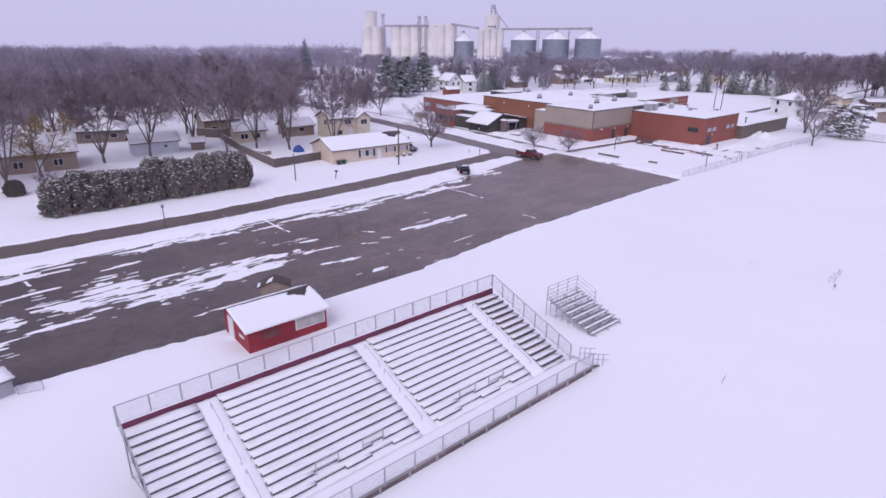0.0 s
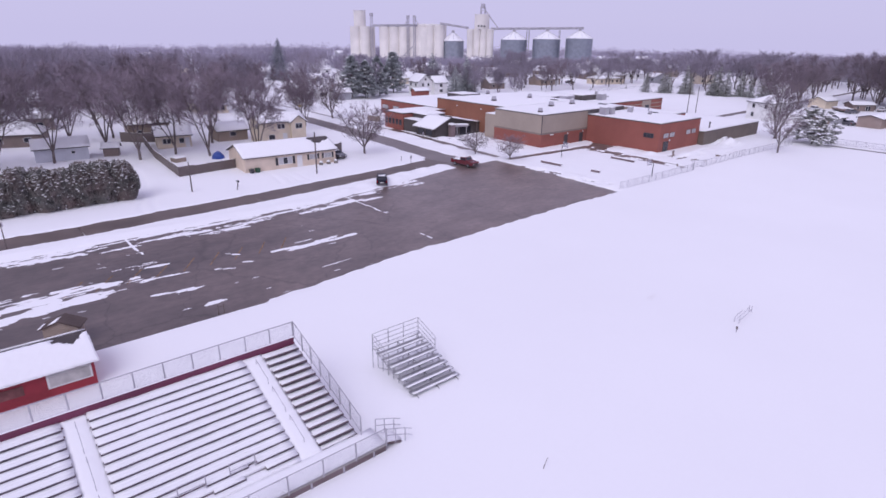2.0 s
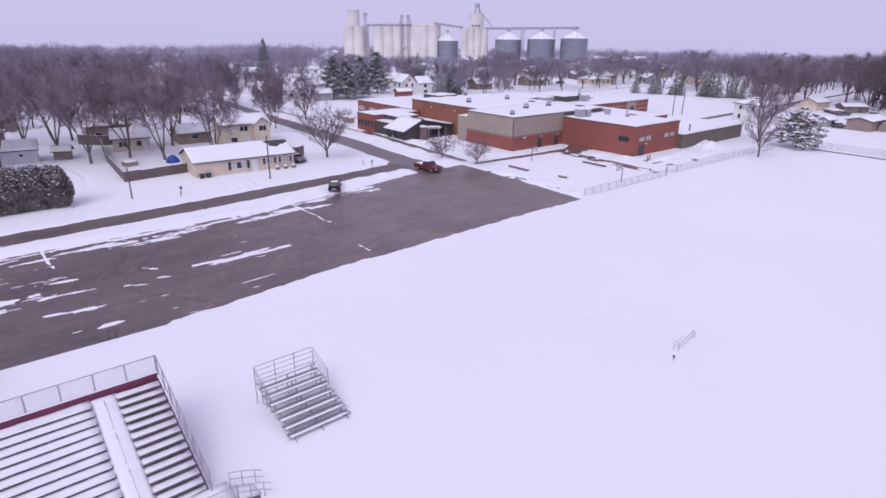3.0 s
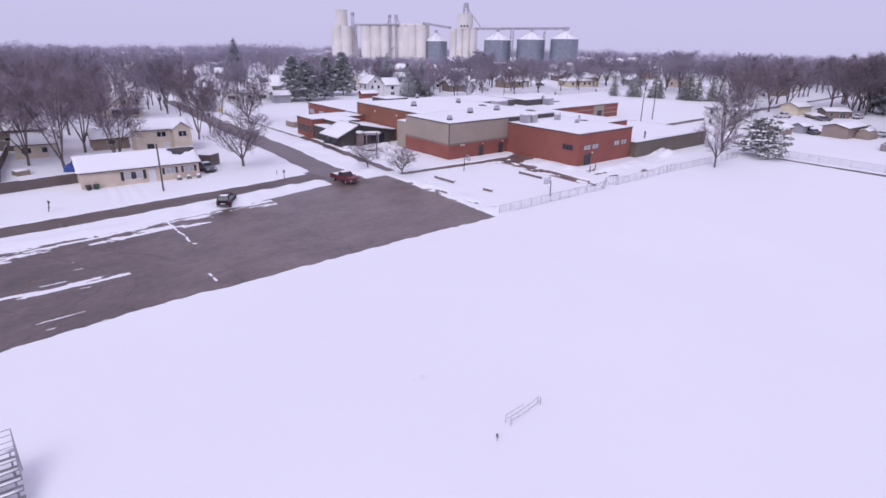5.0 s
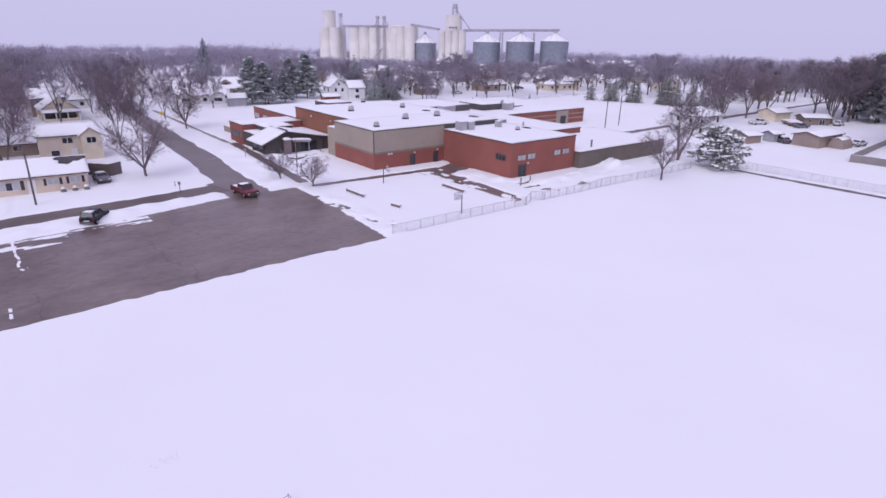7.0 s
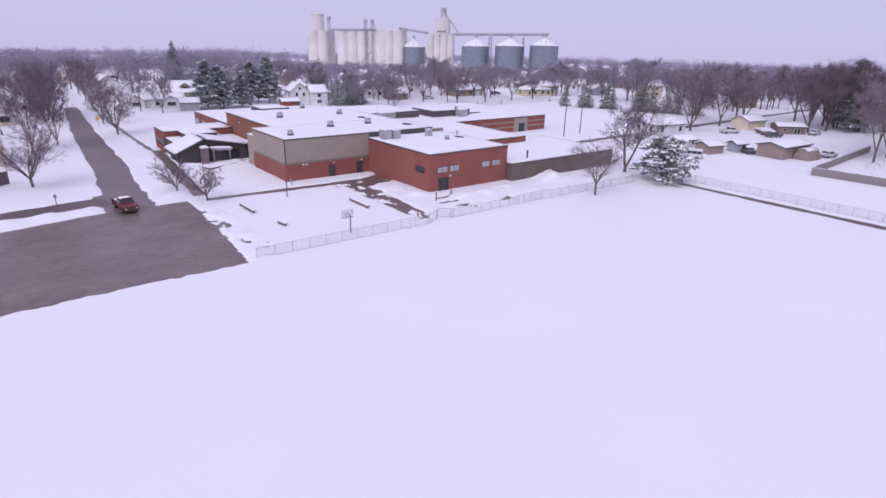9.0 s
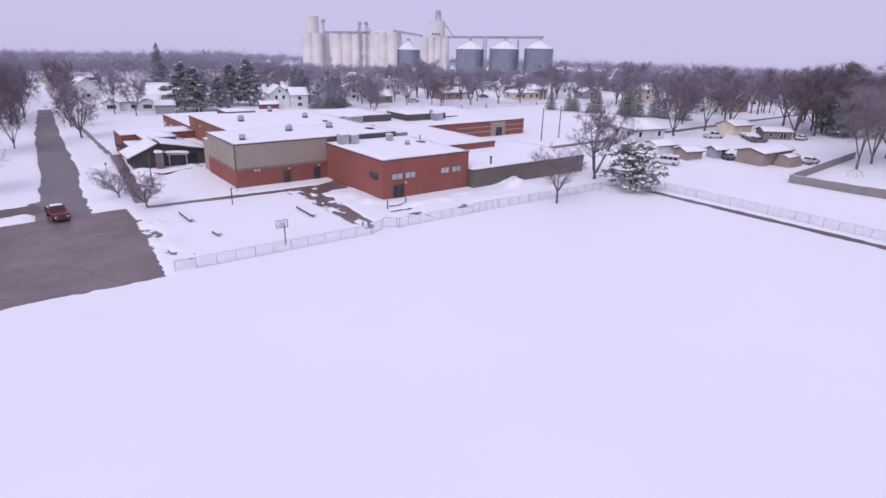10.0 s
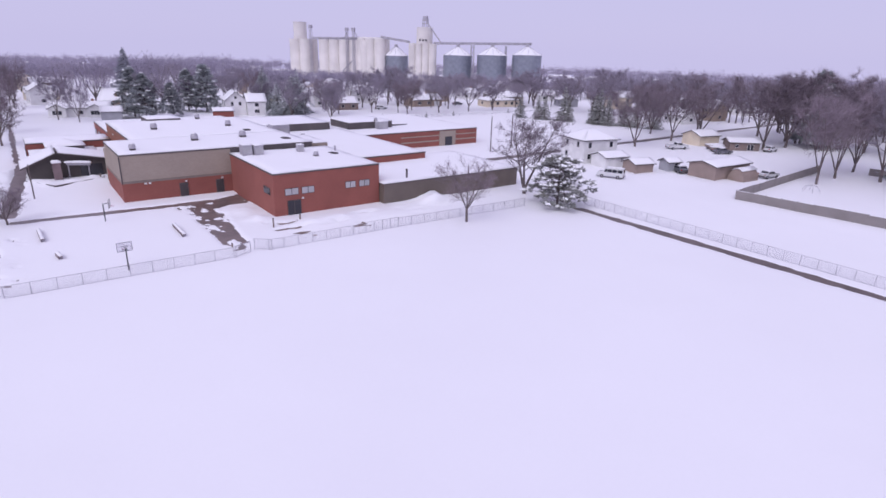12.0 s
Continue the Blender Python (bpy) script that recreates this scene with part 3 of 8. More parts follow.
lot = Geo()
ys = list(range(-40, 97, 6)) + [98.6]
for a, b in zip(ys, ys[1:]):
    n_ = 8
    row = lambda y: [(float(np.interp(y, *LOT_W)) - 1.2) * (1 - i / n_) + (float(np.interp(y, *LOT_E)) + 1.2) * i / n_ for i in range(n_ + 1)]
    ra, rb = row(a), row(b)
    for i in range(n_):
        lot.poly([(ra[i], a, LANE), (ra[i + 1], a, LANE), (rb[i + 1], b, LANE), (rb[i], b, LANE)])
structure("parking_lot", lot, ASPHALT, "wet grey asphalt parking lot with streaks of old snow")


def lot_snow():
    """Ragged thin sheets of old snow, only where some is left."""
    xs, ys = np.arange(-76.5, -44.0, 0.11), np.arange(-12, 97.5, 0.17)
    X, Y = np.meshgrid(xs, ys)
    C = residue(X, Y)
    Z = LANE + 0.003 + np.clip(C, -0.06, 0.22) * 0.16
    keep = C > 0
    cell = keep[:-1, :-1] | keep[1:, :-1] | keep[:-1, 1:] | keep[1:, 1:]
    j, i = np.nonzero(cell)
    nx = len(xs)
    k = j * nx + i
    q = np.stack([k, k + 1, k + 1 + nx, k + nx], -1)
    used, inv = np.unique(q, return_inverse=True)
    co = np.stack([X, Y, Z], -1).reshape(-1, 3)[used]
    me = bpy.data.meshes.new("lot_snow")
    me.from_pydata(co.tolist(), [], inv.reshape(-1, 4).tolist())
    me.polygons.foreach_set("use_smooth", np.ones(len(q), bool))
    me.materials.append(SNOW)
    me.update()
    return tagged(new("lot_snow", me), "ragged streaks of old snow on the asphalt lot", category="snow", kind="stuff")


lot_snow()
strip("road", [(x, y) for y, x in zip(*ROAD_C)], 3.0, LANE - 0.006, ROADM, "cleared asphalt road between snow banks")
strip("street", [(x, y) for x, y in zip(*STREET_C)], 3.6, LANE - 0.012, STREETM, "cleared side street running past the school")
strip("street_mouth", [(-88, 91.3), (-69, 91.3)], 4.6, LANE - 0.018, ASPHALT, "asphalt junction of street and parking lot")
strip("cross_street", [(-160.5, y) for y in range(-150, -30, 30)], 2.6, LANE - 0.024, ROADM, "half-cleared cross street")
strip("back_road", [(-82.8 - 0.03 * (y - 230), y) for y in range(180, 400, 20)], 2.2, LANE - 0.024, ROADM, "narrow cleared road past the back gardens")
strip("entrance_walk", [(-77.5, 100.9), (-121.5, 104.4)], 1.3, LANE - 0.004, ASPHALT, "cleared walk to the school entrance")
strip("gym_walk", [(-75.85, 100.5), (-74.2, 133.5)], 1.1, LANE - 0.010, ASPHALT, "cleared walk along the gym wall")
strip("door_path", [(-75, 124.2), (-49.5, 124.4)], 3.4, LANE - 0.016, ASPHALT, "patchily cleared path from the gym to the fence gate")
strip("gym_apron", [(-74.2, 121.5), (-74.2, 132.6)], 4.0, LANE - 0.028, ASPHALT, "wet asphalt showing in the nook by the gym doors")
strip("court_edge", [(-71.0, 100.4), (-48.0, 100.4)], 2.4, LANE - 0.022, ASPHALT, "bare asphalt showing through thin snow beside the court")
strip("wing_apron", [(-55.0, 128.5), (-55.0, 141.0)], 4.8, LANE - 0.026, MUD, "muddy trodden ground in front of the wing")
strip("field_path", [(-43.5, 173.2), (60, 173.2)], 1.6, LANE, ROADM, "dark cleared path along the field edge")
strip("west_walk", [(-190, 103.4), (-121, 103.4)], 1.2, LANE - 0.020, ASPHALT, "cleared pavement beside the street")
for i in range(9):
    y = 22 + i * 2.7
    part_line = Geo().poly([(-56.0, y, LANE + 0.004), (-55.95, y + 0.09, LANE + 0.004), (-59.25, y + 2.25, LANE + 0.004), (-59.3, y + 2.16, LANE + 0.004)])
    structure("parking_line", part_line, YLINE, "worn yellow parking line")

# ---- school ----
school = thing("school", -90, 130, 0, 0, "low flat-roofed brick school with snow-covered roofs", "school building")


def sbox(g, x0, x1, y0, y1, z0, z1):
    return g.box(x0 + 90, x1 + 90, y0 - 130, y1 - 130, z0, z1)


def wing(name, x0, x1, y0, y1, top, material, label, fascia=0.16, snow=0.22):
    """A block with walls, a dark roof edge and a snow blanket."""
    body = part(name, sbox(Geo(), x0, x1, y0, y1, -0.6, top - fascia), material, school, label)
    part("roof_edge", sbox(Geo(), x0 - 0.08, x1 + 0.08, y0 - 0.08, y1 + 0.08, top - fascia, top), FASCIA, body)
    nu, nv = max(4, int((x1 - x0) / 1.5)), max(4, int((y1 - y0) / 1.5))
    s = Geo().snow((x0 + 90 + 0.02, y0 - 130 + 0.02, top), (x1 + 90 - 0.02, y0 - 130 + 0.02, top), (x1 + 90 - 0.02, y1 - 130 - 0.02, top), (x0 + 90 + 0.02, y1 - 130 - 0.02, top), snow, nu, nv, int(abs(x0 * 7 + y0)), 0.13)
    part("roof_snow", s, SNOW, body, "thick snow on the flat roof", True)
    return body


GYM = 7.05
gym = wing("gym_hall", -94.0, -79.6, 115.4, 145.6, GYM, BLOCK, "tall gym of beige block over red brick")
part("brick_base", sbox(Geo(), -94.06, -79.54, 115.34, 145.66, -0.6, 2.75), BRICK, gym, "red brick lower wall")
part("stained_course", sbox(Geo(), -94.04, -79.56, 115.36, 145.64, 2.753, 3.12), STAINB, gym, "damp-stained course above the brick")
part("corner_pier", sbox(Geo(), -79.66, -79.52, 115.32, 115.48, 2.75, 6.8), FASCIA, gym)
part("low_roof_step", sbox(Geo(), -97.5, -94.06, 115.6, 119.2, -0.6, 5.6), BLOCK, gym)
part("step_snow", Geo().snow((-7.5, -14.4, 5.6), (-4.08, -14.4, 5.6), (-4.08, -10.8, 5.6), (-7.5, -10.8, 5.6), 0.2, 4, 4, 3), SNOW, gym, "", True)
main = wing("main_block", -120.0, -94.06, 119.2, 145.6, GYM - 0.04, BRICK2, "tall brown brick hall beside the gym")
wing("classroom_block", -120.0, -74.2, 145.7, 166.0, 4.5, BRICK, "low red brick classroom block")
east = wing("east_wing", -79.5, -60.9, 131.3, 148.1, 6.1, BRICK, "red brick wing with high windows")
wing("service_wing", -79.0, -59.6, 148.2, 176.2, 3.1, OLIVE, "long low brown panelled service wing", 0.12)
far_w = wing("north_wing", -136.0, -101.6, 166.1, 201.3, 3.9, BRICK, "low far wing of banded red brick")
west_a = wing("west_wing", -148.3, -120.1, 120.0, 150.0, 4.2, BRICK, "low brick classroom wing")
west_b = wing("front_wing", -124.6, -116.7, 105.2, 119.1, 4.2, BRICK, "low brick front wing")
part("pale_band", sbox(Geo(), -101.58, -101.52, 178, 201.2, 1.2, 1.5), BLOCK, far_w, "pale masonry band")
part("pale_band", sbox(Geo(), -101.58, -101.52, 178, 201.2, 2.5, 2.75), BLOCK, far_w, "pale masonry band")
part("door_bay", sbox(Geo(), -101.62, -101.42, 189.3, 194.3, -0.2, 3.6), BLOCK, far_w, "beige door bay")
part("door", sbox(Geo(), -101.41, -101.36, 191.0, 193.2, -0.1, 2.2), GLASS, far_w, "dark glazed double door")
pent = part("penthouse", sbox(Geo(), -119.6, -109.8, 168.5, 180.5, 3.9, 5.7), FASCIA, school, "dark roof penthouse")
part("roof_snow", Geo().snow((-29.6, 38.5, 5.7), (-19.8, 38.5, 5.7), (-19.8, 50.5, 5.7), (-29.6, 50.5, 5.7), 0.2, 6, 6, 5), SNOW, pent, "", True)
pent = part("penthouse", sbox(Geo(), -124.0, -108.6, 146.5, 163.0, 4.3, 6.3), FASCIA, school, "dark roof penthouse")
part("roof_snow", Geo().snow((-34, 16.5, 6.3), (-18.6, 16.5, 6.3), (-18.6, 33, 6.3), (-34, 33, 6.3), 0.2, 6, 6, 6), SNOW, pent, "", True)
pent = part("penthouse", sbox(Geo(), -124.5, -118.0, 126.5, 133.0, 4, 7.55), FASCIA, school, "dark roof penthouse")
part("roof_snow", Geo().snow((-34.5, -3.5, 7.55), (-28, -3.5, 7.55), (-28, 3, 7.55), (-34.5, 3, 7.55), 0.2, 5, 5, 7), SNOW, pent, "", True)
part("parapet_band", sbox(Geo(), -79.6, -79.51, 131.4, 145.5, 6.22, GYM - 0.17), FASCIA, gym, "dark metal band above the wing roof")
part("stair_head", sbox(Geo(), -90.6, -80.4, 145.75, 148.9, 4.5, 6.6), BLOCK, school, "beige stair head on the low roof")
part("roof_snow", Geo().snow((-0.6, 15.75, 6.6), (9.6, 15.75, 6.6), (9.6, 18.9, 6.6), (-0.6, 18.9, 6.6), 0.15, 5, 4, 8), SNOW, school, "", True)

# entrance block: a dark stone gable under two snowy slopes
entry = part("entrance_block", sbox(Geo(), -116.6, -103.2, 116.2, 119.1, -0.5, 2.55), DARKB, school, "dark stone link to the gym")
part("roof_edge", sbox(Geo(), -116.64, -103.0, 116.2, 119.15, 2.55, 2.7), FASCIA, entry)
part("roof_snow", Geo().snow((-26.6, -13.75, 2.7), (-13.05, -13.75, 2.7), (-13.05, -10.9, 2.7), (-26.6, -10.9, 2.7), 0.22, 10, 4, 9), SNOW, entry, "", True)
pr = lambda x: [(x + 90, y - 130, z) for y, z in ((104.6, -0.5), (117.0, -0.5), (117.0, 2.68), (109.0, 4.25), (104.6, 2.3))]
gab = part("entrance_gable", Geo().prism(pr(-110.2), pr(-102.7)), DARKB, school, "dark stone entrance gable")
rear = part("rear_hall", sbox(Geo(), -116.6, -110.22, 105.4, 116.1, -0.5, 3.0), DARKB, school, "low dark stone hall behind the gable")
part("roof_snow", Geo().snow((-26.6, -24.6, 3.0), (-20.22, -24.6, 3.0), (-20.22, -13.9, 3.0), (-26.6, -13.9, 3.0), 0.22, 5, 8, 14), SNOW, rear, "", True)
for y0, z0, y1, z1 in ((103.6, 1.9, 108.97, 4.27), (109.03, 4.27, 117.5, 2.6)):
    low = [(y0, z0), (y1, z1), (y1, z1 + 0.2), (y0, z0 + 0.2)]
    slope = part("roof_slope", Geo().prism([(-20.6, y - 130, z) for y, z in low], [(-12.15, y - 130, z) for y, z in low]), FASCIA, gab, "dark roof slope")
    part("roof_snow", Geo().snow((-20.5, y0 - 130, z0 + 0.2), (-12.3, y0 - 130, z0 + 0.2), (-12.3, y1 - 130, z1 + 0.2), (-20.5, y1 - 130, z1 + 0.2), 0.2, 9, 8, 10, 0.08, 0.6), SNOW, slope, "", True)
part("ridge_cap", sbox(Geo(), -106.5, -102.1, 108.86, 109.14, 4.45, 4.75), FASCIA, gab, "dark metal ridge end")
part("entrance_door", sbox(Geo(), -102.69, -102.6, 112.2, 115.6, -0.2, 2.1), GLASS, gab, "dark glazed entrance doors")
for x in (-109.4, -106.4):
    part("porch_window", sbox(Geo(), x, x + 2.2, 104.52, 104.58, 0.4, 1.8), GLASS, gab)
mon = part("roof_monitor", sbox(Geo(), -116.4, -110.7, 108.2, 114.0, 3.0, 4.2), FASCIA, school, "low roof monitor behind the entrance ridge")
peak = (-113.6 + 90, 111.1 - 130, 5.15)
ring = [(-116.6, 107.9), (-110.7, 107.9), (-110.7, 114.3), (-116.6, 114.3)]
for (ax, ay), (bx, by) in zip(ring, ring[1:] + ring[:1]):
    part("roof_snow", Geo().snow((ax + 90, ay - 130, 4.2), (bx + 90, by - 130, 4.2), peak, (peak[0] - 0.1, peak[1], peak[2]), 0.15, 6, 4, 12, 0.04, 0.8), SNOW, mon, "", True)
stack = part("vent_shaft", Geo().box(-12.2, -11.1, -21.9, -20.7, -0.3, 2.9), SHADEW, school, "dark brown masonry pier")
part("stack_cap", Geo().snow((-12.3, -22.0, 2.9), (-11.0, -22.0, 2.9), (-11.0, -20.6, 2.9), (-12.3, -20.6, 2.9), 0.4, 5, 5, 13, 0.05, 0.5), SNOW, stack, "thick snow cap", True)
duct = part("door_canopy", Geo().limb((-12.3, -19.8, 2.5), (-11.6, -16.3, 2.25), 0.3, 0.24, 10), GALV, school, "narrow canopy over the doors")
part("canopy_snow", Geo().snow((-12.75, -20.1, 2.7), (-11.8, -20.1, 2.7), (-11.2, -16.1, 2.42), (-12.0, -16.1, 2.42), 0.34, 5, 12, 11, 0.08, 0.45), SNOW, duct, "thick snow on the canopy", True)
for y in (-19.6, -16.6):
    part("canopy_post", Geo().limb((-11.7, y, -0.2), (-11.7, y, 2.4), 0.09, 0.09, 8), GALV, duct)


def opening(name, parent, x0, x1, y0, y1, z0, z1, pane, label="", frame_m=None):
    """A window or door on a wall that faces +x or -y: frame, panes with a mullion."""
    fm = frame_m or FASCIA
    if x1 - x0 < 0.3:
        f = part(name, sbox(Geo(), x0, x1, y0, y1, z0, z1), fm, parent, label)
        n = max(1, round((y1 - y0) / 0.95))
        w = (y1 - y0) / n
        for i in range(n):
            part("pane", sbox(Geo(), x1 + 0.003, x1 + 0.02, y0 + i * w + 0.06, y0 + (i + 1) * w - 0.06, z0 + 0.07, z1 - 0.07), pane, f)
    else:
        f = part(name, sbox(Geo(), x0, x1, y0, y1, z0, z1), fm, parent, label)
        n = max(1, round((x1 - x0) / 0.95))
        w = (x1 - x0) / n
        for i in range(n):
            part("pane", sbox(Geo(), x0 + i * w + 0.06, x0 + (i + 1) * w - 0.06, y0 - 0.02, y0 - 0.003, z0 + 0.07, z1 - 0.07), pane, f)
    return f


for y0, y1 in ((132.9, 134.9), (135.4, 137.3), (142.3, 144.0), (144.6, 146.4)):
    opening("window", east, -60.92, -60.84, y0, y1, 2.9, 3.9, BLIND, "dark-framed window with pale blinds")
opening("window", east, -64.6, -62.2, 131.2, 131.28, 2.9, 3.9, GLASS, "dark window")
opening("door", east, -60.92, -60.82, 133.2, 135.2, -0.1, 2.15, GLASS, "dark double door under the windows")
part("door_lamp", sbox(Geo(), -60.85, -60.65, 135.35, 135.6, 2.2, 2.45), LAMPW, east, "small wall lamp")
for y in (123.2, 128.7):
    d = part("door", sbox(Geo(), -79.56, -79.46, y, y + 1.25, -0.1, 2.15), FASCIA, gym, "dark steel door")
    part("door_leaf", sbox(Geo(), -79.455, -79.42, y + 0.08, y + 1.17, -0.1, 2.07), SHINGLE, d)
    part("door_lamp", sbox(Geo(), -79.5, -79.3, y + 0.9, y + 1.15, 2.3, 2.5), LAMPW, gym, "small wall lamp")
for y in (118.3, 118.9):
    part("wall_lamp", sbox(Geo(), -79.5, -79.3, y, y + 0.3, 2.5, 2.75), LAMPW, gym, "pale wall lamp")
for x in (-112, -103):
    part("wall_lamp", sbox(Geo(), x, x + 0.35, 119.05, 119.18, 5.6, 5.9), LAMPW, main, "pale wall lamp")
for i in range(5):
    opening("window", west_b, -124.2 + i * 1.5, -123.2 + i * 1.5, 105.1, 105.18, 1.2, 2.6, GLASS, "dark window")
for i in range(4):
    opening("window", west_a, -147.5 + i * 5.6, -144.5 + i * 5.6, 119.9, 119.98, 1.4, 2.7, BLIND, "row of wide windows")


# rooftop fans, units and bare patches
def roof_fan(x, y, z, s=1.0):
    t = thing("roof_fan", x, y, z, 0, "grey mushroom-shaped roof fan half under snow", "roof vent", "fans on the school roof")
    part("curb", Geo().box(-0.45 * s, 0.45 * s, -0.45 * s, 0.45 * s, -0.05, 0.38 * s), FASCIA, t, "dark base")
    hood = Geo()
    prof = ((0.4, 0.35), (0.56, 0.42), (0.54, 0.85), (0.44, 1.05), (0.3, 1.14))
    for (r0, h0), (r1, h1) in zip(prof, prof[1:]):
        hood.limb((0, 0, h0 * s), (0, 0, h1 * s), r0 * s, r1 * s, 12, True)
    part("hood", hood, GALV, t)
    cap = Geo()
    cap.limb((0, 0, 1.145 * s), (0, 0, 1.25 * s), 0.42 * s, 0.2 * s, 10)
    part("snow_cap", cap, SNOW, t, "", True)


for x, y, z, s in ((-82.4, 117.8, GYM, 0.9), (-104.4, 125.1, GYM, 1.1), (-88.1, 128.2, GYM, 1.1), (-104.6, 138.8, GYM, 1.0), (-88.4, 136.4, GYM, 1.1), (-118.5, 136.5, GYM, 0.9), (-70.2, 142.0, 6.1, 0.75), (-98.6, 152.0, 4.5, 0.9), (-110.0, 176.0, 5.6, 0.8), (-128, 128, 4.2, 0.8)):
    roof_fan(x, y, z + 0.12, s)


def roof_unit(x, y, z, w, d, h, label):
    t = thing("roof_unit", x, y, z, 0, label, "air conditioner", "units on the school roof")
    part("casing", Geo().box(-w / 2, w / 2, -d / 2, d / 2, 0, h), GALV, t)
    for i in range(3):
        part("louvre", Geo().box(w / 2 + 0.003, w / 2 + 0.05, -d * 0.42 + i * d * 0.29, -d * 0.42 + i * d * 0.29 + d * 0.24, h * 0.2, h * 0.8), BLIND, t)
    part("snow_cap", Geo().snow((-w / 2, -d / 2, h), (w / 2, -d / 2, h), (w / 2, d / 2, h), (-w / 2, d / 2, h), 0.12, 4, 4, 2), SNOW, t, "", True)


roof_unit(-76.3, 132.9, 6.2, 1.7, 1.5, 1.7, "square grey rooftop air unit with louvres")
roof_unit(-75.8, 134.6, 6.2, 1.5, 1.4, 1.6, "square grey rooftop air unit with louvres")
roof_unit(-75.0, 141.4, 6.2, 1.0, 1.0, 1.3, "small grey rooftop vent box")
roof_unit(-98.5, 147.0, 4.6, 2.6, 3.4, 3.2, "large pale rooftop air unit")
roof_unit(-108.6, 176.8, 4.0, 2.2, 2.4, 1.9, "large pale rooftop air unit")
chim = thing("roof_pipe", -61.2, 153.4, 3.2, 0, "dark vent pipe on the service wing roof", "roof vent")
part("pipe", Geo().limb((0, 0, 0), (0, 0, 1.35), 0.16, 0.16, 8), FASCIA, chim)
part("cap", Geo().limb((0, 0, 1.3), (0, 0, 1.5), 0.24, 0.2, 8), FASCIA, chim)
pipe2 = thing("roof_pipe", -73.6, 147.0, 6.2, 0, "small vent pipe on the wing roof", "roof vent")
part("pipe", Geo().limb((0, 0, 0), (0, 0, 0.9), 0.2, 0.2, 8), GALV, pipe2)
for x, y, z, a, b in ((-71.3, 145.6, 6.33, 1.3, 0.8), (-83.8, 142.6, GYM + 0.26, 1.4, 0.9), (-97, 140.0, GYM + 0.26, 1.2, 0.8), (-113, 182, 4.14, 1.2, 5)):
    g = Geo()
    ring = [(x + a * math.cos(k * 0.4488) * rnd.uniform(0.7, 1.1) + 90, y + b * math.sin(k * 0.4488) * rnd.uniform(0.7, 1.1) - 130) for k in range(14)]
    g.prism([(p, q, z - 0.3) for p, q in ring], [(p, q, z + 0.05) for p, q in ring])
    part("bare_roof_patch", g, SHINGLE, school, "dark bare patch melted through the roof snow")

# ---- bleachers ----
BX0, BX1, BY0, BY1 = -29.6, -21.6, 4.3, 32.6
ROWS_N, RISE, DECK = 14, 0.205, 0.55
RUN = (BX1 - BX0) / ROWS_N
AISLES = (8.85, 19.35, 29.5)
HALF = 0.64
stand = thing("bleachers", 0, 0, 0, 0, "long snow-covered aluminium grandstand with maroon back board", "bleachers")
SECT = [(BY0 + 0.1, AISLES[0] - HALF), (AISLES[0] + HALF, AISLES[1] - HALF), (AISLES[1] + HALF, AISLES[2] - HALF), (AISLES[2] + HALF, BY1 - 0.1)]
SHEDR = mat("brown_shingles", (0.10, 0.072, 0.066), 0.9, var=0.2, fine=60, bump=0.5)
# Edge strip's dark colour also carries the shade of the gap beneath.
SEATE = mat("plank_edge_gap_shade", (0.115, 0.092, 0.11), 0.8, var=0.2, scale=0.8)
BRACKET = Geo().box(-0.065, 0.065, -0.025, 0.025, 0, 0.27).mesh("seat_bracket", GALV)
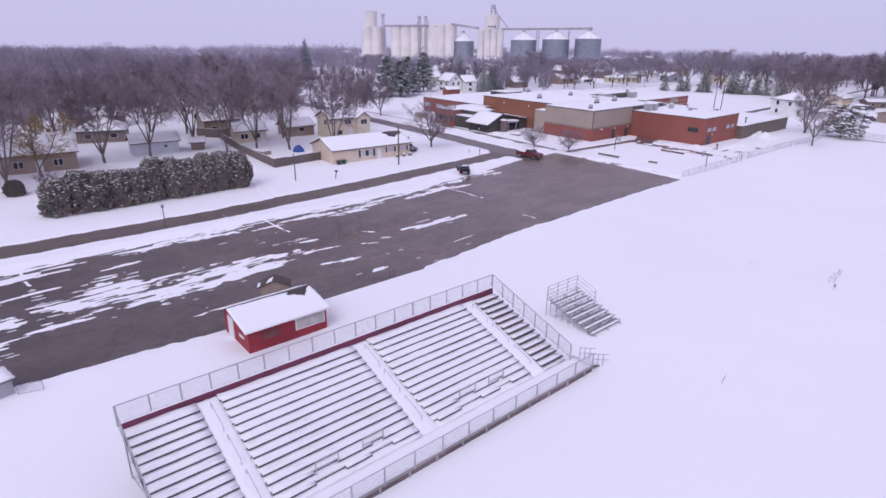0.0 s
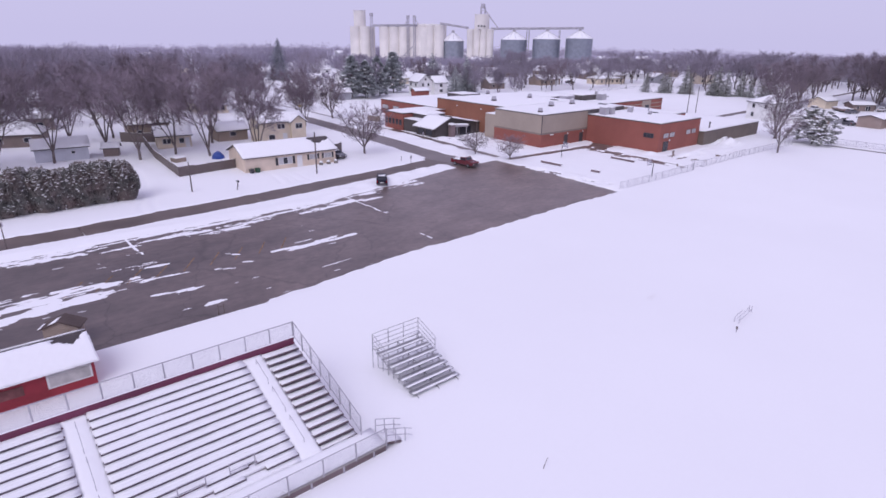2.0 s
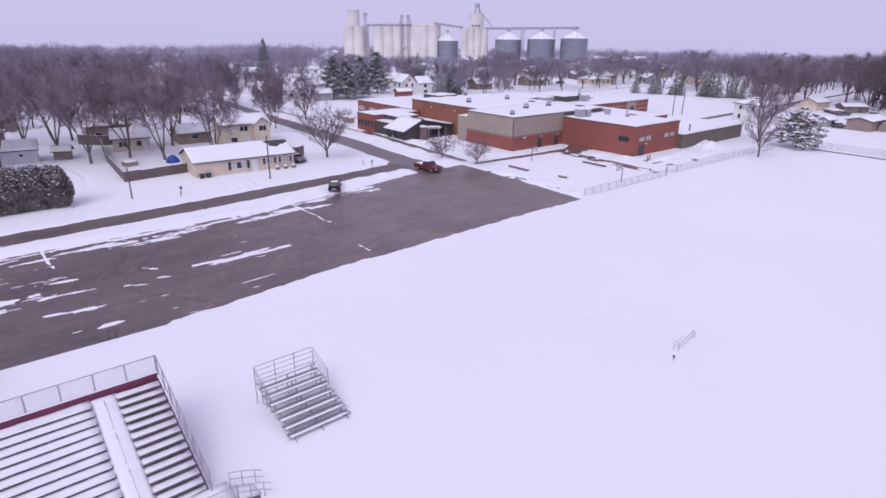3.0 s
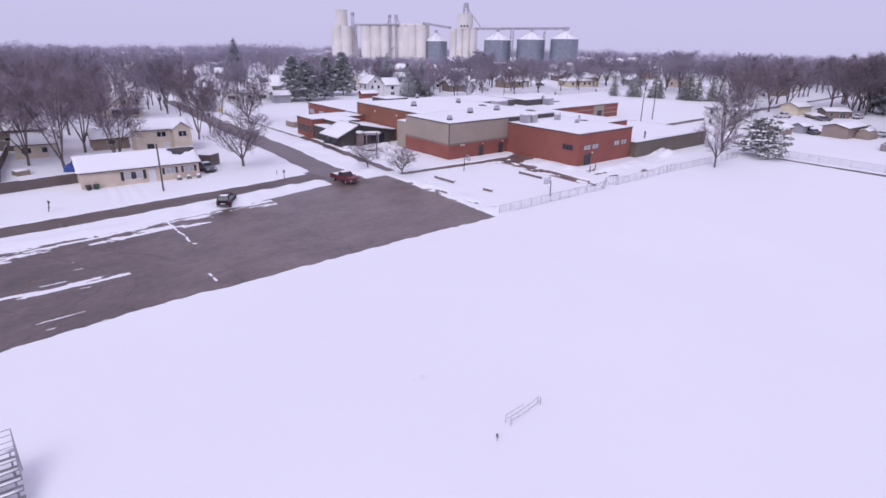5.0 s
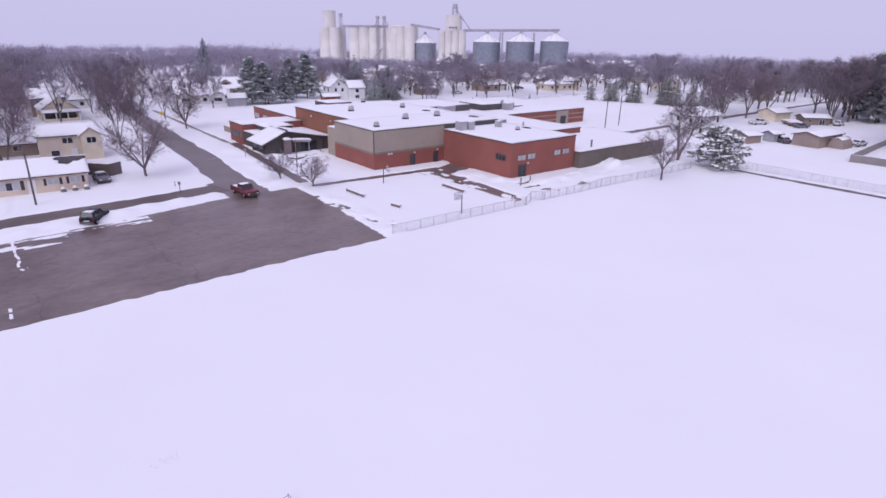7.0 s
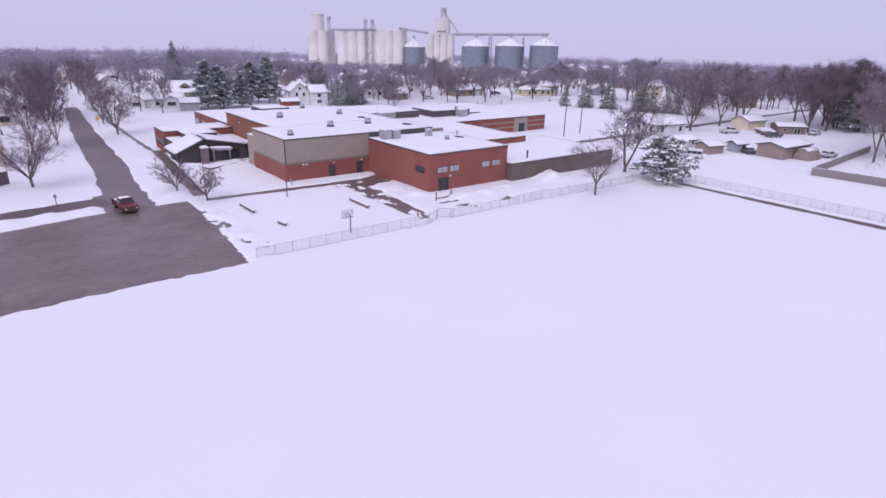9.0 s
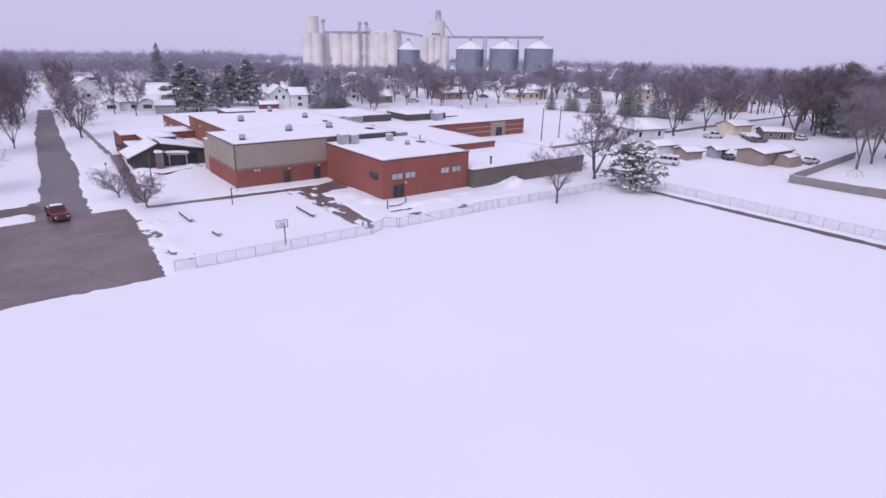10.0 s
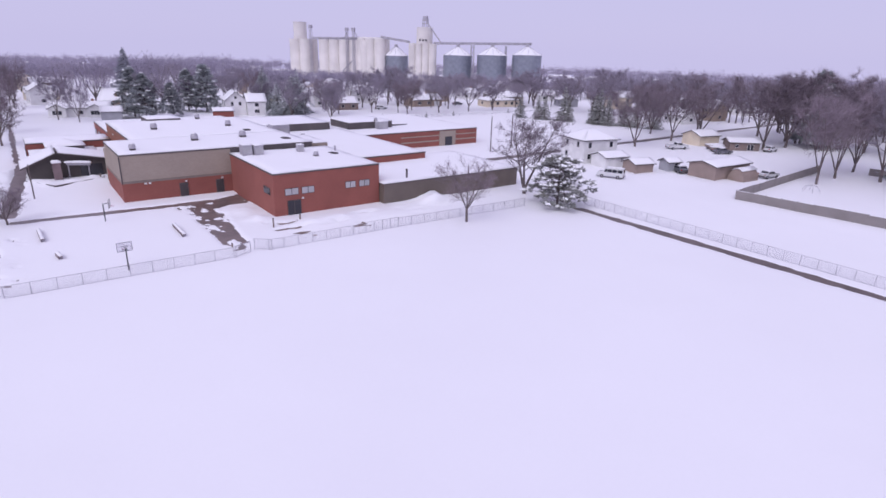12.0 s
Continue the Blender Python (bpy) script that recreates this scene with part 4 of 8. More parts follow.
for i in range(ROWS_N):
    # i = 0 is the lowest row
    x1 = BX1 - i * RUN
    z = DECK + i * RISE
    tread = part("tread", Geo().box(x1 - RUN - 0.02, x1, BY0, BY1, z - 0.06, z), WORNM, stand, "worn maroon foot boards")
    part("riser", Geo().box(x1 - RUN, x1 - RUN + 0.03, BY0, BY1, z + 0.003, z + RISE - 0.063), MAROON, tread)
    for k, (a, b) in enumerate(SECT):
        bare = k == 3
        lo, hi = (0.13, 0.09) if bare else (0.035, -0.02)
        s = Geo().snow((x1 - RUN + lo, a, z), (x1 - hi, a, z), (x1 - hi, b, z), (x1 - RUN + lo, b, z), 0.09 if bare else 0.19, 4, max(3, int((b - a) * 2)), i * 9 + k, 0.03, 0.9)
        part("tread_snow", s, SNOW, tread, "snow on the foot boards", True)
    if i == ROWS_N - 1:
        break
    for k, (a, b) in enumerate(SECT):
        spans = [(a, b)]
        if i == 0:
            spans = [(a + 0.2, a + 1.9)] if b - a < 6 else [(a + 0.3, a + 2.2), (a + 4.1, a + 5.8), (b - 1.9, b)]
            if k == 3:
                spans = [(a, b)]
        elif i == 1 and b - a > 6:
            spans = [(a, a + 2.4), (a + 3.9, a + 6.2), (b - 2.2, b)]
        for a2, b2 in spans:
            xs = x1 - RUN + 0.0
            zs = z + 0.31
            seat = part("seat_plank", Geo().box(xs, xs + 0.27, a2, b2, zs - 0.045, zs), SHADEW, stand, "weathered bench plank")
            part("seat_front", Geo().box(xs + 0.273, xs + 0.29, a2, b2, zs - 0.10, zs - 0.004), SEATE, seat)
            wide = 0.275 if k < 3 else 0.2
            sg = Geo().snow((xs - 0.05, a2 + 0.02, zs), (xs + wide, a2 + 0.02, zs), (xs + wide, b2 - 0.02, zs), (xs - 0.05, b2 - 0.02, zs), 0.06 if k < 3 else 0.045, 4, max(3, int((b2 - a2) * 2)), i * 31 + k * 7 + int(a2), 0.025, 0.85)
            part("seat_snow", sg, SNOW, seat, "ridge of snow on the bench", True)
            n = max(2, int((b2 - a2) / 1.8) + 1)
            for q in range(n):
                br = part("seat_bracket", BRACKET, GALV, seat)
                br.location = (xs + 0.13, a2 + 0.15 + (b2 - a2 - 0.3) * q / (n - 1), z)
TOP = DECK + (ROWS_N - 1) * RISE
for k, a in enumerate(AISLES):
    part("aisle_snow", Geo().snow((BX0 + 0.05, a - HALF - 0.06, TOP + 0.02), (BX1 + 0.1, a - HALF - 0.06, DECK - 0.08), (BX1 + 0.1, a + HALF + 0.06, DECK - 0.08), (BX0 + 0.05, a + HALF + 0.06, TOP + 0.02), 0.19, 40, 6, 70 + k, 0.03, 0.5), SNOW, stand, "deep snow on the aisle steps", True)
part("back_board", Geo().box(BX0 - 0.02, BX0 + 0.04, BY0 + 0.05, BY1 - 0.05, TOP - 0.1, TOP + 0.55), MAROON, stand, "maroon back board")
part("board_cap", Geo().box(BX0 - 0.06, BX0 + 0.05, BY0, BY1, TOP + 0.553, TOP + 0.6), SNOW, stand)
for y in np.linspace(BY0 + 0.1, BY1 - 0.1, 10):
    fr = part("post", Geo().limb((BX0 - 0.1, y, -0.2), (BX0 - 0.1, y, TOP - 0.1), 0.05, 0.05, 6), GALV, stand, "galvanised steel post")
    part("stringer", Geo().limb((BX0 - 0.1, y, TOP - 0.2), (BX1, y, DECK - 0.14), 0.05, 0.05, 6), GALV, fr)
    part("post", Geo().limb((BX0 + 4, y, -0.2), (BX0 + 4, y, DECK + 1.4), 0.05, 0.05, 6), GALV, fr)
    part("brace", Geo().limb((BX0 - 0.1, y, 0.2), (BX0 + 4, y, 1.6), 0.035, 0.035, 6), GALV, fr)
# front walkway
FX = -19.85
wk = part("walkway", Geo().box(BX1, FX, BY0, BY1 + 0.9, DECK - 0.16, DECK - 0.06), CONC, stand, "raised front walkway")
part("walkway_snow", Geo().snow((BX1 - 0.02, BY0, DECK - 0.06), (FX - 0.06, BY0, DECK - 0.06), (FX - 0.06, BY1 + 0.9, DECK - 0.06), (BX1 - 0.02, BY1 + 0.9, DECK - 0.06), 0.16, 6, 40, 77, 0.03, 0.7), SNOW, wk, "", True)
part("walkway_skirt", Geo().box(FX - 0.10, FX - 0.04, BY0, BY1 + 0.9, -0.3, DECK - 0.163), SHADEW, wk, "weathered board skirt")
for k in range(15):
    y = BY0 + k * (BY1 - BY0) / 14
    part("walkway_leg", Geo().box(FX - 0.037, FX + 0.03, y - 0.05, y + 0.05, -0.3, DECK - 0.163), GALV, wk)


def chain_fence(parent, a, b, za, zb, h, span, post_r=0.035, name="fence", end=True):
    """Posts, top and bottom rails and wire panels from a to b, following the slope between za and zb."""
    a, b = Vector((a[0], a[1], za)), Vector((b[0], b[1], zb))
    n = max(1, round((b - a).length / span))
    up = Vector((0, 0, h))
    for i in range(n + 1 if end else n):
        p = a.lerp(b, i / n)
        part("post", Geo().limb(p - Vector((0, 0, 0.15)), p + up, post_r, post_r, 6), GALV, parent)
    for i in range(n):
        p, q = a.lerp(b, i / n), a.lerp(b, (i + 1) / n)
        pan = part("wire_panel", Geo().poly([p + up * 0.06, q + up * 0.06, q + up * 0.97, p + up * 0.97]), WIRE, parent, "galvanised wire mesh")
        part("rail", Geo().limb(p + up, q + up, post_r * 0.7, post_r * 0.7, 6), GALV, pan)
        part("rail", Geo().limb(p + up * 0.05, q + up * 0.05, post_r * 0.5, post_r * 0.5, 5), GALV, pan)


bf = part("back_fence", Geo().box(BX0 - 0.16, BX0 - 0.09, BY0, BY1, TOP + 0.40, TOP + 0.50), GALV, stand, "chain-link guard fence")
chain_fence(bf, (BX0 - 0.12, BY0), (BX0 - 0.12, BY1), TOP + 0.5, TOP + 0.5, 1.15, 1.68, 0.05)
chain_fence(bf, (BX0 - 0.12, BY1 + 0.05), (BX1 + 0.3, BY1 + 0.05), TOP + 0.5, DECK + 0.3, 1.15, 1.25, 0.045)
chain_fence(bf, (BX0 - 0.12, BY0 - 0.05), (BX1 + 0.3, BY0 - 0.05), TOP + 0.5, DECK + 0.3, 1.15, 1.25, 0.045)
chain_fence(bf, (FX - 0.02, BY0), (FX - 0.02, BY1 + 0.9), DECK - 0.05, DECK - 0.05, 1.1, 2.03, 0.045)
for a in AISLES:
    for i0, i1 in ((1, 4), (5, 8), (9, 12)):
        ends = [Vector((BX1 - (i + 0.5) * RUN, a, DECK + i * RISE)) for i in (i0, i1)]
        rail = Geo().limb(ends[0] + Vector((0, 0, 0.55)), ends[1] + Vector((0, 0, 0.55)), 0.018, 0.018, 5)
        for p in ends:
            rail.limb(p, p + Vector((0, 0, 0.56)), 0.018, 0.018, 5)
        part("aisle_rail", rail, GALV, stand, "slim aisle handrail")
for a, b in SECT[1:3]:
    for y in (a + 3.2, b - 3.0):
        x = BX1 - 1.45 * RUN
        for yy in (y - 0.7, y + 0.7):
            part("bay_post", Geo().limb((x, yy, DECK + 0.1), (x, yy, DECK + 1.25), 0.035, 0.035, 6), GALV, stand, "post of a wheelchair bay rail")
        for zz in (0.75, 1.25):
            part("bay_rail", Geo().limb((x, y - 0.7, DECK + zz), (x, y + 0.7, DECK + zz), 0.03, 0.03, 6), GALV, stand, "rail at a wheelchair bay")
# ramp with handrails at the end of the walkway
ramp = part("ramp", Geo().prism([(BX1 + 0.5, BY1 + 0.9, DECK - 0.16), (FX - 0.1, BY1 + 0.9, DECK - 0.16), (FX - 0.1, BY1 + 0.9, DECK - 0.08), (BX1 + 0.5, BY1 + 0.9, DECK - 0.08)], [(BX1 + 0.5, BY1 + 2.2, -0.1), (FX - 0.1, BY1 + 2.2, -0.1), (FX - 0.1, BY1 + 2.2, -0.02), (BX1 + 0.5, BY1 + 2.2, -0.02)]), SHADEW, stand, "short ramp down to the field")
part("ramp_snow", Geo().snow((BX1 + 0.55, BY1 + 0.92, DECK - 0.08), (FX - 0.15, BY1 + 0.92, DECK - 0.08), (FX - 0.3, BY1 + 2.2, -0.02), (BX1 + 0.55, BY1 + 2.2, -0.02), 0.1, 4, 4, 3), SNOW, ramp, "", True)
for x in (BX1 + 0.5, FX - 0.05):
    for y, z in ((BY1 + 0.95, DECK), (BY1 + 1.6, DECK * 0.5), (BY1 + 2.3, 0.0)):
        part("ramp_post", Geo().limb((x, y, z - 0.1), (x, y, z + 0.95), 0.03, 0.03, 6), GALV, ramp)
    for h in (0.5, 0.95):
        part("ramp_rail", Geo().limb((x, BY1 + 0.95, DECK + h), (x, BY1 + 2.3, h), 0.025, 0.025, 6).limb((x, BY1 + 2.3, h), (x + 0.3, BY1 + 2.6, h), 0.025, 0.025, 6), GALV, ramp)
# loose posts beside the near end
for x, y, h in ((-25.6, 2.7, 1.3), (-24.0, 3.5, 1.2), (-23.4, 3.6, 1.1)):
    p = thing("steel_post", x, y, 0, 0, "short grey steel post standing in snow", "post", "posts by the grandstand")
    part("shaft", Geo().limb((0, 0, -0.2), (0, 0, h), 0.07, 0.07, 8), GALV, p)

# small portable bleachers
pb = thing("portable_bleachers", -22.9, 37.9, 0, 0, "small bare aluminium bleachers with back guard rails", "bleachers")
for i in range(8):
    x, z = -0.15 - i * 0.66, 0.28 + i * 0.2
    pl = part("seat_plank", Geo().box(x - 0.25, x, 0, 4.2, z - 0.05, z), ALU, pb)
    part("plank_snow", Geo().snow((x - 0.24, 0.05, z), (x - 0.02, 0.05, z), (x - 0.02, 4.15, z), (x - 0.24, 4.15, z), 0.035, 2, 8, i, 0.03, 0.4), SNOW, pl, "", True)
    if i:
        part("foot_plank", Geo().box(x + 0.10, x + 0.36, 0.0, 4.2, z - 0.28, z - 0.24), ALU, pb)
    for y in (0.3, 2.1, 3.9):
        part("support", Geo().limb((x - 0.12, y, -0.1), (x - 0.12, y, z - 0.05), 0.03, 0.03, 5), ALU, pb)
for y in (0.3, 2.1, 3.9):
    part("stringer", Geo().limb((0.1, y, 0.05), (-5.0, y, 1.6), 0.035, 0.035, 5), ALU, pb)
    part("brace", Geo().limb((-4.9, y, 0.0), (-2.6, y, 0.85), 0.025, 0.025, 5), ALU, pb)
for y in (0.0, 1.4, 2.8, 4.2):
    part("rail_post", Geo().limb((-5.1, y, 0), (-5.1, y, 2.85), 0.03, 0.03, 6), ALU, pb)
for z in (1.75, 2.1, 2.5, 2.85):
    part("back_rail", Geo().limb((-5.1, 0, z), (-5.1, 4.2, z), 0.022, 0.022, 6), ALU, pb, "aluminium back guard rail")
for y in (0.0, 4.2):
    for z in (1.75, 2.1, 2.5, 2.85):
        part("side_rail", Geo().limb((-5.1, y, z), (-3.0, y, z - 0.75), 0.022, 0.022, 6), ALU, pb)
    part("rail_post", Geo().limb((-3.0, y, 0.9), (-3.0, y, 2.1), 0.03, 0.03, 6), ALU, pb)

# announcer's booth
booth = thing("press_booth", -40.7, 18.3, 0, 0, "small red wooden booth with a snow-covered roof", "booth")
pf = lambda y: [(2.35, y, -0.3), (2.35, y, 2.0), (-1.2, y, 2.55), (-2.4, y, 1.95), (-2.4, y, -0.3)]
part("wall", Geo().prism(pf(-3.4), pf(3.4)), REDP, booth, "faded red board wall")
rf = part("roof", Geo().prism([(x, -3.6, z) for x, z in ((2.6, 1.95), (-1.2, 2.57), (-2.7, 1.8), (-2.7, 1.92), (-1.2, 2.69), (2.6, 2.07))], [(x, 3.6, z) for x, z in ((2.6, 1.95), (-1.2, 2.57), (-2.7, 1.8), (-2.7, 1.92), (-1.2, 2.69), (2.6, 2.07))]), SHINGLE, booth, "dark shingle roof")
part("roof_snow", Geo().snow((2.7, -3.72, 1.94), (2.7, 3.72, 1.94), (-0.82, 3.68, 2.62), (-0.95, -3.68, 2.64), 0.16, 48, 24, 21, 0.04, 0.8).melted(-0.55, 2.45, 0.5, 0.8, 0.42), SNOW, rf, "slumped snow on the roof", True)
part("roof_snow", Geo().snow((-1.22, -3.62, 2.68), (-1.28, 3.62, 2.65), (-2.72, 3.62, 1.92), (-2.72, -3.62, 1.92), 0.16, 12, 5, 22, 0.04, 0.7), SNOW, rf, "", True)
FADED = mat("faded_red_shutter", (0.20, 0.075, 0.075), 0.8, var=0.25, scale=0.6)
hb = part("hatch", Geo().box(2.353, 2.42, 0.55, 3.2, 0.75, 1.75), WHITEP, booth, "white-framed service hatch")
part("hatch_board", Geo().box(2.423, 2.44, 0.68, 3.07, 0.87, 1.65), PLY, hb, "whitewashed board")
part("faded_panel", Geo().box(2.353, 2.38, -2.2, -0.75, 0.85, 1.55), FADED, booth, "faded brown shutter")
part("door", Geo().box(-1.6, -0.5, -3.47, -3.405, -0.2, 1.9), WHITEP, booth, "white side door")
part("name_board", Geo().box(0.6, 1.5, -3.45, -3.405, 0.9, 1.15), WHITEP, booth, "small pale board")

# tan garden shed at the edge of the lot
sh = thing("garden_shed", -46.7, 21.0, 0, 62, "small tan shed with a bare brown gable roof", "shed")
pf = lambda y: [(-1.25, y, -0.4), (1.25, y, -0.4), (1.25, y, 1.45), (0, y, 1.95), (-1.25, y, 1.45)]
part("wall", Geo().prism(pf(-0.65), pf(0.65)), SHEDTAN, sh, "pale tan board wall")
for s_ in (-1, 1):
    q = [(0, -0.78, 1.97), (0, 0.8, 1.97), (s_ * 1.5, 0.8, 1.37), (s_ * 1.5, -0.78, 1.37)]
    rp = part("roof_slope", Geo().prism(q, [(x, y, z + 0.09) for x, y, z in q]), SHEDR, sh, "brown shingle slope")
    if s_ < 0:
        part("snow_patch", Geo().snow((-0.7, -0.77, 1.79), (-0.15, -0.77, 2.0), (-0.1, 0.3, 2.02), (-0.45, 0.1, 1.88), 0.06, 4, 5, 4), SNOW, rp, "", True)
        part("snow_patch", Geo().snow((-1.5, -0.77, 1.46), (-1.3, -0.77, 1.54), (-1.25, 0.1, 1.56), (-1.5, 0.3, 1.46), 0.05, 3, 5, 4), SNOW, rp, "", True)
part("door", Geo().box(-0.5, 0.5, -0.69, -0.655, -0.2, 1.4), SHEDTAN, sh)
# snowy low hut and fence at the lot edge
hut = thing("ticket_hut", -44.3, -1.0, 0, 12, "low grey hut with snow on its roof", "hut")
part("wall", Geo().box(-0.9, 0.9, -1.2, 1.2, -0.3, 1.1), GREYS, hut)
part("roof", Geo().box(-1.1, 1.1, -1.4, 1.4, 1.1, 1.2), FASCIA, hut)
part("roof_snow", Geo().snow((-1.1, -1.4, 1.2), (1.1, -1.4, 1.2), (1.1, 1.4, 1.2), (-1.1, 1.4, 1.2), 0.18, 5, 5, 4), SNOW, hut, "", True)
cf = thing("short_fence", -44.0, 0, 0, 0, "short chain-link fence in the snow", "fence")
chain_fence(cf, (0.65, 0.5), (1.1, 1.95), -0.05, 0, 0.7, 1.5)

# ---- fences, hoops and posts round the field ----
ff = thing("field_fence", 0, 0, 0, 0, "waist-high chain-link fence along the snowy field", "fence")
chain_fence(ff, (-47.6, 98.2), (-47.6, 121.4), 0, 0, 1.25, 2.05)
chain_fence(ff, (-48.1, 125.6), (-48.1, 138.6), 0, 0, 1.25, 1.95)
chain_fence(ff, (-48.1, 138.6), (-48.1, 143.6), 0, 0, 1.4, 1.25)
chain_fence(ff, (-48.1, 143.6), (-47.4, 166.5), 0, 0, 1.25, 2.05)
gate = thing("fence_gate", 0, 0, 0, 0, "chain-link gate standing ajar in the fence", "gate")
chain_fence(gate, (-47.6, 121.6), (-48.6, 123.6), 0.05, 0.05, 1.25, 2.3, 0.05)
chain_fence(gate, (-47.9, 125.9), (-49.3, 124.3), 0.05, 0.05, 1.25, 2.3, 0.05)
rf2 = thing("path_fence", 0, 0, 0, 0, "long chain-link fence behind the cleared path", "fence")
chain_fence(rf2, (-43.0, 175.7), (45, 175.7), 0, 0, 1.3, 1.9)
cfence = thing("court_fence", 0, 0, 0, 0, "low chain-link fence at the far playing field edge", "fence")
chain_fence(cfence, (-154.5, 195), (-154.5, 285), -0.2, -0.5, 1.2, 6.0)

ACRYL = mat("clear_acrylic", (0.62, 0.60, 0.68), 0.15, var=0.03, bump=0)
ACRYL.node_tree.nodes["Principled BSDF"].inputs["Alpha"].default_value = 0.25


def hoop(x, y, rz, label):
    t = thing("basketball_hoop", x, y, 0, rz, label, "basketball hoop", "hoops on the snowy court")
    part("pole", Geo().limb((0, 0, -0.3), (0, 0, 2.4), 0.075, 0.07, 8).limb((0, 0, 2.35), (0.7, 0, 2.45), 0.05, 0.05, 6), BLACKM, t)
    bd = part("backboard", Geo().box(0.7, 0.75, -0.75, 0.75, 1.85, 2.85), ACRYL, t, "clear backboard")
    for a, b, c, d in ((-0.75, 0.75, 1.85, 1.92), (-0.75, 0.75, 2.78, 2.85), (-0.75, -0.68, 1.92, 2.78), (0.68, 0.75, 1.92, 2.78)):
        part("edge", Geo().box(0.753, 0.775, a, b, c, d), BLACKM, bd)
    part("target", Geo().box(0.753, 0.77, -0.28, 0.28, 2.0, 2.06).box(0.753, 0.77, -0.28, 0.28, 2.4, 2.46).box(0.753, 0.77, -0.28, -0.22, 2.06, 2.4).box(0.753, 0.77, 0.22, 0.28, 2.06, 2.4), BLACKM, bd)
    rim = Geo()
    for k in range(12):
        a, b = k * 0.5236, (k + 1) * 0.5236
        rim.limb((1.02 + 0.23 * math.cos(a), 0.23 * math.sin(a), 2.05), (1.02 + 0.23 * math.cos(b), 0.23 * math.sin(b), 2.05), 0.012, 0.012, 5)
    part("rim", rim, REDP, t, "thin metal rim")


hoop(-49.7, 111.0, 180, "basketball hoop with grey framed backboard in snow")
hoop(-70.6, 111.6, 75, "dark-poled basketball hoop near the gym in snow")


def long_bench(x, y, rz, n, label):
    t = thing("bench", x, y, 0, rz, label, "bench", "benches beside the court")
    part("seat", Geo().box(-n / 2, n / 2, -0.2, 0.2, 0.33, 0.4), SHADEW, t)
    part("seat_side", Geo().box(-n / 2, n / 2, -0.22, -0.203, 0.05, 0.4), SHADEW, t)
    for k in range(4):
        xx = -n / 2 + 0.3 + k * (n - 0.6) / 3
        part("leg", Geo().box(xx - 0.05, xx + 0.05, -0.18, 0.18, -0.1, 0.33), GALV, t)
    part("snow", Geo().snow((-n / 2, -0.2, 0.4), (n / 2, -0.2, 0.4), (n / 2, 0.2, 0.4), (-n / 2, 0.2, 0.4), 0.14, 10, 2, 8, 0.03), SNOW, t, "", True)


long_bench(-67.0, 104.2, 2, 4.9, "long low plank bench capped with snow")
long_bench(-60.8, 118.6, 0, 5.4, "long low plank bench capped with snow")
long_bench(-57.6, 105.4, 8, 1.8, "short half-buried plank bench in snow")
for x, y, h in ((-56.3, 129.3, 1.3), (-58.6, 134.0, 0.6), (-51.2, 122.3, 0.5), (-99.3, 114.7, 0.9)):
    p = thing("bollard", x, y, 0, 0, "short dark bollard standing in the snow", "bollard", "bollards by the wing")
    part("shaft", Geo().limb((0, 0, -0.2), (0, 0, h), 0.11, 0.11, 8), BROWNS, p)
    part("cap", Geo().limb((0, 0, h), (0, 0, h + 0.06), 0.12, 0.05, 8), BLACKM, p)
# low rail frame and marker on the open field
sled = thing("hurdle_frame", -14.42, 68.2, 0, 96, "low pipe frame of three sagging bars in snow", "pipe frame")
for y, z, x1 in ((-0.2, 0.3, 1.6), (0.0, 0.45, 1.6), (0.2, 0.55, 0.1)):
    part("rail", Geo().limb((-1.65, y, z + 0.05), (-0.4, y, z - 0.03), 0.02, 0.02, 6).limb((-0.4, y, z - 0.03), (0.1, y, z - 0.03), 0.02, 0.02, 6).limb((0.1, y, z - 0.03), (max(x1, 0.15), y, z + 0.06), 0.02, 0.02, 6), GALV, sled)
for x, y in ((-1.6, -0.2), (-1.6, 0.2), (1.55, -0.2), (1.55, 0.0)):
    part("end_post", Geo().limb((x, y, -0.15), (x, y, 0.62), 0.024, 0.024, 6), GALV, sled)
mk = thing("field_marker", -13.5, 64.9, 0, 0, "tiny dark marker stake in open snow", "stake")
part("stake", Geo().limb((0, 0, -0.1), (0, 0, 0.35), 0.02, 0.02, 6), POLEW, mk)
part("flag", Geo().box(-0.08, 0.08, -0.02, 0.02, 0.3, 0.55), POLEW, mk)
tuft = thing("grass_tuft", -21.8, 65.5, 0, 0, "dry grass tuft poking through the field snow", "grass")
g = Geo()
for k in range(40):
    a, b = k * 2.4, rnd.uniform(0.05, 0.55)
    p = Vector((b * math.cos(a), b * math.sin(a) * 1.8, -0.03))
    g.poly([p, p + Vector((0.012, 0.01, 0)), p + Vector((rnd.uniform(-0.12, 0.12), rnd.uniform(-0.12, 0.12), rnd.uniform(0.06, 0.2)))])
part("blades", g, SHEDTAN, tuft)
mk = thing("field_stake", -12.95, 39.6, 0, 0, "thin leaning wooden stake in open snow", "stake")
part("stake", Geo().limb((0, 0, -0.1), (0.08, 0.3, 0.7), 0.02, 0.015, 6), POLEW, mk)
mk = thing("field_post", -43.9, 32.4, 0, 0, "pair of short dark posts at the lot edge", "post")
for dy in (-0.25, 0.25):
    part("post", Geo().limb((0, dy, -0.1), (0, dy, 0.85), 0.07, 0.06, 6), DARKF, mk)
part("crossbar", Geo().limb((0, -0.26, 0.6), (0, 0.26, 0.6), 0.05, 0.05, 6), DARKF, mk)


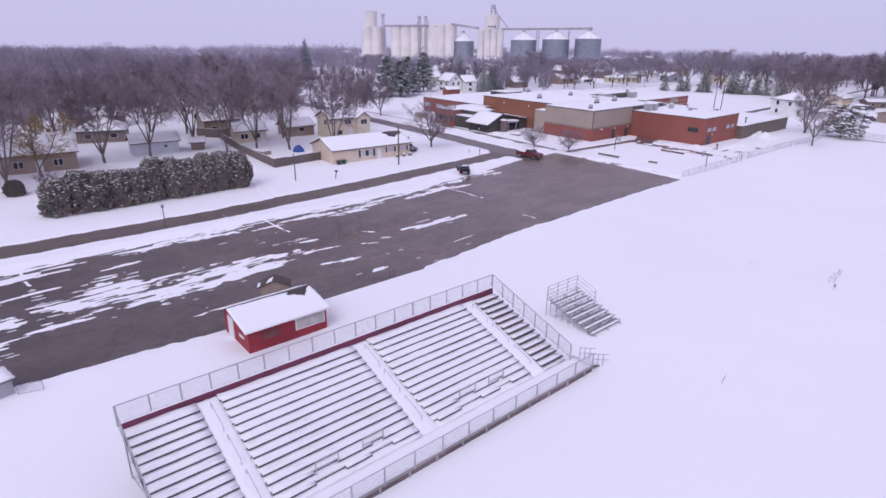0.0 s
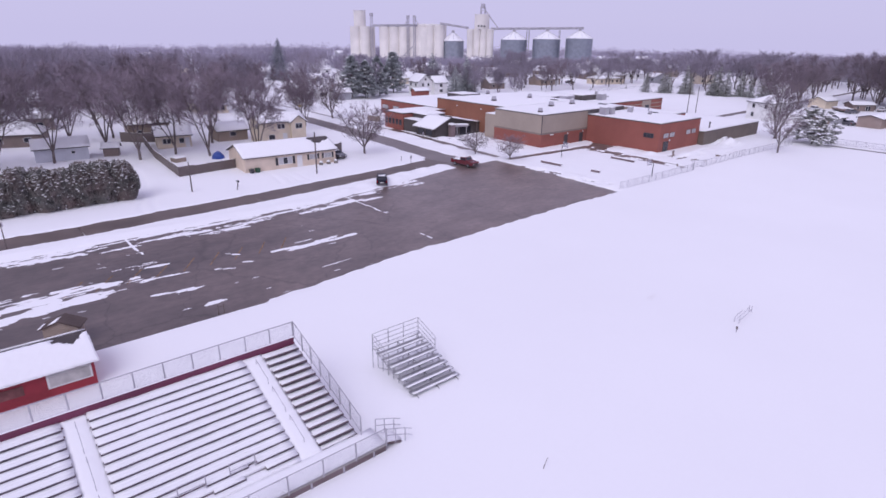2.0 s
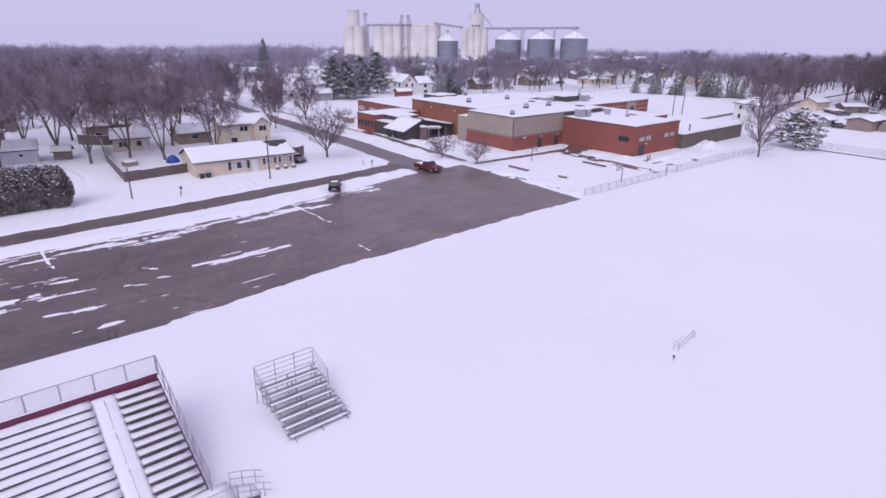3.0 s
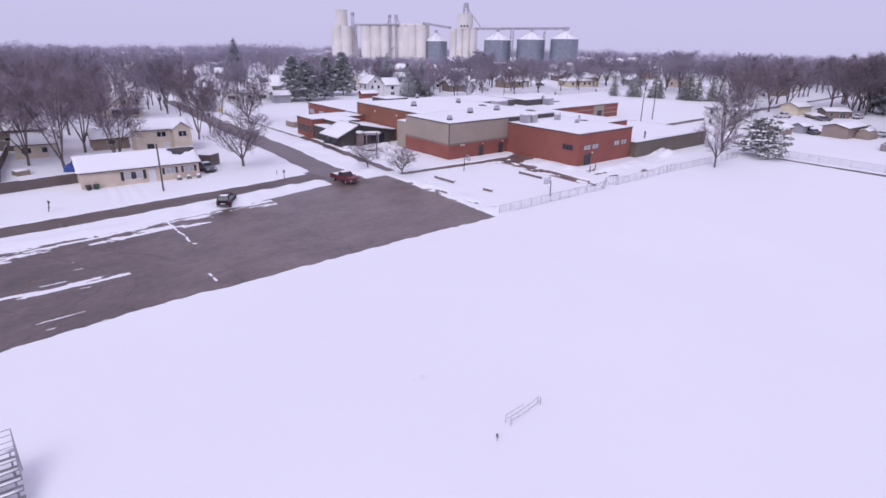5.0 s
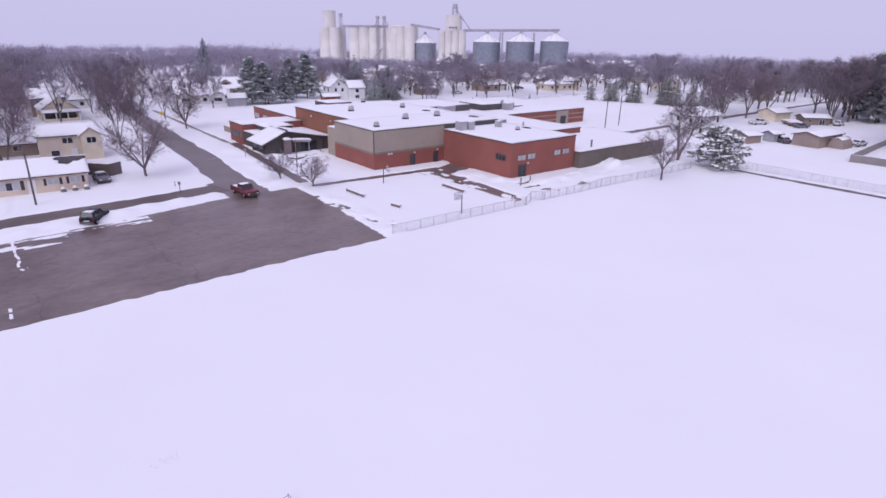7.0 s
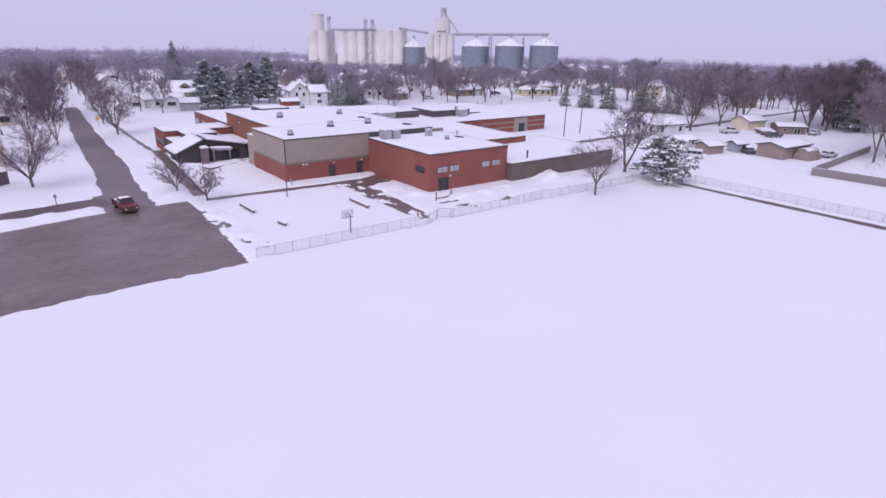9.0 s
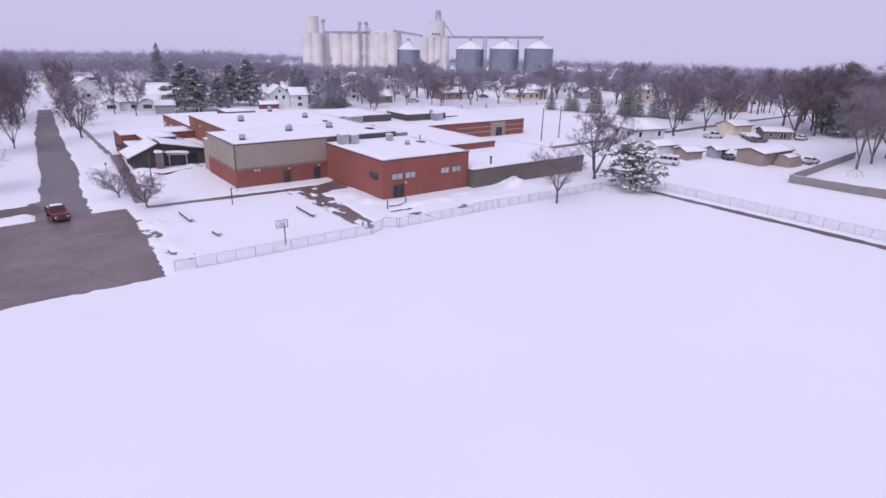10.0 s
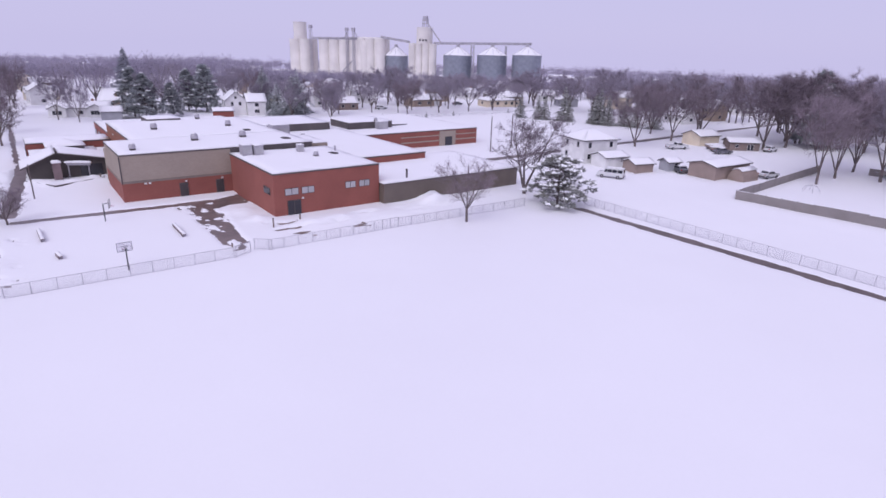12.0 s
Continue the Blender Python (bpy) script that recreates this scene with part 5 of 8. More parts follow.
def pole(x, y, h, r, label, sign=False):
    t = thing("utility_pole", x, y, 0, 0, label, "pole", "wooden poles along the road")
    part("shaft", Geo().limb((0, 0, -0.3), (0, 0, h), r, r * 0.75, 8), POLEW, t)
    if sign:
        part("sign_plate", Geo().box(-0.02, 0.02, -0.2, 0.2, h - 0.5, h - 0.05), GALV, t, "grey sign plate")
    return t


pole(-74.9, 19.3, 3.0, 0.07, "thin grey sign post in the road's snow bank", True)
pole(-86.8, 64.8, 7.2, 0.14, "dark wooden utility pole in the ranch yard")
pole(-87.3, 43.7, 4.6, 0.11, "short dark wooden pole by the road")
pole(-89.4, 195.7, 8.2, 0.14, "tall dark pole beside the school yard")
pole(-90.6, 203.5, 8.4, 0.14, "tall dark pole beside the school yard")
pole(-88.6, 104.6, 5.2, 0.1, "slim lamp pole by the school walk")
pole(-83.6, 83.0, 1.5, 0.06, "small sign post at the street corner", True)
pole(-87.0, 83.2, 0.8, 0.07, "short stake on the corner lawn")
ys_ = thing("warning_sign", -162.5, 99.7, 0, 0, "yellow diamond warning sign by the street", "road sign")
part("post", Geo().limb((0, 0, -0.2), (0, 0, 2.2), 0.05, 0.05, 6), GALV, ys_)
part("plate", Geo().box(-0.4, 0.4, -0.03, 0.03, -0.4, 0.4, pose(0.1, 0, 2.0, 0, 45, 70)), YELP, ys_, "yellow plate")
pole(-101.6, 100.0, 2.0, 0.05, "thin sign post on the school lawn", True)
mb = thing("mailbox", -84.4, 49.6, 0, 0, "dark mailbox on a leaning wooden post", "mailbox")
part("post", Geo().limb((0, 0, -0.2), (0.05, 0.25, 1.15), 0.07, 0.07, 6), POLEW, mb)
part("box", Geo().box(-0.3, 0.3, 0.13, 0.37, 1.15, 1.42), BLACKM, mb)
part("board", Geo().box(-0.05, 0.05, 0.1, 0.3, 0.4, 0.7), GALV, mb, "small grey board")


# ---- vehicles ----
def vehicle(name, x, y, rz, label, category, paint, L, Wd, prof, cabin, wheels=(0.19, 0.8), snow=True, glass=True):
    """Body from a side outline, glasshouse, wheels and lamps. It heads along local +x."""
    t = thing(name, x, y, LANE if -90 < x < -40 and y < 100 else 0.0, rz, label, category)
    ring = lambda s, k: [((px - 0.5) * L, s * Wd / 2 * k, pz) for px, pz in prof]
    b = Geo()
    rings = [ring(-1, 0.93), ring(-1, 1.0), ring(1, 1.0), ring(1, 0.93)]
    rings[0] = [(p[0] * 0.985, p[1], p[2]) for p in rings[0]]
    rings[3] = [(p[0] * 0.985, p[1], p[2]) for p in rings[3]]
    soft = lambda rg, q: [(p[0], p[1] * (1 - max(0, p[2] - 0.95) * q), p[2]) for p in rg]
    rings = [soft(r_, 0.22) for r_ in rings]
    for r0, r1 in zip(rings, rings[1:]):
        b.prism(r0, r1, False)
    b.poly(rings[0][::-1]), b.poly(rings[3])
    body = part("body", b, paint, t)
    if glass:
        for s in (-1, 1):
            for c0, c1, z0, z1, sl0, sl1 in cabin:
                yy = lambda z: s * (Wd / 2 * (1 - max(0, z - 0.95) * 0.22) + 0.012)
                part("side_window", Geo().poly([((c0 - 0.5) * L, yy(z0), z0), ((c1 - 0.5) * L, yy(z0), z0), ((c1 - 0.5 - sl1) * L, yy(z1), z1), ((c0 - 0.5 + sl0) * L, yy(z1), z1)]), GLASS, body)
        for (p0, z0), (p1, z1) in zip(prof, prof[1:]):
            if z0 > 0.85 and z1 > 0.85 and abs(z1 - z0) > 0.38:
                n_ = Vector((-(z1 - z0), 0, (p1 - p0) * L)).normalized() * (-0.015)
                n_ = n_ if n_.x * (0.5 - (p0 + p1) / 2) < 0 else -n_
                e = lambda u, s: (((p0 + (p1 - p0) * u) - 0.5) * L + n_.x, s * Wd * 0.42 * (1 - max(0, z0 + (z1 - z0) * u - 0.95) * 0.2), z0 + (z1 - z0) * u + abs(n_.z))
                part("windscreen", Geo().poly([e(0.12, -1), e(0.12, 1), e(0.88, 1), e(0.88, -1)]), GLASS, body)
    for px in wheels:
        for s in (-1, 1):
            wx, wy = (px - 0.5) * L, s * (Wd / 2 - 0.1)
            w = part("tyre", Geo().limb((wx, wy - 0.12, 0.33), (wx, wy + 0.12, 0.33), 0.34, 0.34, 14), RUBBER, t)
            part("rim", Geo().limb((wx, wy + s * 0.10, 0.33), (wx, wy + s * 0.13, 0.33), 0.2, 0.17, 10), GALV, w)
    for s in (-1, 1):
        part("headlight", Geo().box(L / 2 - 0.06, L / 2 + 0.012, s * Wd * 0.36 - 0.16, s * Wd * 0.36 + 0.16, 0.62, 0.8), LAMPW, t)
        part("tail_light", Geo().box(-L / 2 - 0.012, -L / 2 + 0.06, s * Wd * 0.42 - 0.09, s * Wd * 0.42 + 0.09, 0.7, 1.0), LAMPR, t)
    part("bumper", Geo().box(L / 2 - 0.05, L / 2 + 0.07, -Wd * 0.45, Wd * 0.45, 0.35, 0.55), FASCIA, t)
    part("bumper", Geo().box(-L / 2 - 0.07, -L / 2 + 0.05, -Wd * 0.45, Wd * 0.45, 0.35, 0.55), FASCIA, t)
    if snow:
        top = max(p[1] for p in prof)
        xs = [(p - 0.5) * L for p, z in prof if z > top - 0.12]
        part("roof_snow", Geo().snow((min(xs) + 0.05, -Wd * 0.36, top - 0.05), (max(xs) - 0.05, -Wd * 0.36, top - 0.05), (max(xs) - 0.05, Wd * 0.36, top - 0.05), (min(xs) + 0.05, Wd * 0.36, top - 0.05), 0.14, 6, 4, 5), SNOW, t, "", True)
    return t


SUVP = ((0.0, 0.35), (0.0, 0.95), (0.03, 1.05), (0.10, 1.66), (0.55, 1.70), (0.70, 1.10), (0.97, 0.95), (1.0, 0.75), (1.0, 0.35))
SUVC = ((0.10, 0.36, 1.08, 1.52, 0.03, 0.0), (0.38, 0.66, 1.08, 1.52, 0.0, 0.09))
suv = vehicle("suv", -74.4, 70.1, 147, "dark parked sport utility vehicle with snow on its roof", "car", CARBLACK, 4.2, 1.78, SUVP, SUVC, snow=False)
part("roof_snow", Geo().snow((-1.7, -0.55, 1.66), (-0.7, -0.6, 1.69), (-0.9, 0.45, 1.69), (-1.6, 0.55, 1.66), 0.07, 5, 5, 5), SNOW, suv, "", True)
part("rear_plate", Geo().box(-2.15, -2.12, -0.35, 0.35, 0.62, 0.74), WHITEP, suv, "pale plate bar")
PICK = ((0.0, 0.4), (0.0, 1.08), (0.40, 1.08), (0.42, 1.72), (0.62, 1.76), (0.72, 1.16), (0.97, 1.05), (1.0, 0.9), (1.0, 0.4))
PICC = ((0.43, 0.52, 1.18, 1.6, 0.01, 0.0), (0.53, 0.70, 1.18, 1.6, 0.0, 0.07))
truck = vehicle("pickup_truck", -76.6, 90.5, 6, "red pickup truck with an open bed", "truck", CARRED, 5.5, 1.95, PICK, PICC)
part("bed_floor", Geo().box(-2.55, -0.62, -0.78, 0.78, 1.085, 1.1), BLACKM, truck, "dark truck bed")
part("bed_snow", Geo().snow((-2.5, -0.72, 1.1), (-0.7, -0.72, 1.1), (-0.7, 0.72, 1.1), (-2.5, 0.72, 1.1), 0.08, 5, 4, 5), SNOW, truck, "", True)
part("grille", Geo().box(2.753, 2.78, -0.55, 0.55, 0.62, 0.85), FASCIA, truck, "dark grille")
VANP = ((0.0, 0.4), (0.0, 1.1), (0.02, 1.98), (0.06, 2.05), (0.66, 2.05), (0.80, 1.25), (0.97, 1.1), (1.0, 0.85), (1.0, 0.4))
VANC = ((0.04, 0.22, 1.2, 1.75, 0.0, 0.0), (0.24, 0.42, 1.2, 1.75, 0.0, 0.0), (0.44, 0.60, 1.2, 1.75, 0.0, 0.0), (0.62, 0.74, 1.2, 1.75, 0.0, 0.06))
vehicle("van", -54.6, 196.8, 205, "white passenger van with dark side windows in snow", "van", CARWHITE, 5.1, 1.95, VANP, VANC)
CARP = ((0.0, 0.35), (0.0, 0.9), (0.14, 1.0), (0.27, 1.42), (0.55, 1.44), (0.70, 0.98), (0.97, 0.85), (1.0, 0.7), (1.0, 0.35))
CARC = ((0.20, 0.40, 1.0, 1.34, 0.07, 0.0), (0.42, 0.64, 1.0, 1.34, 0.0, 0.08))
vehicle("car", -38.2, 226.3, 80, "white saloon car half covered with snow", "car", CARWHITE, 4.6, 1.8, CARP, CARC)
vehicle("car", -96.9, 74.6, 4, "dark saloon car parked behind the ranch house", "car", CARGREY, 4.5, 1.8, CARP, CARC)
vehicle("truck", -69.4, 242.6, 65, "white work truck parked in a snowy yard", "truck", CARWHITE, 5.6, 2.0, PICK, PICC)
vehicle("car", -59.2, 246.6, 60, "grey saloon car buried in snow", "car", CARGREY, 4.5, 1.8, CARP, CARC)
vehicle("car", -54.8, 262.0, 90, "white saloon car under snow", "car", CARWHITE, 4.5, 1.8, CARP, CARC)
vehicle("car", -50.9, 214.6, 150, "dark car beside the sheds", "car", CARGREY, 4.4, 1.8, CARP, CARC)
vehicle("car", -184.5, 221.5, 85, "pale car parked along the far street", "car", CARWHITE, 4.5, 1.8, CARP, CARC)
vehicle("car", -189.2, 262.8, 85, "dark car parked along the far street", "car", CARGREY, 4.5, 1.8, CARP, CARC)


# ---- houses ----
def gz(x, y):
    return float(fall(np.array(float(x)), np.array(float(y))))


def house(name, x, y, rz, w, d, eave, rise, wall_m, label, wins=(), doors=(), hip=False, chimney=False, over=0.4, snow=0.2, category="house", group="", side_wins=(), far=False, melt=None):
    """Gabled (or hipped) house; its ridge runs along local x. wins, doors: (u, width, z0, z1) on the +y and -y long sides; side_wins on the gable ends."""
    t = thing(name, x, y, gz(x, y), rz, label, category, group)
    if hip:
        g = Geo().box(-w / 2, w / 2, -d / 2, d / 2, -0.6, eave)
    else:
        pf = lambda xx: [(xx, -d / 2, -0.6), (xx, d / 2, -0.6), (xx, d / 2, eave), (xx, 0, eave + rise), (xx, -d / 2, eave)]
        g = Geo().prism(pf(-w / 2), pf(w / 2))
    part("wall", g, wall_m, t)
    ex, ey = w / 2 + over, d / 2 + over
    drop = rise * over / (d / 2)
    hx = (w / 2 - d / 2) if hip else ex
    hx = max(hx, 0.3)
    T = 0.14
    seed = int(abs(x * 3 + y * 5)) % 997
    for s in (-1, 1):
        q = [(-ex, s * ey, eave - drop + 0.02), (ex, s * ey, eave - drop + 0.02), (hx, 0, eave + rise + 0.02), (-hx, 0, eave + rise + 0.02)]
        if s > 0:
            q = [q[1], q[0], q[3], q[2]]
        r_ = part("roof_slope", Geo().prism(q, [(a, b, c + T) for a, b, c in q]), SHINGLE, t)
        q2 = [(a, b * 0.995, c + T) for a, b, c in q]
        blanket = Geo().snow(*q2, snow, 5 if far else max(6, int(w / 1.2)) * (3 if melt else 1), 3 if far else (16 if melt else 5), seed + s, 0.06, 0.7)
        if melt and s < 0:
            blanket.melted(*melt)
        part("roof_snow", blanket, SNOW, r_, "", True)
    if hip:
        for s in (-1, 1):
            q = [(s * ex, -s * ey, eave - drop + 0.02), (s * ex, s * ey, eave - drop + 0.02), (s * hx, 0.01, eave + rise + 0.02), (s * hx, -0.01, eave + rise + 0.02)]
            r_ = part("roof_slope", Geo().prism(q, [(a, b, c + T) for a, b, c in q]), SHINGLE, t)
            part("roof_snow", Geo().snow(*[(a, b, c + T) for a, b, c in q], snow, 4, 4, seed + 9 * s, 0.05, 0.7), SNOW, r_, "", True)
    for s in (-1, 1):
        for u, ww, z0, z1 in wins:
            f = part("window", Geo().box(u - ww / 2, u + ww / 2, s * (d / 2 + 0.004) if s > 0 else -d / 2 - 0.06, d / 2 + 0.06 if s > 0 else -d / 2 - 0.004, z0, z1), WHITEP, t, "white-framed window")
            yy = s * (d / 2 + 0.064)
            n_ = max(1, round(ww / 1.0))
            for k in range(n_):
                a = u - ww / 2 + ww * k / n_ + 0.06
                b = u - ww / 2 + ww * (k + 1) / n_ - 0.06
                part("pane", Geo().box(a, b, min(yy, yy + s * 0.015), max(yy, yy + s * 0.015), z0 + 0.07, z1 - 0.07), GLASS, f)
        for u, z0, z1, ww in side_wins:
            f = part("window", Geo().box(w / 2 + 0.004 if s > 0 else -w / 2 - 0.06, w / 2 + 0.06 if s > 0 else -w / 2 - 0.004, u - ww / 2, u + ww / 2, z0, z1), WHITEP, t, "white-framed window")
            xx = s * (w / 2 + 0.064)
            n_ = max(1, round(ww / 1.0))
            for k in range(n_):
                a = u - ww / 2 + ww * k / n_ + 0.06
                b = u - ww / 2 + ww * (k + 1) / n_ - 0.06
                part("pane", Geo().box(min(xx, xx + s * 0.015), max(xx, xx + s * 0.015), a, b, z0 + 0.07, z1 - 0.07), GLASS, f)
    for s, u, ww, hh in doors:
        part("door", Geo().box(u - ww / 2, u + ww / 2, s * (d / 2 + 0.004) if s > 0 else -d / 2 - 0.07, d / 2 + 0.07 if s > 0 else -d / 2 - 0.004, -0.1, hh), WHITEP, t, "panelled door")
    if chimney:
        c = part("chimney", Geo().box(w * 0.18, w * 0.18 + 0.7, 0.3, 1.0, eave, eave + rise + 0.9), BRICK2, t, "brick chimney")
        part("cap", Geo().box(w * 0.18 - 0.08, w * 0.18 + 0.78, 0.22, 1.08, eave + rise + 0.9, eave + rise + 1.0), SNOW, c)
    return t


def board_fence(name, pts, h, label, wood=WOODF):
    t = thing(name, 0, 0, 0, 0, label, "fence")
    for (ax, ay), (bx, by) in zip(pts, pts[1:]):
        a, b = Vector((ax, ay, 0)), Vector((bx, by, 0))
        n = max(1, round((b - a).length / 2.4))
        d = (b - a).normalized()
        ang = math.atan2(d.y, d.x)
        for i in range(n):
            p = a.lerp(b, (i + 0.5) / n)
            m = Matrix.LocRotScale(p, Euler((0, 0, ang)), None)
            L = (b - a).length / n
            hh = h + rnd.uniform(-0.06, 0.06)
            pn = part("panel", Geo().box(-L / 2 + 0.02, L / 2 - 0.02, -0.03, 0.03, -0.2, hh, m), wood, t)
            part("cap_snow", Geo().box(-L / 2 + 0.05, L / 2 - 0.05, -0.05, 0.05, hh, hh + 0.05, m), SNOW, pn)
            part("post", Geo().box(-L / 2 - 0.06, -L / 2 + 0.06, -0.07, 0.07, -0.2, h + 0.08, m), wood, t)


# ranch house on the corner, long side to the road
ranch = house("ranch_house", -98.4, 64.0, 86, 17.2, 9.2, 2.55, 1.6, CREAM, "long peach ranch house with a snowy gable roof", category="house", melt=(6.6, -0.9, 1.8, 1.1, 0.5))
rm = lambda n, g, m_, lab="": part(n, g, m_, ranch, lab)
for u, ww in ((-1.3, 2.6),):
    f = rm("picture_window", Geo().box(u - ww / 2, u + ww / 2, -4.66, -4.604, 0.75, 2.05), WHITEP, "wide white picture window")
    for k in range(3):
        part("pane", Geo().box(u - ww / 2 + 0.08 + k * 0.84, u - ww / 2 + 0.08 + k * 0.84 + 0.76, -4.68, -4.664, 0.85, 1.95), BLIND if k != 1 else GLASS, f)
    for s in (-1, 1):
        part("shutter", Geo().box(u + s * (ww / 2 + 0.3) - 0.22, u + s * (ww / 2 + 0.3) + 0.22, -4.65, -4.604, 0.7, 2.1), BLACKM, f, "black shutter")
for u in (4.1, 7.0):
    f = rm("window", Geo().box(u - 0.75, u + 0.75, -4.66, -4.604, 1.1, 2.0), WHITEP, "white-framed window")
    for k in range(2):
        part("pane", Geo().box(u - 0.68 + k * 0.7, u - 0.68 + k * 0.7 + 0.64, -4.68, -4.664, 1.17, 1.93), BLIND, f)
    for s in (-1, 1):
        part("shutter", Geo().box(u + s * 1.0 - 0.18, u + s * 1.0 + 0.18, -4.65, -4.604, 1.05, 2.05), BLACKM, f, "black shutter")
rm("door", Geo().box(0.9, 1.9, -4.66, -4.604, -0.1, 2.1), WHITEP, "white front door")
rm("garage_door", Geo().box(-7.9, -3.2, -4.64, -4.604, -0.1, 2.15), CREAM, "peach garage door")
for x, y in ((-92.6, 68.8), (-92.5, 70.3), (-92.4, 71.8)):
    b = thing("garden_shrub", x, y, 0, 0, "small snow-capped shrub by the house wall", "shrub", "shrubs along the ranch front")
    part("foliage", Geo().limb((0, 0, -0.1), (0, 0, 0.55), 0.45, 0.3, 8), ARBOR, b)
    part("snow_cap", Geo().limb((0, 0, 0.5), (0, 0, 0.8), 0.42, 0.12, 8), SNOW, b, "", True)
for x, y, m_ in ((-93.7, 55.9, BLACKM), (-93.7, 57.0, GREENP)):
    b = thing("wheelie_bin", x, y, 0, 10, "plastic wheelie bin by the garage wall", "bin", "bins by the garage")
    part("body", Geo().prism([(-0.27, -0.27, -0.1), (0.27, -0.27, -0.1), (0.27, 0.27, -0.1), (-0.27, 0.27, -0.1)], [(-0.33, -0.33, 0.68), (0.33, -0.33, 0.68), (0.33, 0.33, 0.68), (-0.33, 0.33, 0.68)]), m_, b)
    part("lid", Geo().box(-0.36, 0.36, -0.36, 0.36, 0.683, 0.75), m_, b)
board_fence("wooden_fence", [(-103.0, 73.6), (-99.8, 76.4), (-101.4, 78.4)], 2.0, "brown board screen behind the ranch house", DARKF)
# two-storey house behind
tsh = house("two_storey_house", -121.4, 73.6, 86, 10.0, 7.0, 4.6, 1.5, YELLOW, "cream two-storey house with a snowy gable roof", [(-0.4, 1.7, 3.1, 4.2), (-2.6, 1.4, 0.9, 2.0)], [(-1, 0.4, 1.0, 2.1)], side_wins=[(-1.2, 3.1, 4.2, 1.6)])
gp = lambda y: [(1.7, y, -0.5), (5.06, y, -0.5), (5.06, y, 4.5), (3.38, y, 5.75), (1.7, y, 4.5)]
gw = part("front_gable", Geo().prism(gp(-4.3), gp(-0.4)), YELLOW, tsh)
for s in (-1, 1):
    q = [(3.38 + s * 2.05, -4.6, 4.25), (3.38 + s * 2.05, -0.3, 4.25), (3.38, -0.3, 5.8), (3.38, -4.6, 5.8)]
    sl = part("roof_slope", Geo().prism(q, [(a, b, c + 0.12) for a, b, c in q]), SHINGLE, gw)
    part("roof_snow", Geo().snow(*[(a, b, c + 0.12) for a, b, c in q], 0.18, 5, 6, 9 + s, 0.04, 0.7), SNOW, sl, "", True)
fw = part("window", Geo().box(2.6, 4.2, -4.36, -4.304, 3.0, 4.2), WHITEP, gw, "white-framed window")
for k in range(2):
    part("pane", Geo().box(2.67 + k * 0.77, 3.36 + k * 0.77, -4.38, -4.364, 3.08, 4.12), GLASS, fw)
house("house_annex", -130.0, 65.6, 88, 6.6, 6.0, 2.3, 1.4, TANS, "low tan annex with snowy roof", [(0, 1.4, 1.0, 2.0)])
house("cottage", -128.5, 53.0, 80, 6.6, 6.0, 2.6, 1.5, YELLOW, "small cream cottage with snowy roof", [(-1.5, 1.6, 0.9, 2.0), (1.4, 1.0, 0.9, 2.0)], [(-1, 2.5, 0.9, 2.0)])
house("tan_house", -142.5, 51.5, 85, 8.5, 7.0, 3.6, 1.9, TANS, "tan house among bare trees with snowy roof", [(-2, 1.3, 1.0, 2.2), (2, 1.3, 1.0, 2.2)])
house("bungalow", -124.0, 12.2, 84, 11.5, 9.0, 3.2, 2.6, TANS, "tan bungalow with a broad snowy gable roof", [(-3, 1.5, 0.9, 2.1), (2.8, 1.5, 0.9, 2.1)], [(-1, 0, 1.0, 2.1)], chimney=True, side_wins=[(0, 3.2, 4.2, 1.2)])
bung = house("dormer_bungalow", -181.5, 78.0, 2, 10.5, 8.6, 2.9, 2.9, YELLOW, "cream bungalow with a snowy front gable and dark porch", [(-2, 1.4, 0.9, 2.1), (2, 1.4, 0.9, 2.1)], side_wins=[(0, 3.5, 4.6, 1.5)])
q = [(5.3, -4.4, 2.75), (7.8, -4.4, 2.2), (7.8, 4.4, 2.2), (5.3, 4.4, 2.75)]
pr_ = part("porch_roof", Geo().prism(q, [(a, b, c + 0.15) for a, b, c in q]), SHINGLE, bung)
part("roof_snow", Geo().snow(*[(a, b, c + 0.15) for a, b, c in q], 0.2, 4, 8, 3, 0.05, 0.7), SNOW, pr_, "", True)
for k in range(4):
    part("porch_post", Geo().box(7.4, 7.65, -4.1 + k * 2.65, -3.85 + k * 2.65, -0.2, 2.25), WHITEP, bung)
part("porch_wall", Geo().box(7.45, 7.6, -3.84, 3.84, -0.3, 0.8), YELLOW, bung)
part("porch_glazing", Geo().box(5.26, 5.32, -3.6, 3.6, 0.5, 2.2), GLASS, bung, "dark porch windows")
house("garage", -126.6, 32.3, 84, 8.6, 5.0, 2.5, 1.3, PALEB, "pale blue-grey garage with a snowy roof", [(1.8, 0.7, 1.2, 1.8)], category="garage")
house("brown_house", -171.0, 31.5, 84, 11.0, 8.0, 2.9, 2.0, BROWNS, "dark brown house with a snowy roof behind trees", [(-2.5, 1.4, 0.9, 2.0), (2.5, 1.4, 0.9, 2.0)], chimney=True)
house("garden_shed", -124.9, 40.4, 70, 2.6, 2.2, 1.7, 0.7, BROWNS, "small brown garden shed in snow", category="shed")
house("house", -148.6, 27.6, 72, 9.5, 8.2, 2.6, 2.2, BROWNS, "low brown house under bare trees", [(-2.5, 1.4, 0.9, 2.0), (2.5, 1.4, 0.9, 2.0)], hip=True)
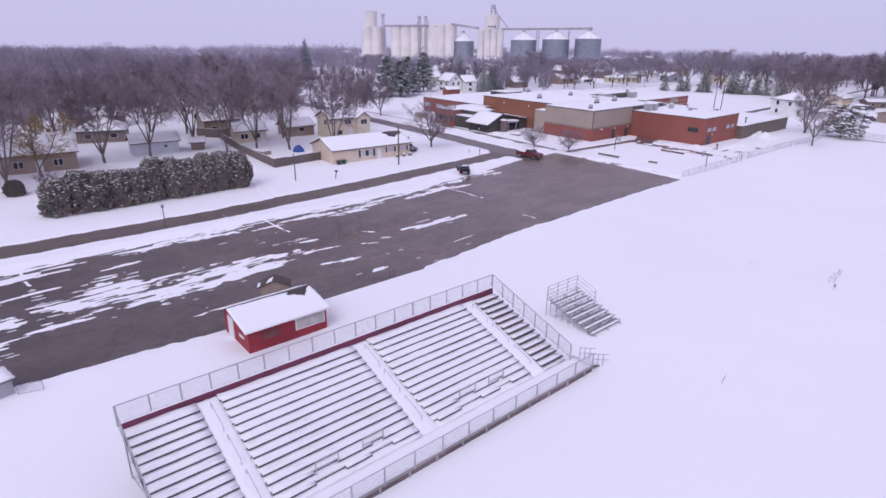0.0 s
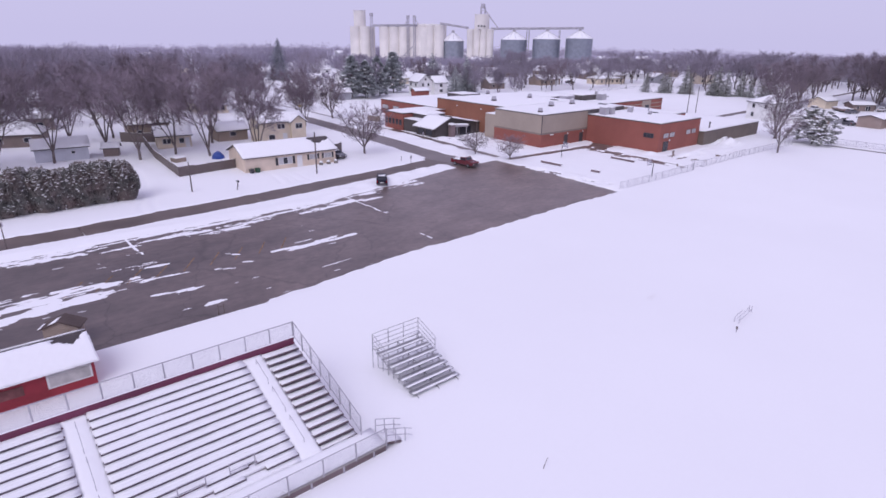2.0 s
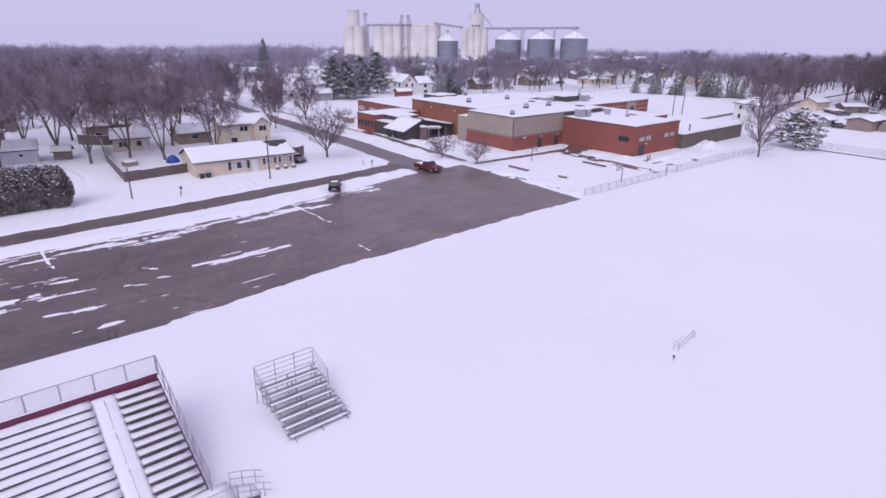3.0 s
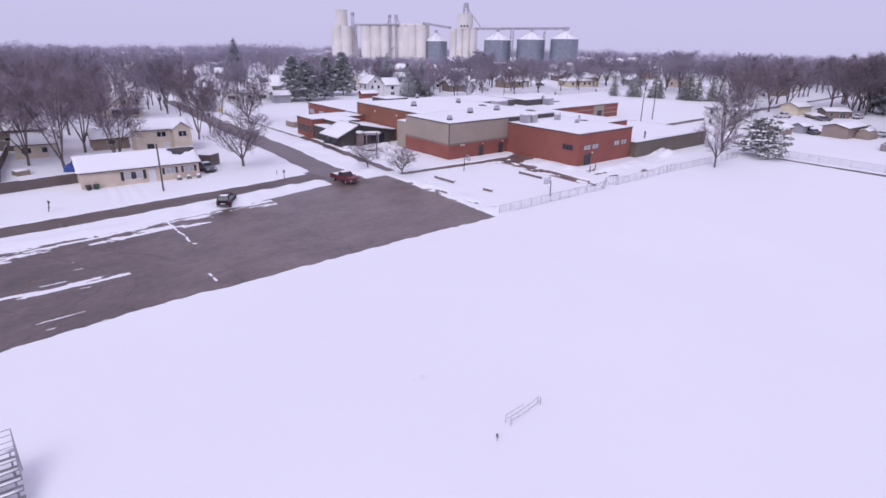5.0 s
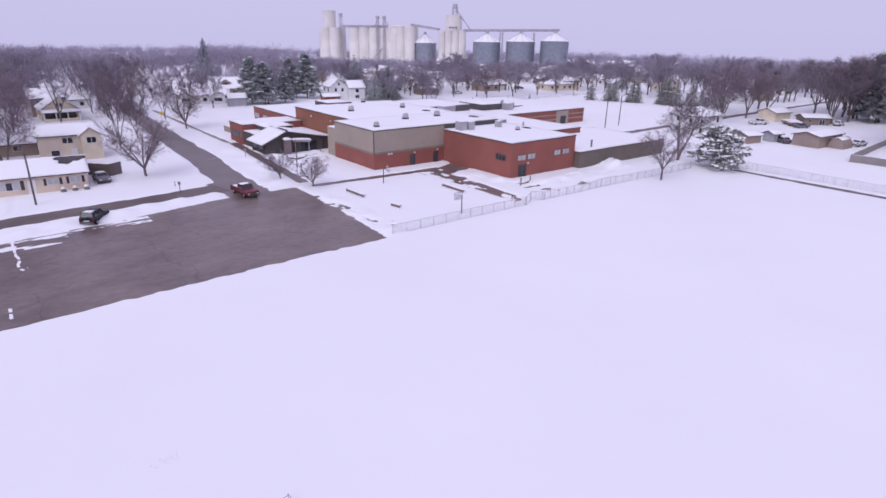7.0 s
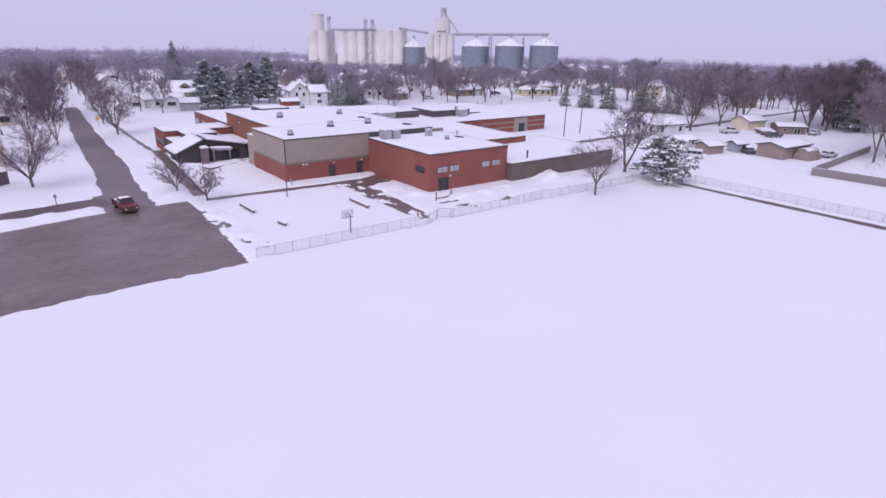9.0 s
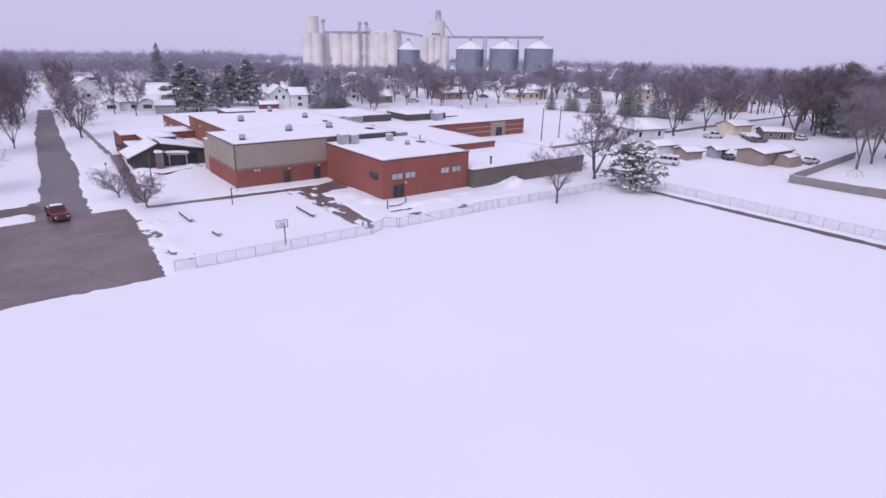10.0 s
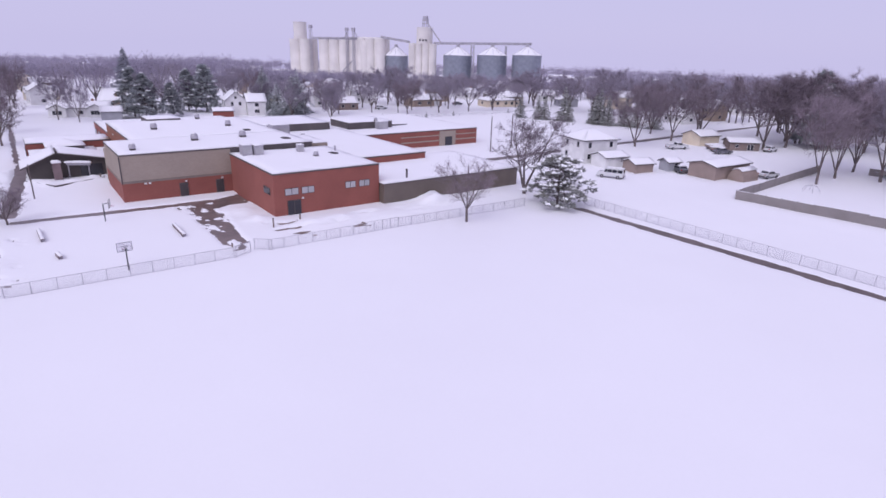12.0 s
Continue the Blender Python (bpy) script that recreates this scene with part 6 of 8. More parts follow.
# houses beyond the school
house("yellow_house", -178.5, 283.0, 62, 11.0, 8.0, 4.0, 2.0, YELLOW, "yellow house with white trim and snowy roof", [(-3.5, 1.2, 1.3, 2.8), (-0.8, 1.2, 1.3, 2.8), (3, 1.2, 1.3, 2.8)], hip=True)
house("brown_bungalow", -191.5, 246.0, 88, 14.0, 8.0, 2.7, 1.9, TANS, "brown bungalow with snowy roof and garage", [(-4, 1.6, 0.9, 2.0), (0.5, 1.4, 0.9, 2.0)], [(-1, 4.5, 2.6, 2.1)])
house("white_house", -203.5, 206.0, 80, 9.0, 8.0, 5.0, 2.2, WHITES, "white two-storey house with snowy hipped roof", [(-2.4, 1.2, 3.3, 4.5), (2.2, 1.2, 3.3, 4.5), (-2.4, 1.4, 0.9, 2.2), (2.2, 1.4, 0.9, 2.2)], hip=True)
house("brown_cottage", -190.0, 209.0, 78, 8.0, 7.0, 2.6, 1.9, BROWNS, "dark brown cottage with snowy roof", [(-2, 1.2, 0.9, 2.0), (2, 1.2, 0.9, 2.0)])
house("farmhouse", -188.0, 166.0, -8, 8.0, 6.5, 5.0, 2.6, WHITES, "white two-storey farmhouse with steep snowy gables", [(-2, 1.1, 3.1, 4.4), (2, 1.1, 3.1, 4.4), (-2, 1.1, 0.8, 2.2)], side_wins=[(-1.2, 3.2, 4.5, 0.9), (1.3, 3.2, 4.5, 0.9), (0, 5.4, 6.3, 0.8)])
house("farmhouse_wing", -184.5, 172.0, 82, 6.0, 5.5, 4.6, 2.2, WHITES, "white gabled farmhouse wing with porch", [(0, 1.3, 2.9, 4.1), (0, 1.6, 0.8, 2.0)], side_wins=[(0, 2.9, 4.1, 1.2)])
house("red_shed", -180.5, 160.0, 80, 6.0, 3.5, 2.2, 0.8, BRICK, "low red shed with snowy roof behind the school", category="shed")
lw = house("long_house", -201.0, 122.6, 74, 16.5, 8.0, 2.7, 1.5, WHITES, "long low white house with snowy roof and bay windows", [(-5.6, 2.4, 0.7, 2.0), (0.4, 1.4, 0.8, 2.0), (4.6, 2.4, 0.7, 2.0)], [(-1, -1.9, 1.0, 2.1)], chimney=True)
for u in (-5.6, 4.6):
    gp = lambda y: [(u - 2.3, y, -0.5), (u + 2.3, y, -0.5), (u + 2.3, y, 2.6), (u, y, 3.75), (u - 2.3, y, 2.6)]
    cg = part("cross_gable", Geo().prism(gp(-5.2), gp(-1.0)), WHITES, lw)
    for sd in (-1, 1):
        q = [(u + sd * 2.7, -5.5, 2.4), (u + sd * 2.7, -0.6, 2.4), (u, -0.6, 3.8), (u, -5.5, 3.8)]
        sl = part("roof_slope", Geo().prism(q, [(a, b, c + 0.12) for a, b, c in q]), SHINGLE, cg)
        part("roof_snow", Geo().snow(*[(a, b, c + 0.12) for a, b, c in q], 0.2, 4, 4, 6 + sd, 0.04, 0.7), SNOW, sl, "", True)
    fw = part("window", Geo().box(u - 1.3, u + 1.3, -5.26, -5.204, 0.7, 2.1), WHITEP, cg, "white-framed bay window")
    for k in range(3):
        part("pane", Geo().box(u - 1.22 + k * 0.83, u - 0.46 + k * 0.83, -5.28, -5.264, 0.8, 2.0), GLASS, fw)
dh = house("dormer_house", -221.0, 137.5, 68, 12.0, 9.0, 3.0, 3.6, TANS, "tan house with a dormer in its broad snowy roof", [(-3, 1.5, 0.9, 2.2), (3, 1.5, 0.9, 2.2)], side_wins=[(0, 3.6, 4.8, 1.2)])
gp = lambda y: [(-1.6, y, 2.9), (1.6, y, 2.9), (1.6, y, 5.0), (0, y, 6.0), (-1.6, y, 5.0)]
dg = part("dormer", Geo().prism(gp(-3.4), gp(-0.2)), TANS, dh)
for sd in (-1, 1):
    q = [(sd * 2.0, -3.8, 4.8), (sd * 2.0, -0.2, 4.8), (0, -0.2, 6.05), (0, -3.8, 6.05)]
    sl = part("roof_slope", Geo().prism(q, [(a, b, c + 0.12) for a, b, c in q]), SHINGLE, dg)
    part("roof_snow", Geo().snow(*[(a, b, c + 0.12) for a, b, c in q], 0.2, 4, 4, 8 + sd, 0.04, 0.7), SNOW, sl, "", True)
part("window", Geo().box(-0.9, 0.9, -3.44, -3.404, 3.6, 4.9), GLASS, dg, "dark dormer window")
BROWNG = siding_mat("grey_brown_siding", (0.33, 0.255, 0.222), 0.2, True)
# yard buildings beyond the field path
house("white_farmhouse", -70.4, 208.6, 78, 9.0, 8.2, 5.1, 1.7, WHITES, "tall white two-storey house with snowy hipped roof", [(-3, 0.9, 3.3, 4.6), (2.8, 0.9, 3.3, 4.6), (-3, 0.9, 0.9, 2.2)], hip=True, side_wins=[(-2, 3.3, 4.6, 0.9), (2, 3.3, 4.6, 0.9), (2, 0.8, 2.1, 0.9)], over=0.5)
house("lean_to_shed", -63.0, 206.8, 80, 6.0, 4.6, 2.2, 0.8, WHITES, "low white shed with snowy roof beside the house", [(1.5, 0.8, 1.2, 1.9)], category="shed")
ts = house("tool_shed", -56.2, 207.6, 75, 4.6, 4.0, 1.8, 0.7, BROWNG, "low brown shed with red trim and snowy roof", category="shed")
part("end_panel", Geo().box(2.305, 2.34, -1.9, 1.9, -0.3, 1.5), PLY, ts, "whitewashed end panel")
part("trim", Geo().box(2.345, 2.38, -2.1, 2.1, 1.5, 1.68), REDP, ts, "red trim board")
house("carport", -53.4, 214.6, 75, 3.0, 2.8, 1.9, 0.6, GREYS, "small white gabled hut", [(0.5, 0.9, 0.3, 1.7)], category="shed")
house("garage", -44.9, 219.0, 86, 11.6, 6.0, 2.6, 0.75, BROWNG, "long brown garage with snowy roof", category="garage")
house("tan_garage", -71.5, 257.0, 80, 7.5, 6.0, 2.6, 1.2, YELLOW, "cream garage with snowy roof", category="garage")
house("yard_shack", -60.6, 258.0, 50, 7.6, 4.6, 2.1, 0.8, BROWNS, "low dark brown shack with snowy roof among trees", [(-2, 0.9, 0.8, 1.6), (1.5, 1.6, 0.1, 1.7)], category="shed")
for x, y, s in ((-64.5, 252.0, 1.0), (-62.0, 249.0, 0.8)):
    t = thing("covered_trailer", x, y, gz(x, y), 60, "low trailer buried under snow", "trailer", "trailers in the yard")
    part("bed", Geo().box(-2.2 * s, 2.2 * s, -1, 1, 0.5, 1.1), BROWNS, t)
    part("snow_cap", Geo().snow((-2.2 * s, -1, 1.1), (2.2 * s, -1, 1.1), (2.2 * s, 1, 1.1), (-2.2 * s, 1, 1.1), 0.35, 6, 4, 3), SNOW, t, "", True)
    for a in (-1.2, 1.2):
        part("tyre", Geo().limb((a * s, -1.05, 0.3), (a * s, 1.05, 0.3), 0.32, 0.32, 10), RUBBER, t)
# quonset shed
q = thing("quonset_shed", -39.9, 219.3, 0, 86, "small rounded brown shed with snow on its arch", "shed")
arch = lambda xx, r: [(xx, r * math.cos(a * math.pi / 10) * 1.15, max(-0.3, r * 1.5 * math.sin(a * math.pi / 10)) if 0 < a < 10 else -0.3) for a in range(11)]
part("shell", Geo().prism(arch(-2.6, 1.5), arch(2.6, 1.5)), BROWNG, q)
ar = Geo()
A0, A1 = arch(-2.5, 1.62), arch(2.65, 1.62)
for i in range(3, 7):
    ar.prism([A0[i], A1[i], A1[i + 1], A0[i + 1]], [(a, b, c + 0.12) for a, b, c in (A0[i], A1[i], A1[i + 1], A0[i + 1])])
part("snow_cap", ar, SNOW, q, "", True)


kerb = thing("garden_kerb", 0, 0, 0, 0, "low dark kerb round the entrance bed in snow", "kerb")
for (ax, ay), (bx, by) in zip(((-101.6, 104.2), (-95.6, 107.9), (-99.2, 115.2)), ((-95.6, 107.9), (-99.2, 115.2), (-100.4, 115.3))):
    d = Vector((bx - ax, by - ay, 0))
    m = Matrix.LocRotScale((ax, ay, 0), Euler((0, 0, math.atan2(d.y, d.x))), None)
    st = part("stone", Geo().box(0, d.length, -0.14, 0.14, -0.2, 0.28, m), DARKB, kerb)
    part("snow_cap", Geo().box(0.05, d.length - 0.05, -0.12, 0.10, 0.28, 0.36, m), SNOW, st)
board_fence("wooden_fence", [(-35.4, 243.0), (-32.0, 201.6), (-10.6, 203.6), (45, 206)], 1.55, "weathered grey board fence round a snowy yard")
board_fence("wooden_fence", [(-99.6, 55.3), (-98.5, 45.2), (-116.8, 46.2), (-133.9, 48.5)], 1.6, "dark weathered board fence behind the ranch house", DARKF)
board_fence("wooden_fence", [(-139.5, 45.2), (-135.6, 48.8), (-134.4, 52.4)], 2.1, "dark brown board screen before the tan house", DARKF)
board_fence("wooden_fence", [(-28, 249), (10, 252), (45, 250)], 1.5, "dark board fence at the back of the yard")
house("garden_shed", -187.0, 129.0, 80, 5.5, 4.0, 2.6, 1.2, GREYS, "blue-grey shed with a snowy roof", category="shed")
ub = thing("utility_cabinet", -135.2, 108.6, 0, 2, "low tan cabinet by the school corner", "cabinet")
part("body", Geo().box(-2.2, 2.2, -0.6, 0.6, -0.2, 1.4), TANS, ub)
part("snow_cap", Geo().snow((-2.25, -0.65, 1.4), (2.25, -0.65, 1.4), (2.25, 0.65, 1.4), (-2.25, 0.65, 1.4), 0.14, 6, 3, 4), SNOW, ub, "", True)
tp = thing("tarp_heap", -109.7, 55.8, 0, 0, "blue tarpaulin over a yard heap", "tarpaulin")
part("sheet", Geo().limb((0, 0, -0.1), (0, 0, 0.7), 1.3, 1.0, 9).limb((0, 0, 0.7), (0.2, 0, 1.3), 1.0, 0.3, 9), BLUET, tp)
hs = thing("spa_cover", -111.1, 48.8, 0, 15, "low boxed tub with a snow cap", "tub")
part("side", Geo().box(-1, 1, -1, 1, -0.1, 0.8), TANS, hs)
part("snow_cap", Geo().snow((-1.05, -1.05, 0.8), (1.05, -1.05, 0.8), (1.05, 1.05, 0.8), (-1.05, 1.05, 0.8), 0.2, 4, 4, 2), SNOW, hs, "", True)
dm = thing("climbing_dome", -33.5 + 6, 220, 0, 0, "thin pipe climbing dome in snow", "climbing frame")
g = Geo()
for i in range(6):
    a = i * 1.0472
    pts = [Vector((1.6 * math.cos(b) * math.cos(a), 1.6 * math.cos(b) * math.sin(a), 1.3 * math.sin(b))) for b in (0, 0.5, 1.0, 1.57)]
    for p, r_ in zip(pts, pts[1:]):
        g.limb(p, r_, 0.035, 0.035, 5)
part("pipes", g, GALV, dm)

# streets of houses farther off
WEST_HOUSES = [(-205, 85, 5, 0), (-222, 84, 5, 1), (-240, 86, 5, 2), (-258, 82, 5, 3), (-190, 78, 5, 4), (-276, 88, 5, 0), (-296, 84, 5, 2), (-245, 114, 5, 0), (-266, 116, 5, 1), (-290, 118, 5, 4), (-186, 52, 85, 0), (-190, 34, 85, 3),
    (-192, 14, 85, 2), (-188, -6, 85, 1), (-150, 4, 85, 0), (-152, -14, 85, 4), (-128, -10, 85, 3), (-130, -30, 85, 0), (-215, 50, 85, 4), (-220, 28, 85, 0), (-222, 6, 85, 1), (-250, 44, 85, 2), (-255, 18, 85, 0), (-285, 40, 85, 3)]
MIDDLE_HOUSES = [(-212, 228, 80, 0), (-232, 190, 80, 1), (-236, 214, 80, 2), (-240, 240, 80, 0), (-210, 268, 80, 3), (-215, 290, 80, 0), (-240, 268, 80, 4), (-262, 170, 80, 0), (-270, 200, 80, 3), (-272, 232, 80, 1), (-268, 262, 80, 2), (-170, 308, 62, 2),
    (-190, 320, 62, 0), (-150, 322, 62, 1), (-128, 336, 62, 0), (-205, 300, 62, 4), (-105, 300, 80, 0), (-108, 322, 80, 3), (-56, 312, 80, 0), (-60, 336, 80, 2), (-28, 300, 80, 3), (-4, 290, 80, 1), (20, 280, 80, 4), (-110, 352, 70, 0)]
NORTH_HOUSES = [(-40, 350, 70, 1), (-80, 372, 70, 0), (-230, 330, 60, 0), (-262, 305, 60, 1), (-300, 280, 60, 0), (-300, 150, 70, 2), (-310, 190, 70, 0), (-325, 110, 20, 1), (-330, 70, 20, 0), (-150, 372, 60, 0), (-190, 360, 60, 3)]
ALL_HOUSES = WEST_HOUSES + MIDDLE_HOUSES + NORTH_HOUSES
PAINTS = [WHITES, YELLOW, GREYS, TANS, BROWNS]
for hx, hy, hr, hc in ALL_HOUSES:
    two = rnd.random() < 0.4
    house("house", hx + rnd.uniform(-2, 2), hy + rnd.uniform(-2, 2), hr + rnd.choice((0, 90)), rnd.uniform(8.5, 12), rnd.uniform(7, 8.5), 5.0 if two else 2.8, rnd.uniform(1.8, 2.8), PAINTS[hc],
          ("white", "cream", "grey", "tan", "dark brown")[hc] + (" two-storey" if two else " one-storey") + " town house with a snowy gable roof", [(-2.4, 1.2, 0.9, 2.1), (2.4, 1.2, 0.9, 2.1)] + ([(-2.4, 1.1, 3.3, 4.4), (2.4, 1.1, 3.3, 4.4)] if two else []), chimney=rnd.random() < 0.3, group="houses of the town", side_wins=[(0, 0.9, 2.1, 1.3)], far=True)

house("house", -178.5, 277.5, 78, 16.5, 8.5, 2.7, 1.7, YELLOW, "long cream one-storey house with a wide snowy roof", [(-6, 1.2, 0.9, 2.1), (-3, 1.2, 0.9, 2.1), (1, 1.2, 0.9, 2.1), (4, 1.2, 0.9, 2.1), (6.4, 0.9, 0.9, 2.1)], hip=True, group="houses of the town", side_wins=[(0, 0.9, 2.1, 1.3)], far=True)

# ---- grain elevator ----
EU = Vector((0.8195, 0.5731, 0))
EANG = math.degrees(math.atan2(0.5731, 0.8195))
EZ = gz(-380, 345)


def elev(s, off=0.0):
    """A place along the elevator's line, off metres behind it."""
    p = Vector((-450, 298, 0)) + EU * (s - 0.43 * off) + Vector((-0.5731, 0.8195, 0)) * off
    return p.x, p.y


def tank(parent, name, lx, ly, r, z0, z1, m_, n=20):
    return part(name, Geo().limb((lx, ly, z0), (lx, ly, z1), r, r, n), m_, parent)


ex, ey = elev(4.8, 8)
el = thing("grain_elevator", ex, ey, EZ, EANG, "pale concrete grain elevator with round silos", "grain elevator")
B0 = 27.5 - EZ
for lx in (-4.5, 4.5):
    tank(el, "silo", lx, 0, 5.0, 0, B0, SILO)
    tank(el, "silo", lx, 9, 5.0, 0, B0, SILO)
hd = tank(el, "head_house", -1.2, 2, 5.2, B0, B0 + 12.2, SILO, 24)
part("parapet", Geo().limb((-1.2, 2, B0 + 12.2), (-1.2, 2, B0 + 12.8), 5.4, 5.4, 24), SILO, hd)
lg = Geo()
for a, b in ((-0.8, -0.8), (0.8, -0.8), (0.8, 0.8), (-0.8, 0.8)):
    lg.limb((12 + a, -4 + b, 0), (12 + a, -4 + b, B0 + 8), 0.2, 0.2, 5)
lg.box(10.8, 13.2, -5.2, -2.8, B0 + 8, B0 + 10.5)
part("bucket_leg", lg, GALV, el, "grey steel leg tower")
for s0, count, r_ in ((27.3, 5, 4.95), (59.6, 3, 4.3)):
    bx, by = elev(s0, 6)
    grp = thing("silo_row", bx, by, EZ, EANG, "row of tall pale concrete grain silos", "grain silo", "silo rows of the elevator")
    for i in range(count):
        tank(grp, "silo", i * r_ * 1.8, 0, r_, 0, B0 + (0 if s0 < 40 else 1.6), SILO)
        tank(grp, "silo", i * r_ * 1.8, 8.0, r_, 0, B0 + (0 if s0 < 40 else 1.6), SILO)
    top = B0 + (0 if s0 < 40 else 1.6)
    part("gallery", Geo().box(-r_, (count - 1) * r_ * 1.8 + r_, 2.5, 6.0, top, top + 0.9), SILO, grp)
    part("snow_cap", Geo().box(-r_, (count - 1) * r_ * 1.8 + r_, -2.0, 2.4, top + 0.003, top + 0.3), SNOW, grp)
    if s0 < 40:
        for lx in (22.6, 28.2):
            lg = Geo()
            for a, b in ((-0.7, -0.7), (0.7, -0.7), (0.7, 0.7), (-0.7, 0.7)):
                lg.limb((lx + a, -5.6 + b, 0), (lx + a, -5.6 + b, B0 + 6.5), 0.2, 0.2, 5)
            lg.box(lx - 1.1, lx + 1.1, -6.7, -4.5, B0 + 6.5, B0 + 8.8)
            lg.limb((lx, -5.6, B0 + 7), (lx + 3.5 * (1 if lx > 25 else -1), -3, B0 + 0.8), 0.3, 0.3, 5)
            part("bucket_leg", lg, GALV, grp, "grey steel leg tower")
        part("load_spout", Geo().limb((26.5, -5.4, 12 - EZ), (18, -6, 4 - EZ), 0.35, 0.35, 6), GALV, grp)


def steel_bin(s, r, top, apex, off, label):
    bx, by = elev(s, off)
    t = thing("steel_bin", bx, by, EZ, EANG, label, "grain bin", "steel bins of the elevator")
    h, a = top - EZ, apex - EZ
    part("shell", Geo().limb((0, 0, 0), (0, 0, h), r, r, 28), STEELBIN, t, "grey corrugated steel shell")
    rf_ = part("cone_roof", Geo().limb((0, 0, h), (0, 0, a - 1.2), r + 0.15, 1.2, 28), SNOW, t, "snowy conical roof")
    for k in range(10):
        an = k * 0.628
        part("roof_rib", Geo().limb((r * math.cos(an), r * math.sin(an), h + 0.1), (1.2 * math.cos(an), 1.2 * math.sin(an), a - 1.1), 0.12, 0.12, 4), GALV, rf_)
    part("cap", Geo().limb((0, 0, a - 1.2), (0, 0, a + 0.6), 1.3, 1.1, 10), GALV, t)
    return t


steel_bin(88.8, 9.2, 16.9, 24.6, 14, "dark corrugated steel bin with snowy cone roof")
steel_bin(138.3, 10.6, 18.7, 25.8, 6, "grey corrugated steel bin with snowy cone roof")
steel_bin(164.6, 10.9, 19.5, 26.4, 6, "grey corrugated steel bin with snowy cone roof")
steel_bin(190.2, 10.5, 20.3, 27.1, 6, "grey corrugated steel bin with snowy cone roof")
bx, by = elev(110.2, 5)
ht = thing("head_tower", bx, by, EZ, EANG, "pale concrete elevator tower with steel mast", "grain elevator")
for lx in (-8.2, -2.7, 2.7, 8.2):
    tank(ht, "silo", lx, 0, 2.9, 0, 26.4 - EZ, SILO, 14)
part("core", Geo().box(-8.2, 8.2, 0.5, 8, 0, 26.2 - EZ), SILO, ht)
hs_ = part("head_house", Geo().limb((0.4, 3, 26.2 - EZ), (0.4, 3, 37.7 - EZ), 6.1, 6.1, 20), SILO, ht)
for k in range(3):
    part("window", Geo().box(-1.5 + k * 2.4, -0.3 + k * 2.4, -3.25, -3.0, 28.0 - EZ, 29.2 - EZ), GLASS, hs_)
lg = Geo()
for a, b in ((-1.6, -1.6), (1.6, -1.6), (1.6, 1.6), (-1.6, 1.6)):
    lg.limb((1 + a, 3 + b, 37.7 - EZ), (1 + a, 3 + b, 43.5 - EZ), 0.25, 0.25, 5)
lg.box(-0.5, 2.5, 1.5, 4.5, 42.2 - EZ, 45.6 - EZ)
lg.box(-1.0, 3.0, 1.0, 5.0, 40.2 - EZ, 40.5 - EZ)
part("mast", lg, GALV, ht, "grey steel leg head")
part("spout", Geo().limb((2, 2, 42 - EZ), (14.5, 1, 27 - EZ), 0.45, 0.45, 6), GALV, ht)


def bridge(s0, s1, z0, z1, off, label):
    ax_, ay_ = elev(s0, off)
    bx_, by_ = elev(s1, off)
    t = thing("conveyor_bridge", ax_, ay_, 0, 0, label, "conveyor", "conveyors of the elevator")
    a, b = Vector((0, 0, z0)), Vector((bx_ - ax_, by_ - ay_, z1))
    g = Geo()
    for dz in (0, 1.4):
        g.limb(a + Vector((0, 0, dz)), b + Vector((0, 0, dz)), 0.22, 0.22, 5)
    n = max(3, int((b - a).length / 3))
    for i in range(n):
        p, q_ = a.lerp(b, i / n), a.lerp(b, (i + 1) / n)
        g.limb(p, q_ + Vector((0, 0, 1.4)), 0.12, 0.12, 4)
    part("truss", g, GALV, t, "steel truss")
    part("belt_cover", Geo().limb(a + Vector((0, 0, 0.7)), b + Vector((0, 0, 0.7)), 0.45, 0.45, 6), GALV, t)
    return t


bridge(76, 100, 29.6, 26.4, 4, "sloping steel conveyor between the silos")
bridge(16, 56, 27.6, 28.0, 2, "steel conveyor along the silo tops")
bridge(119, 193, 26.0, 27.2, 6, "long steel conveyor bridge over the bins")
for s_, r_ in ((149.5, 1.0), (174.5, 0.45)):
    bx_, by_ = elev(s_, 6)
    t = thing("bridge_tower", bx_, by_, EZ, EANG, "steel support tower of the conveyor", "tower", "towers of the conveyor")
    g = Geo()
    for a, b in ((-r_, -r_), (r_, -r_), (r_, r_), (-r_, r_)):
        g.limb((a, b, 0), (a, b, 26 - EZ), 0.22, 0.22, 5)
    for k in range(8):
        z0, z1 = (26 - EZ) * k / 8, (26 - EZ) * (k + 1) / 8
        g.limb((-r_, -r_, z0), (r_, -r_, z1), 0.12, 0.12, 4).limb((r_, r_, z0), (-r_, r_, z1), 0.12, 0.12, 4)
    part("lattice", g, GALV, t)


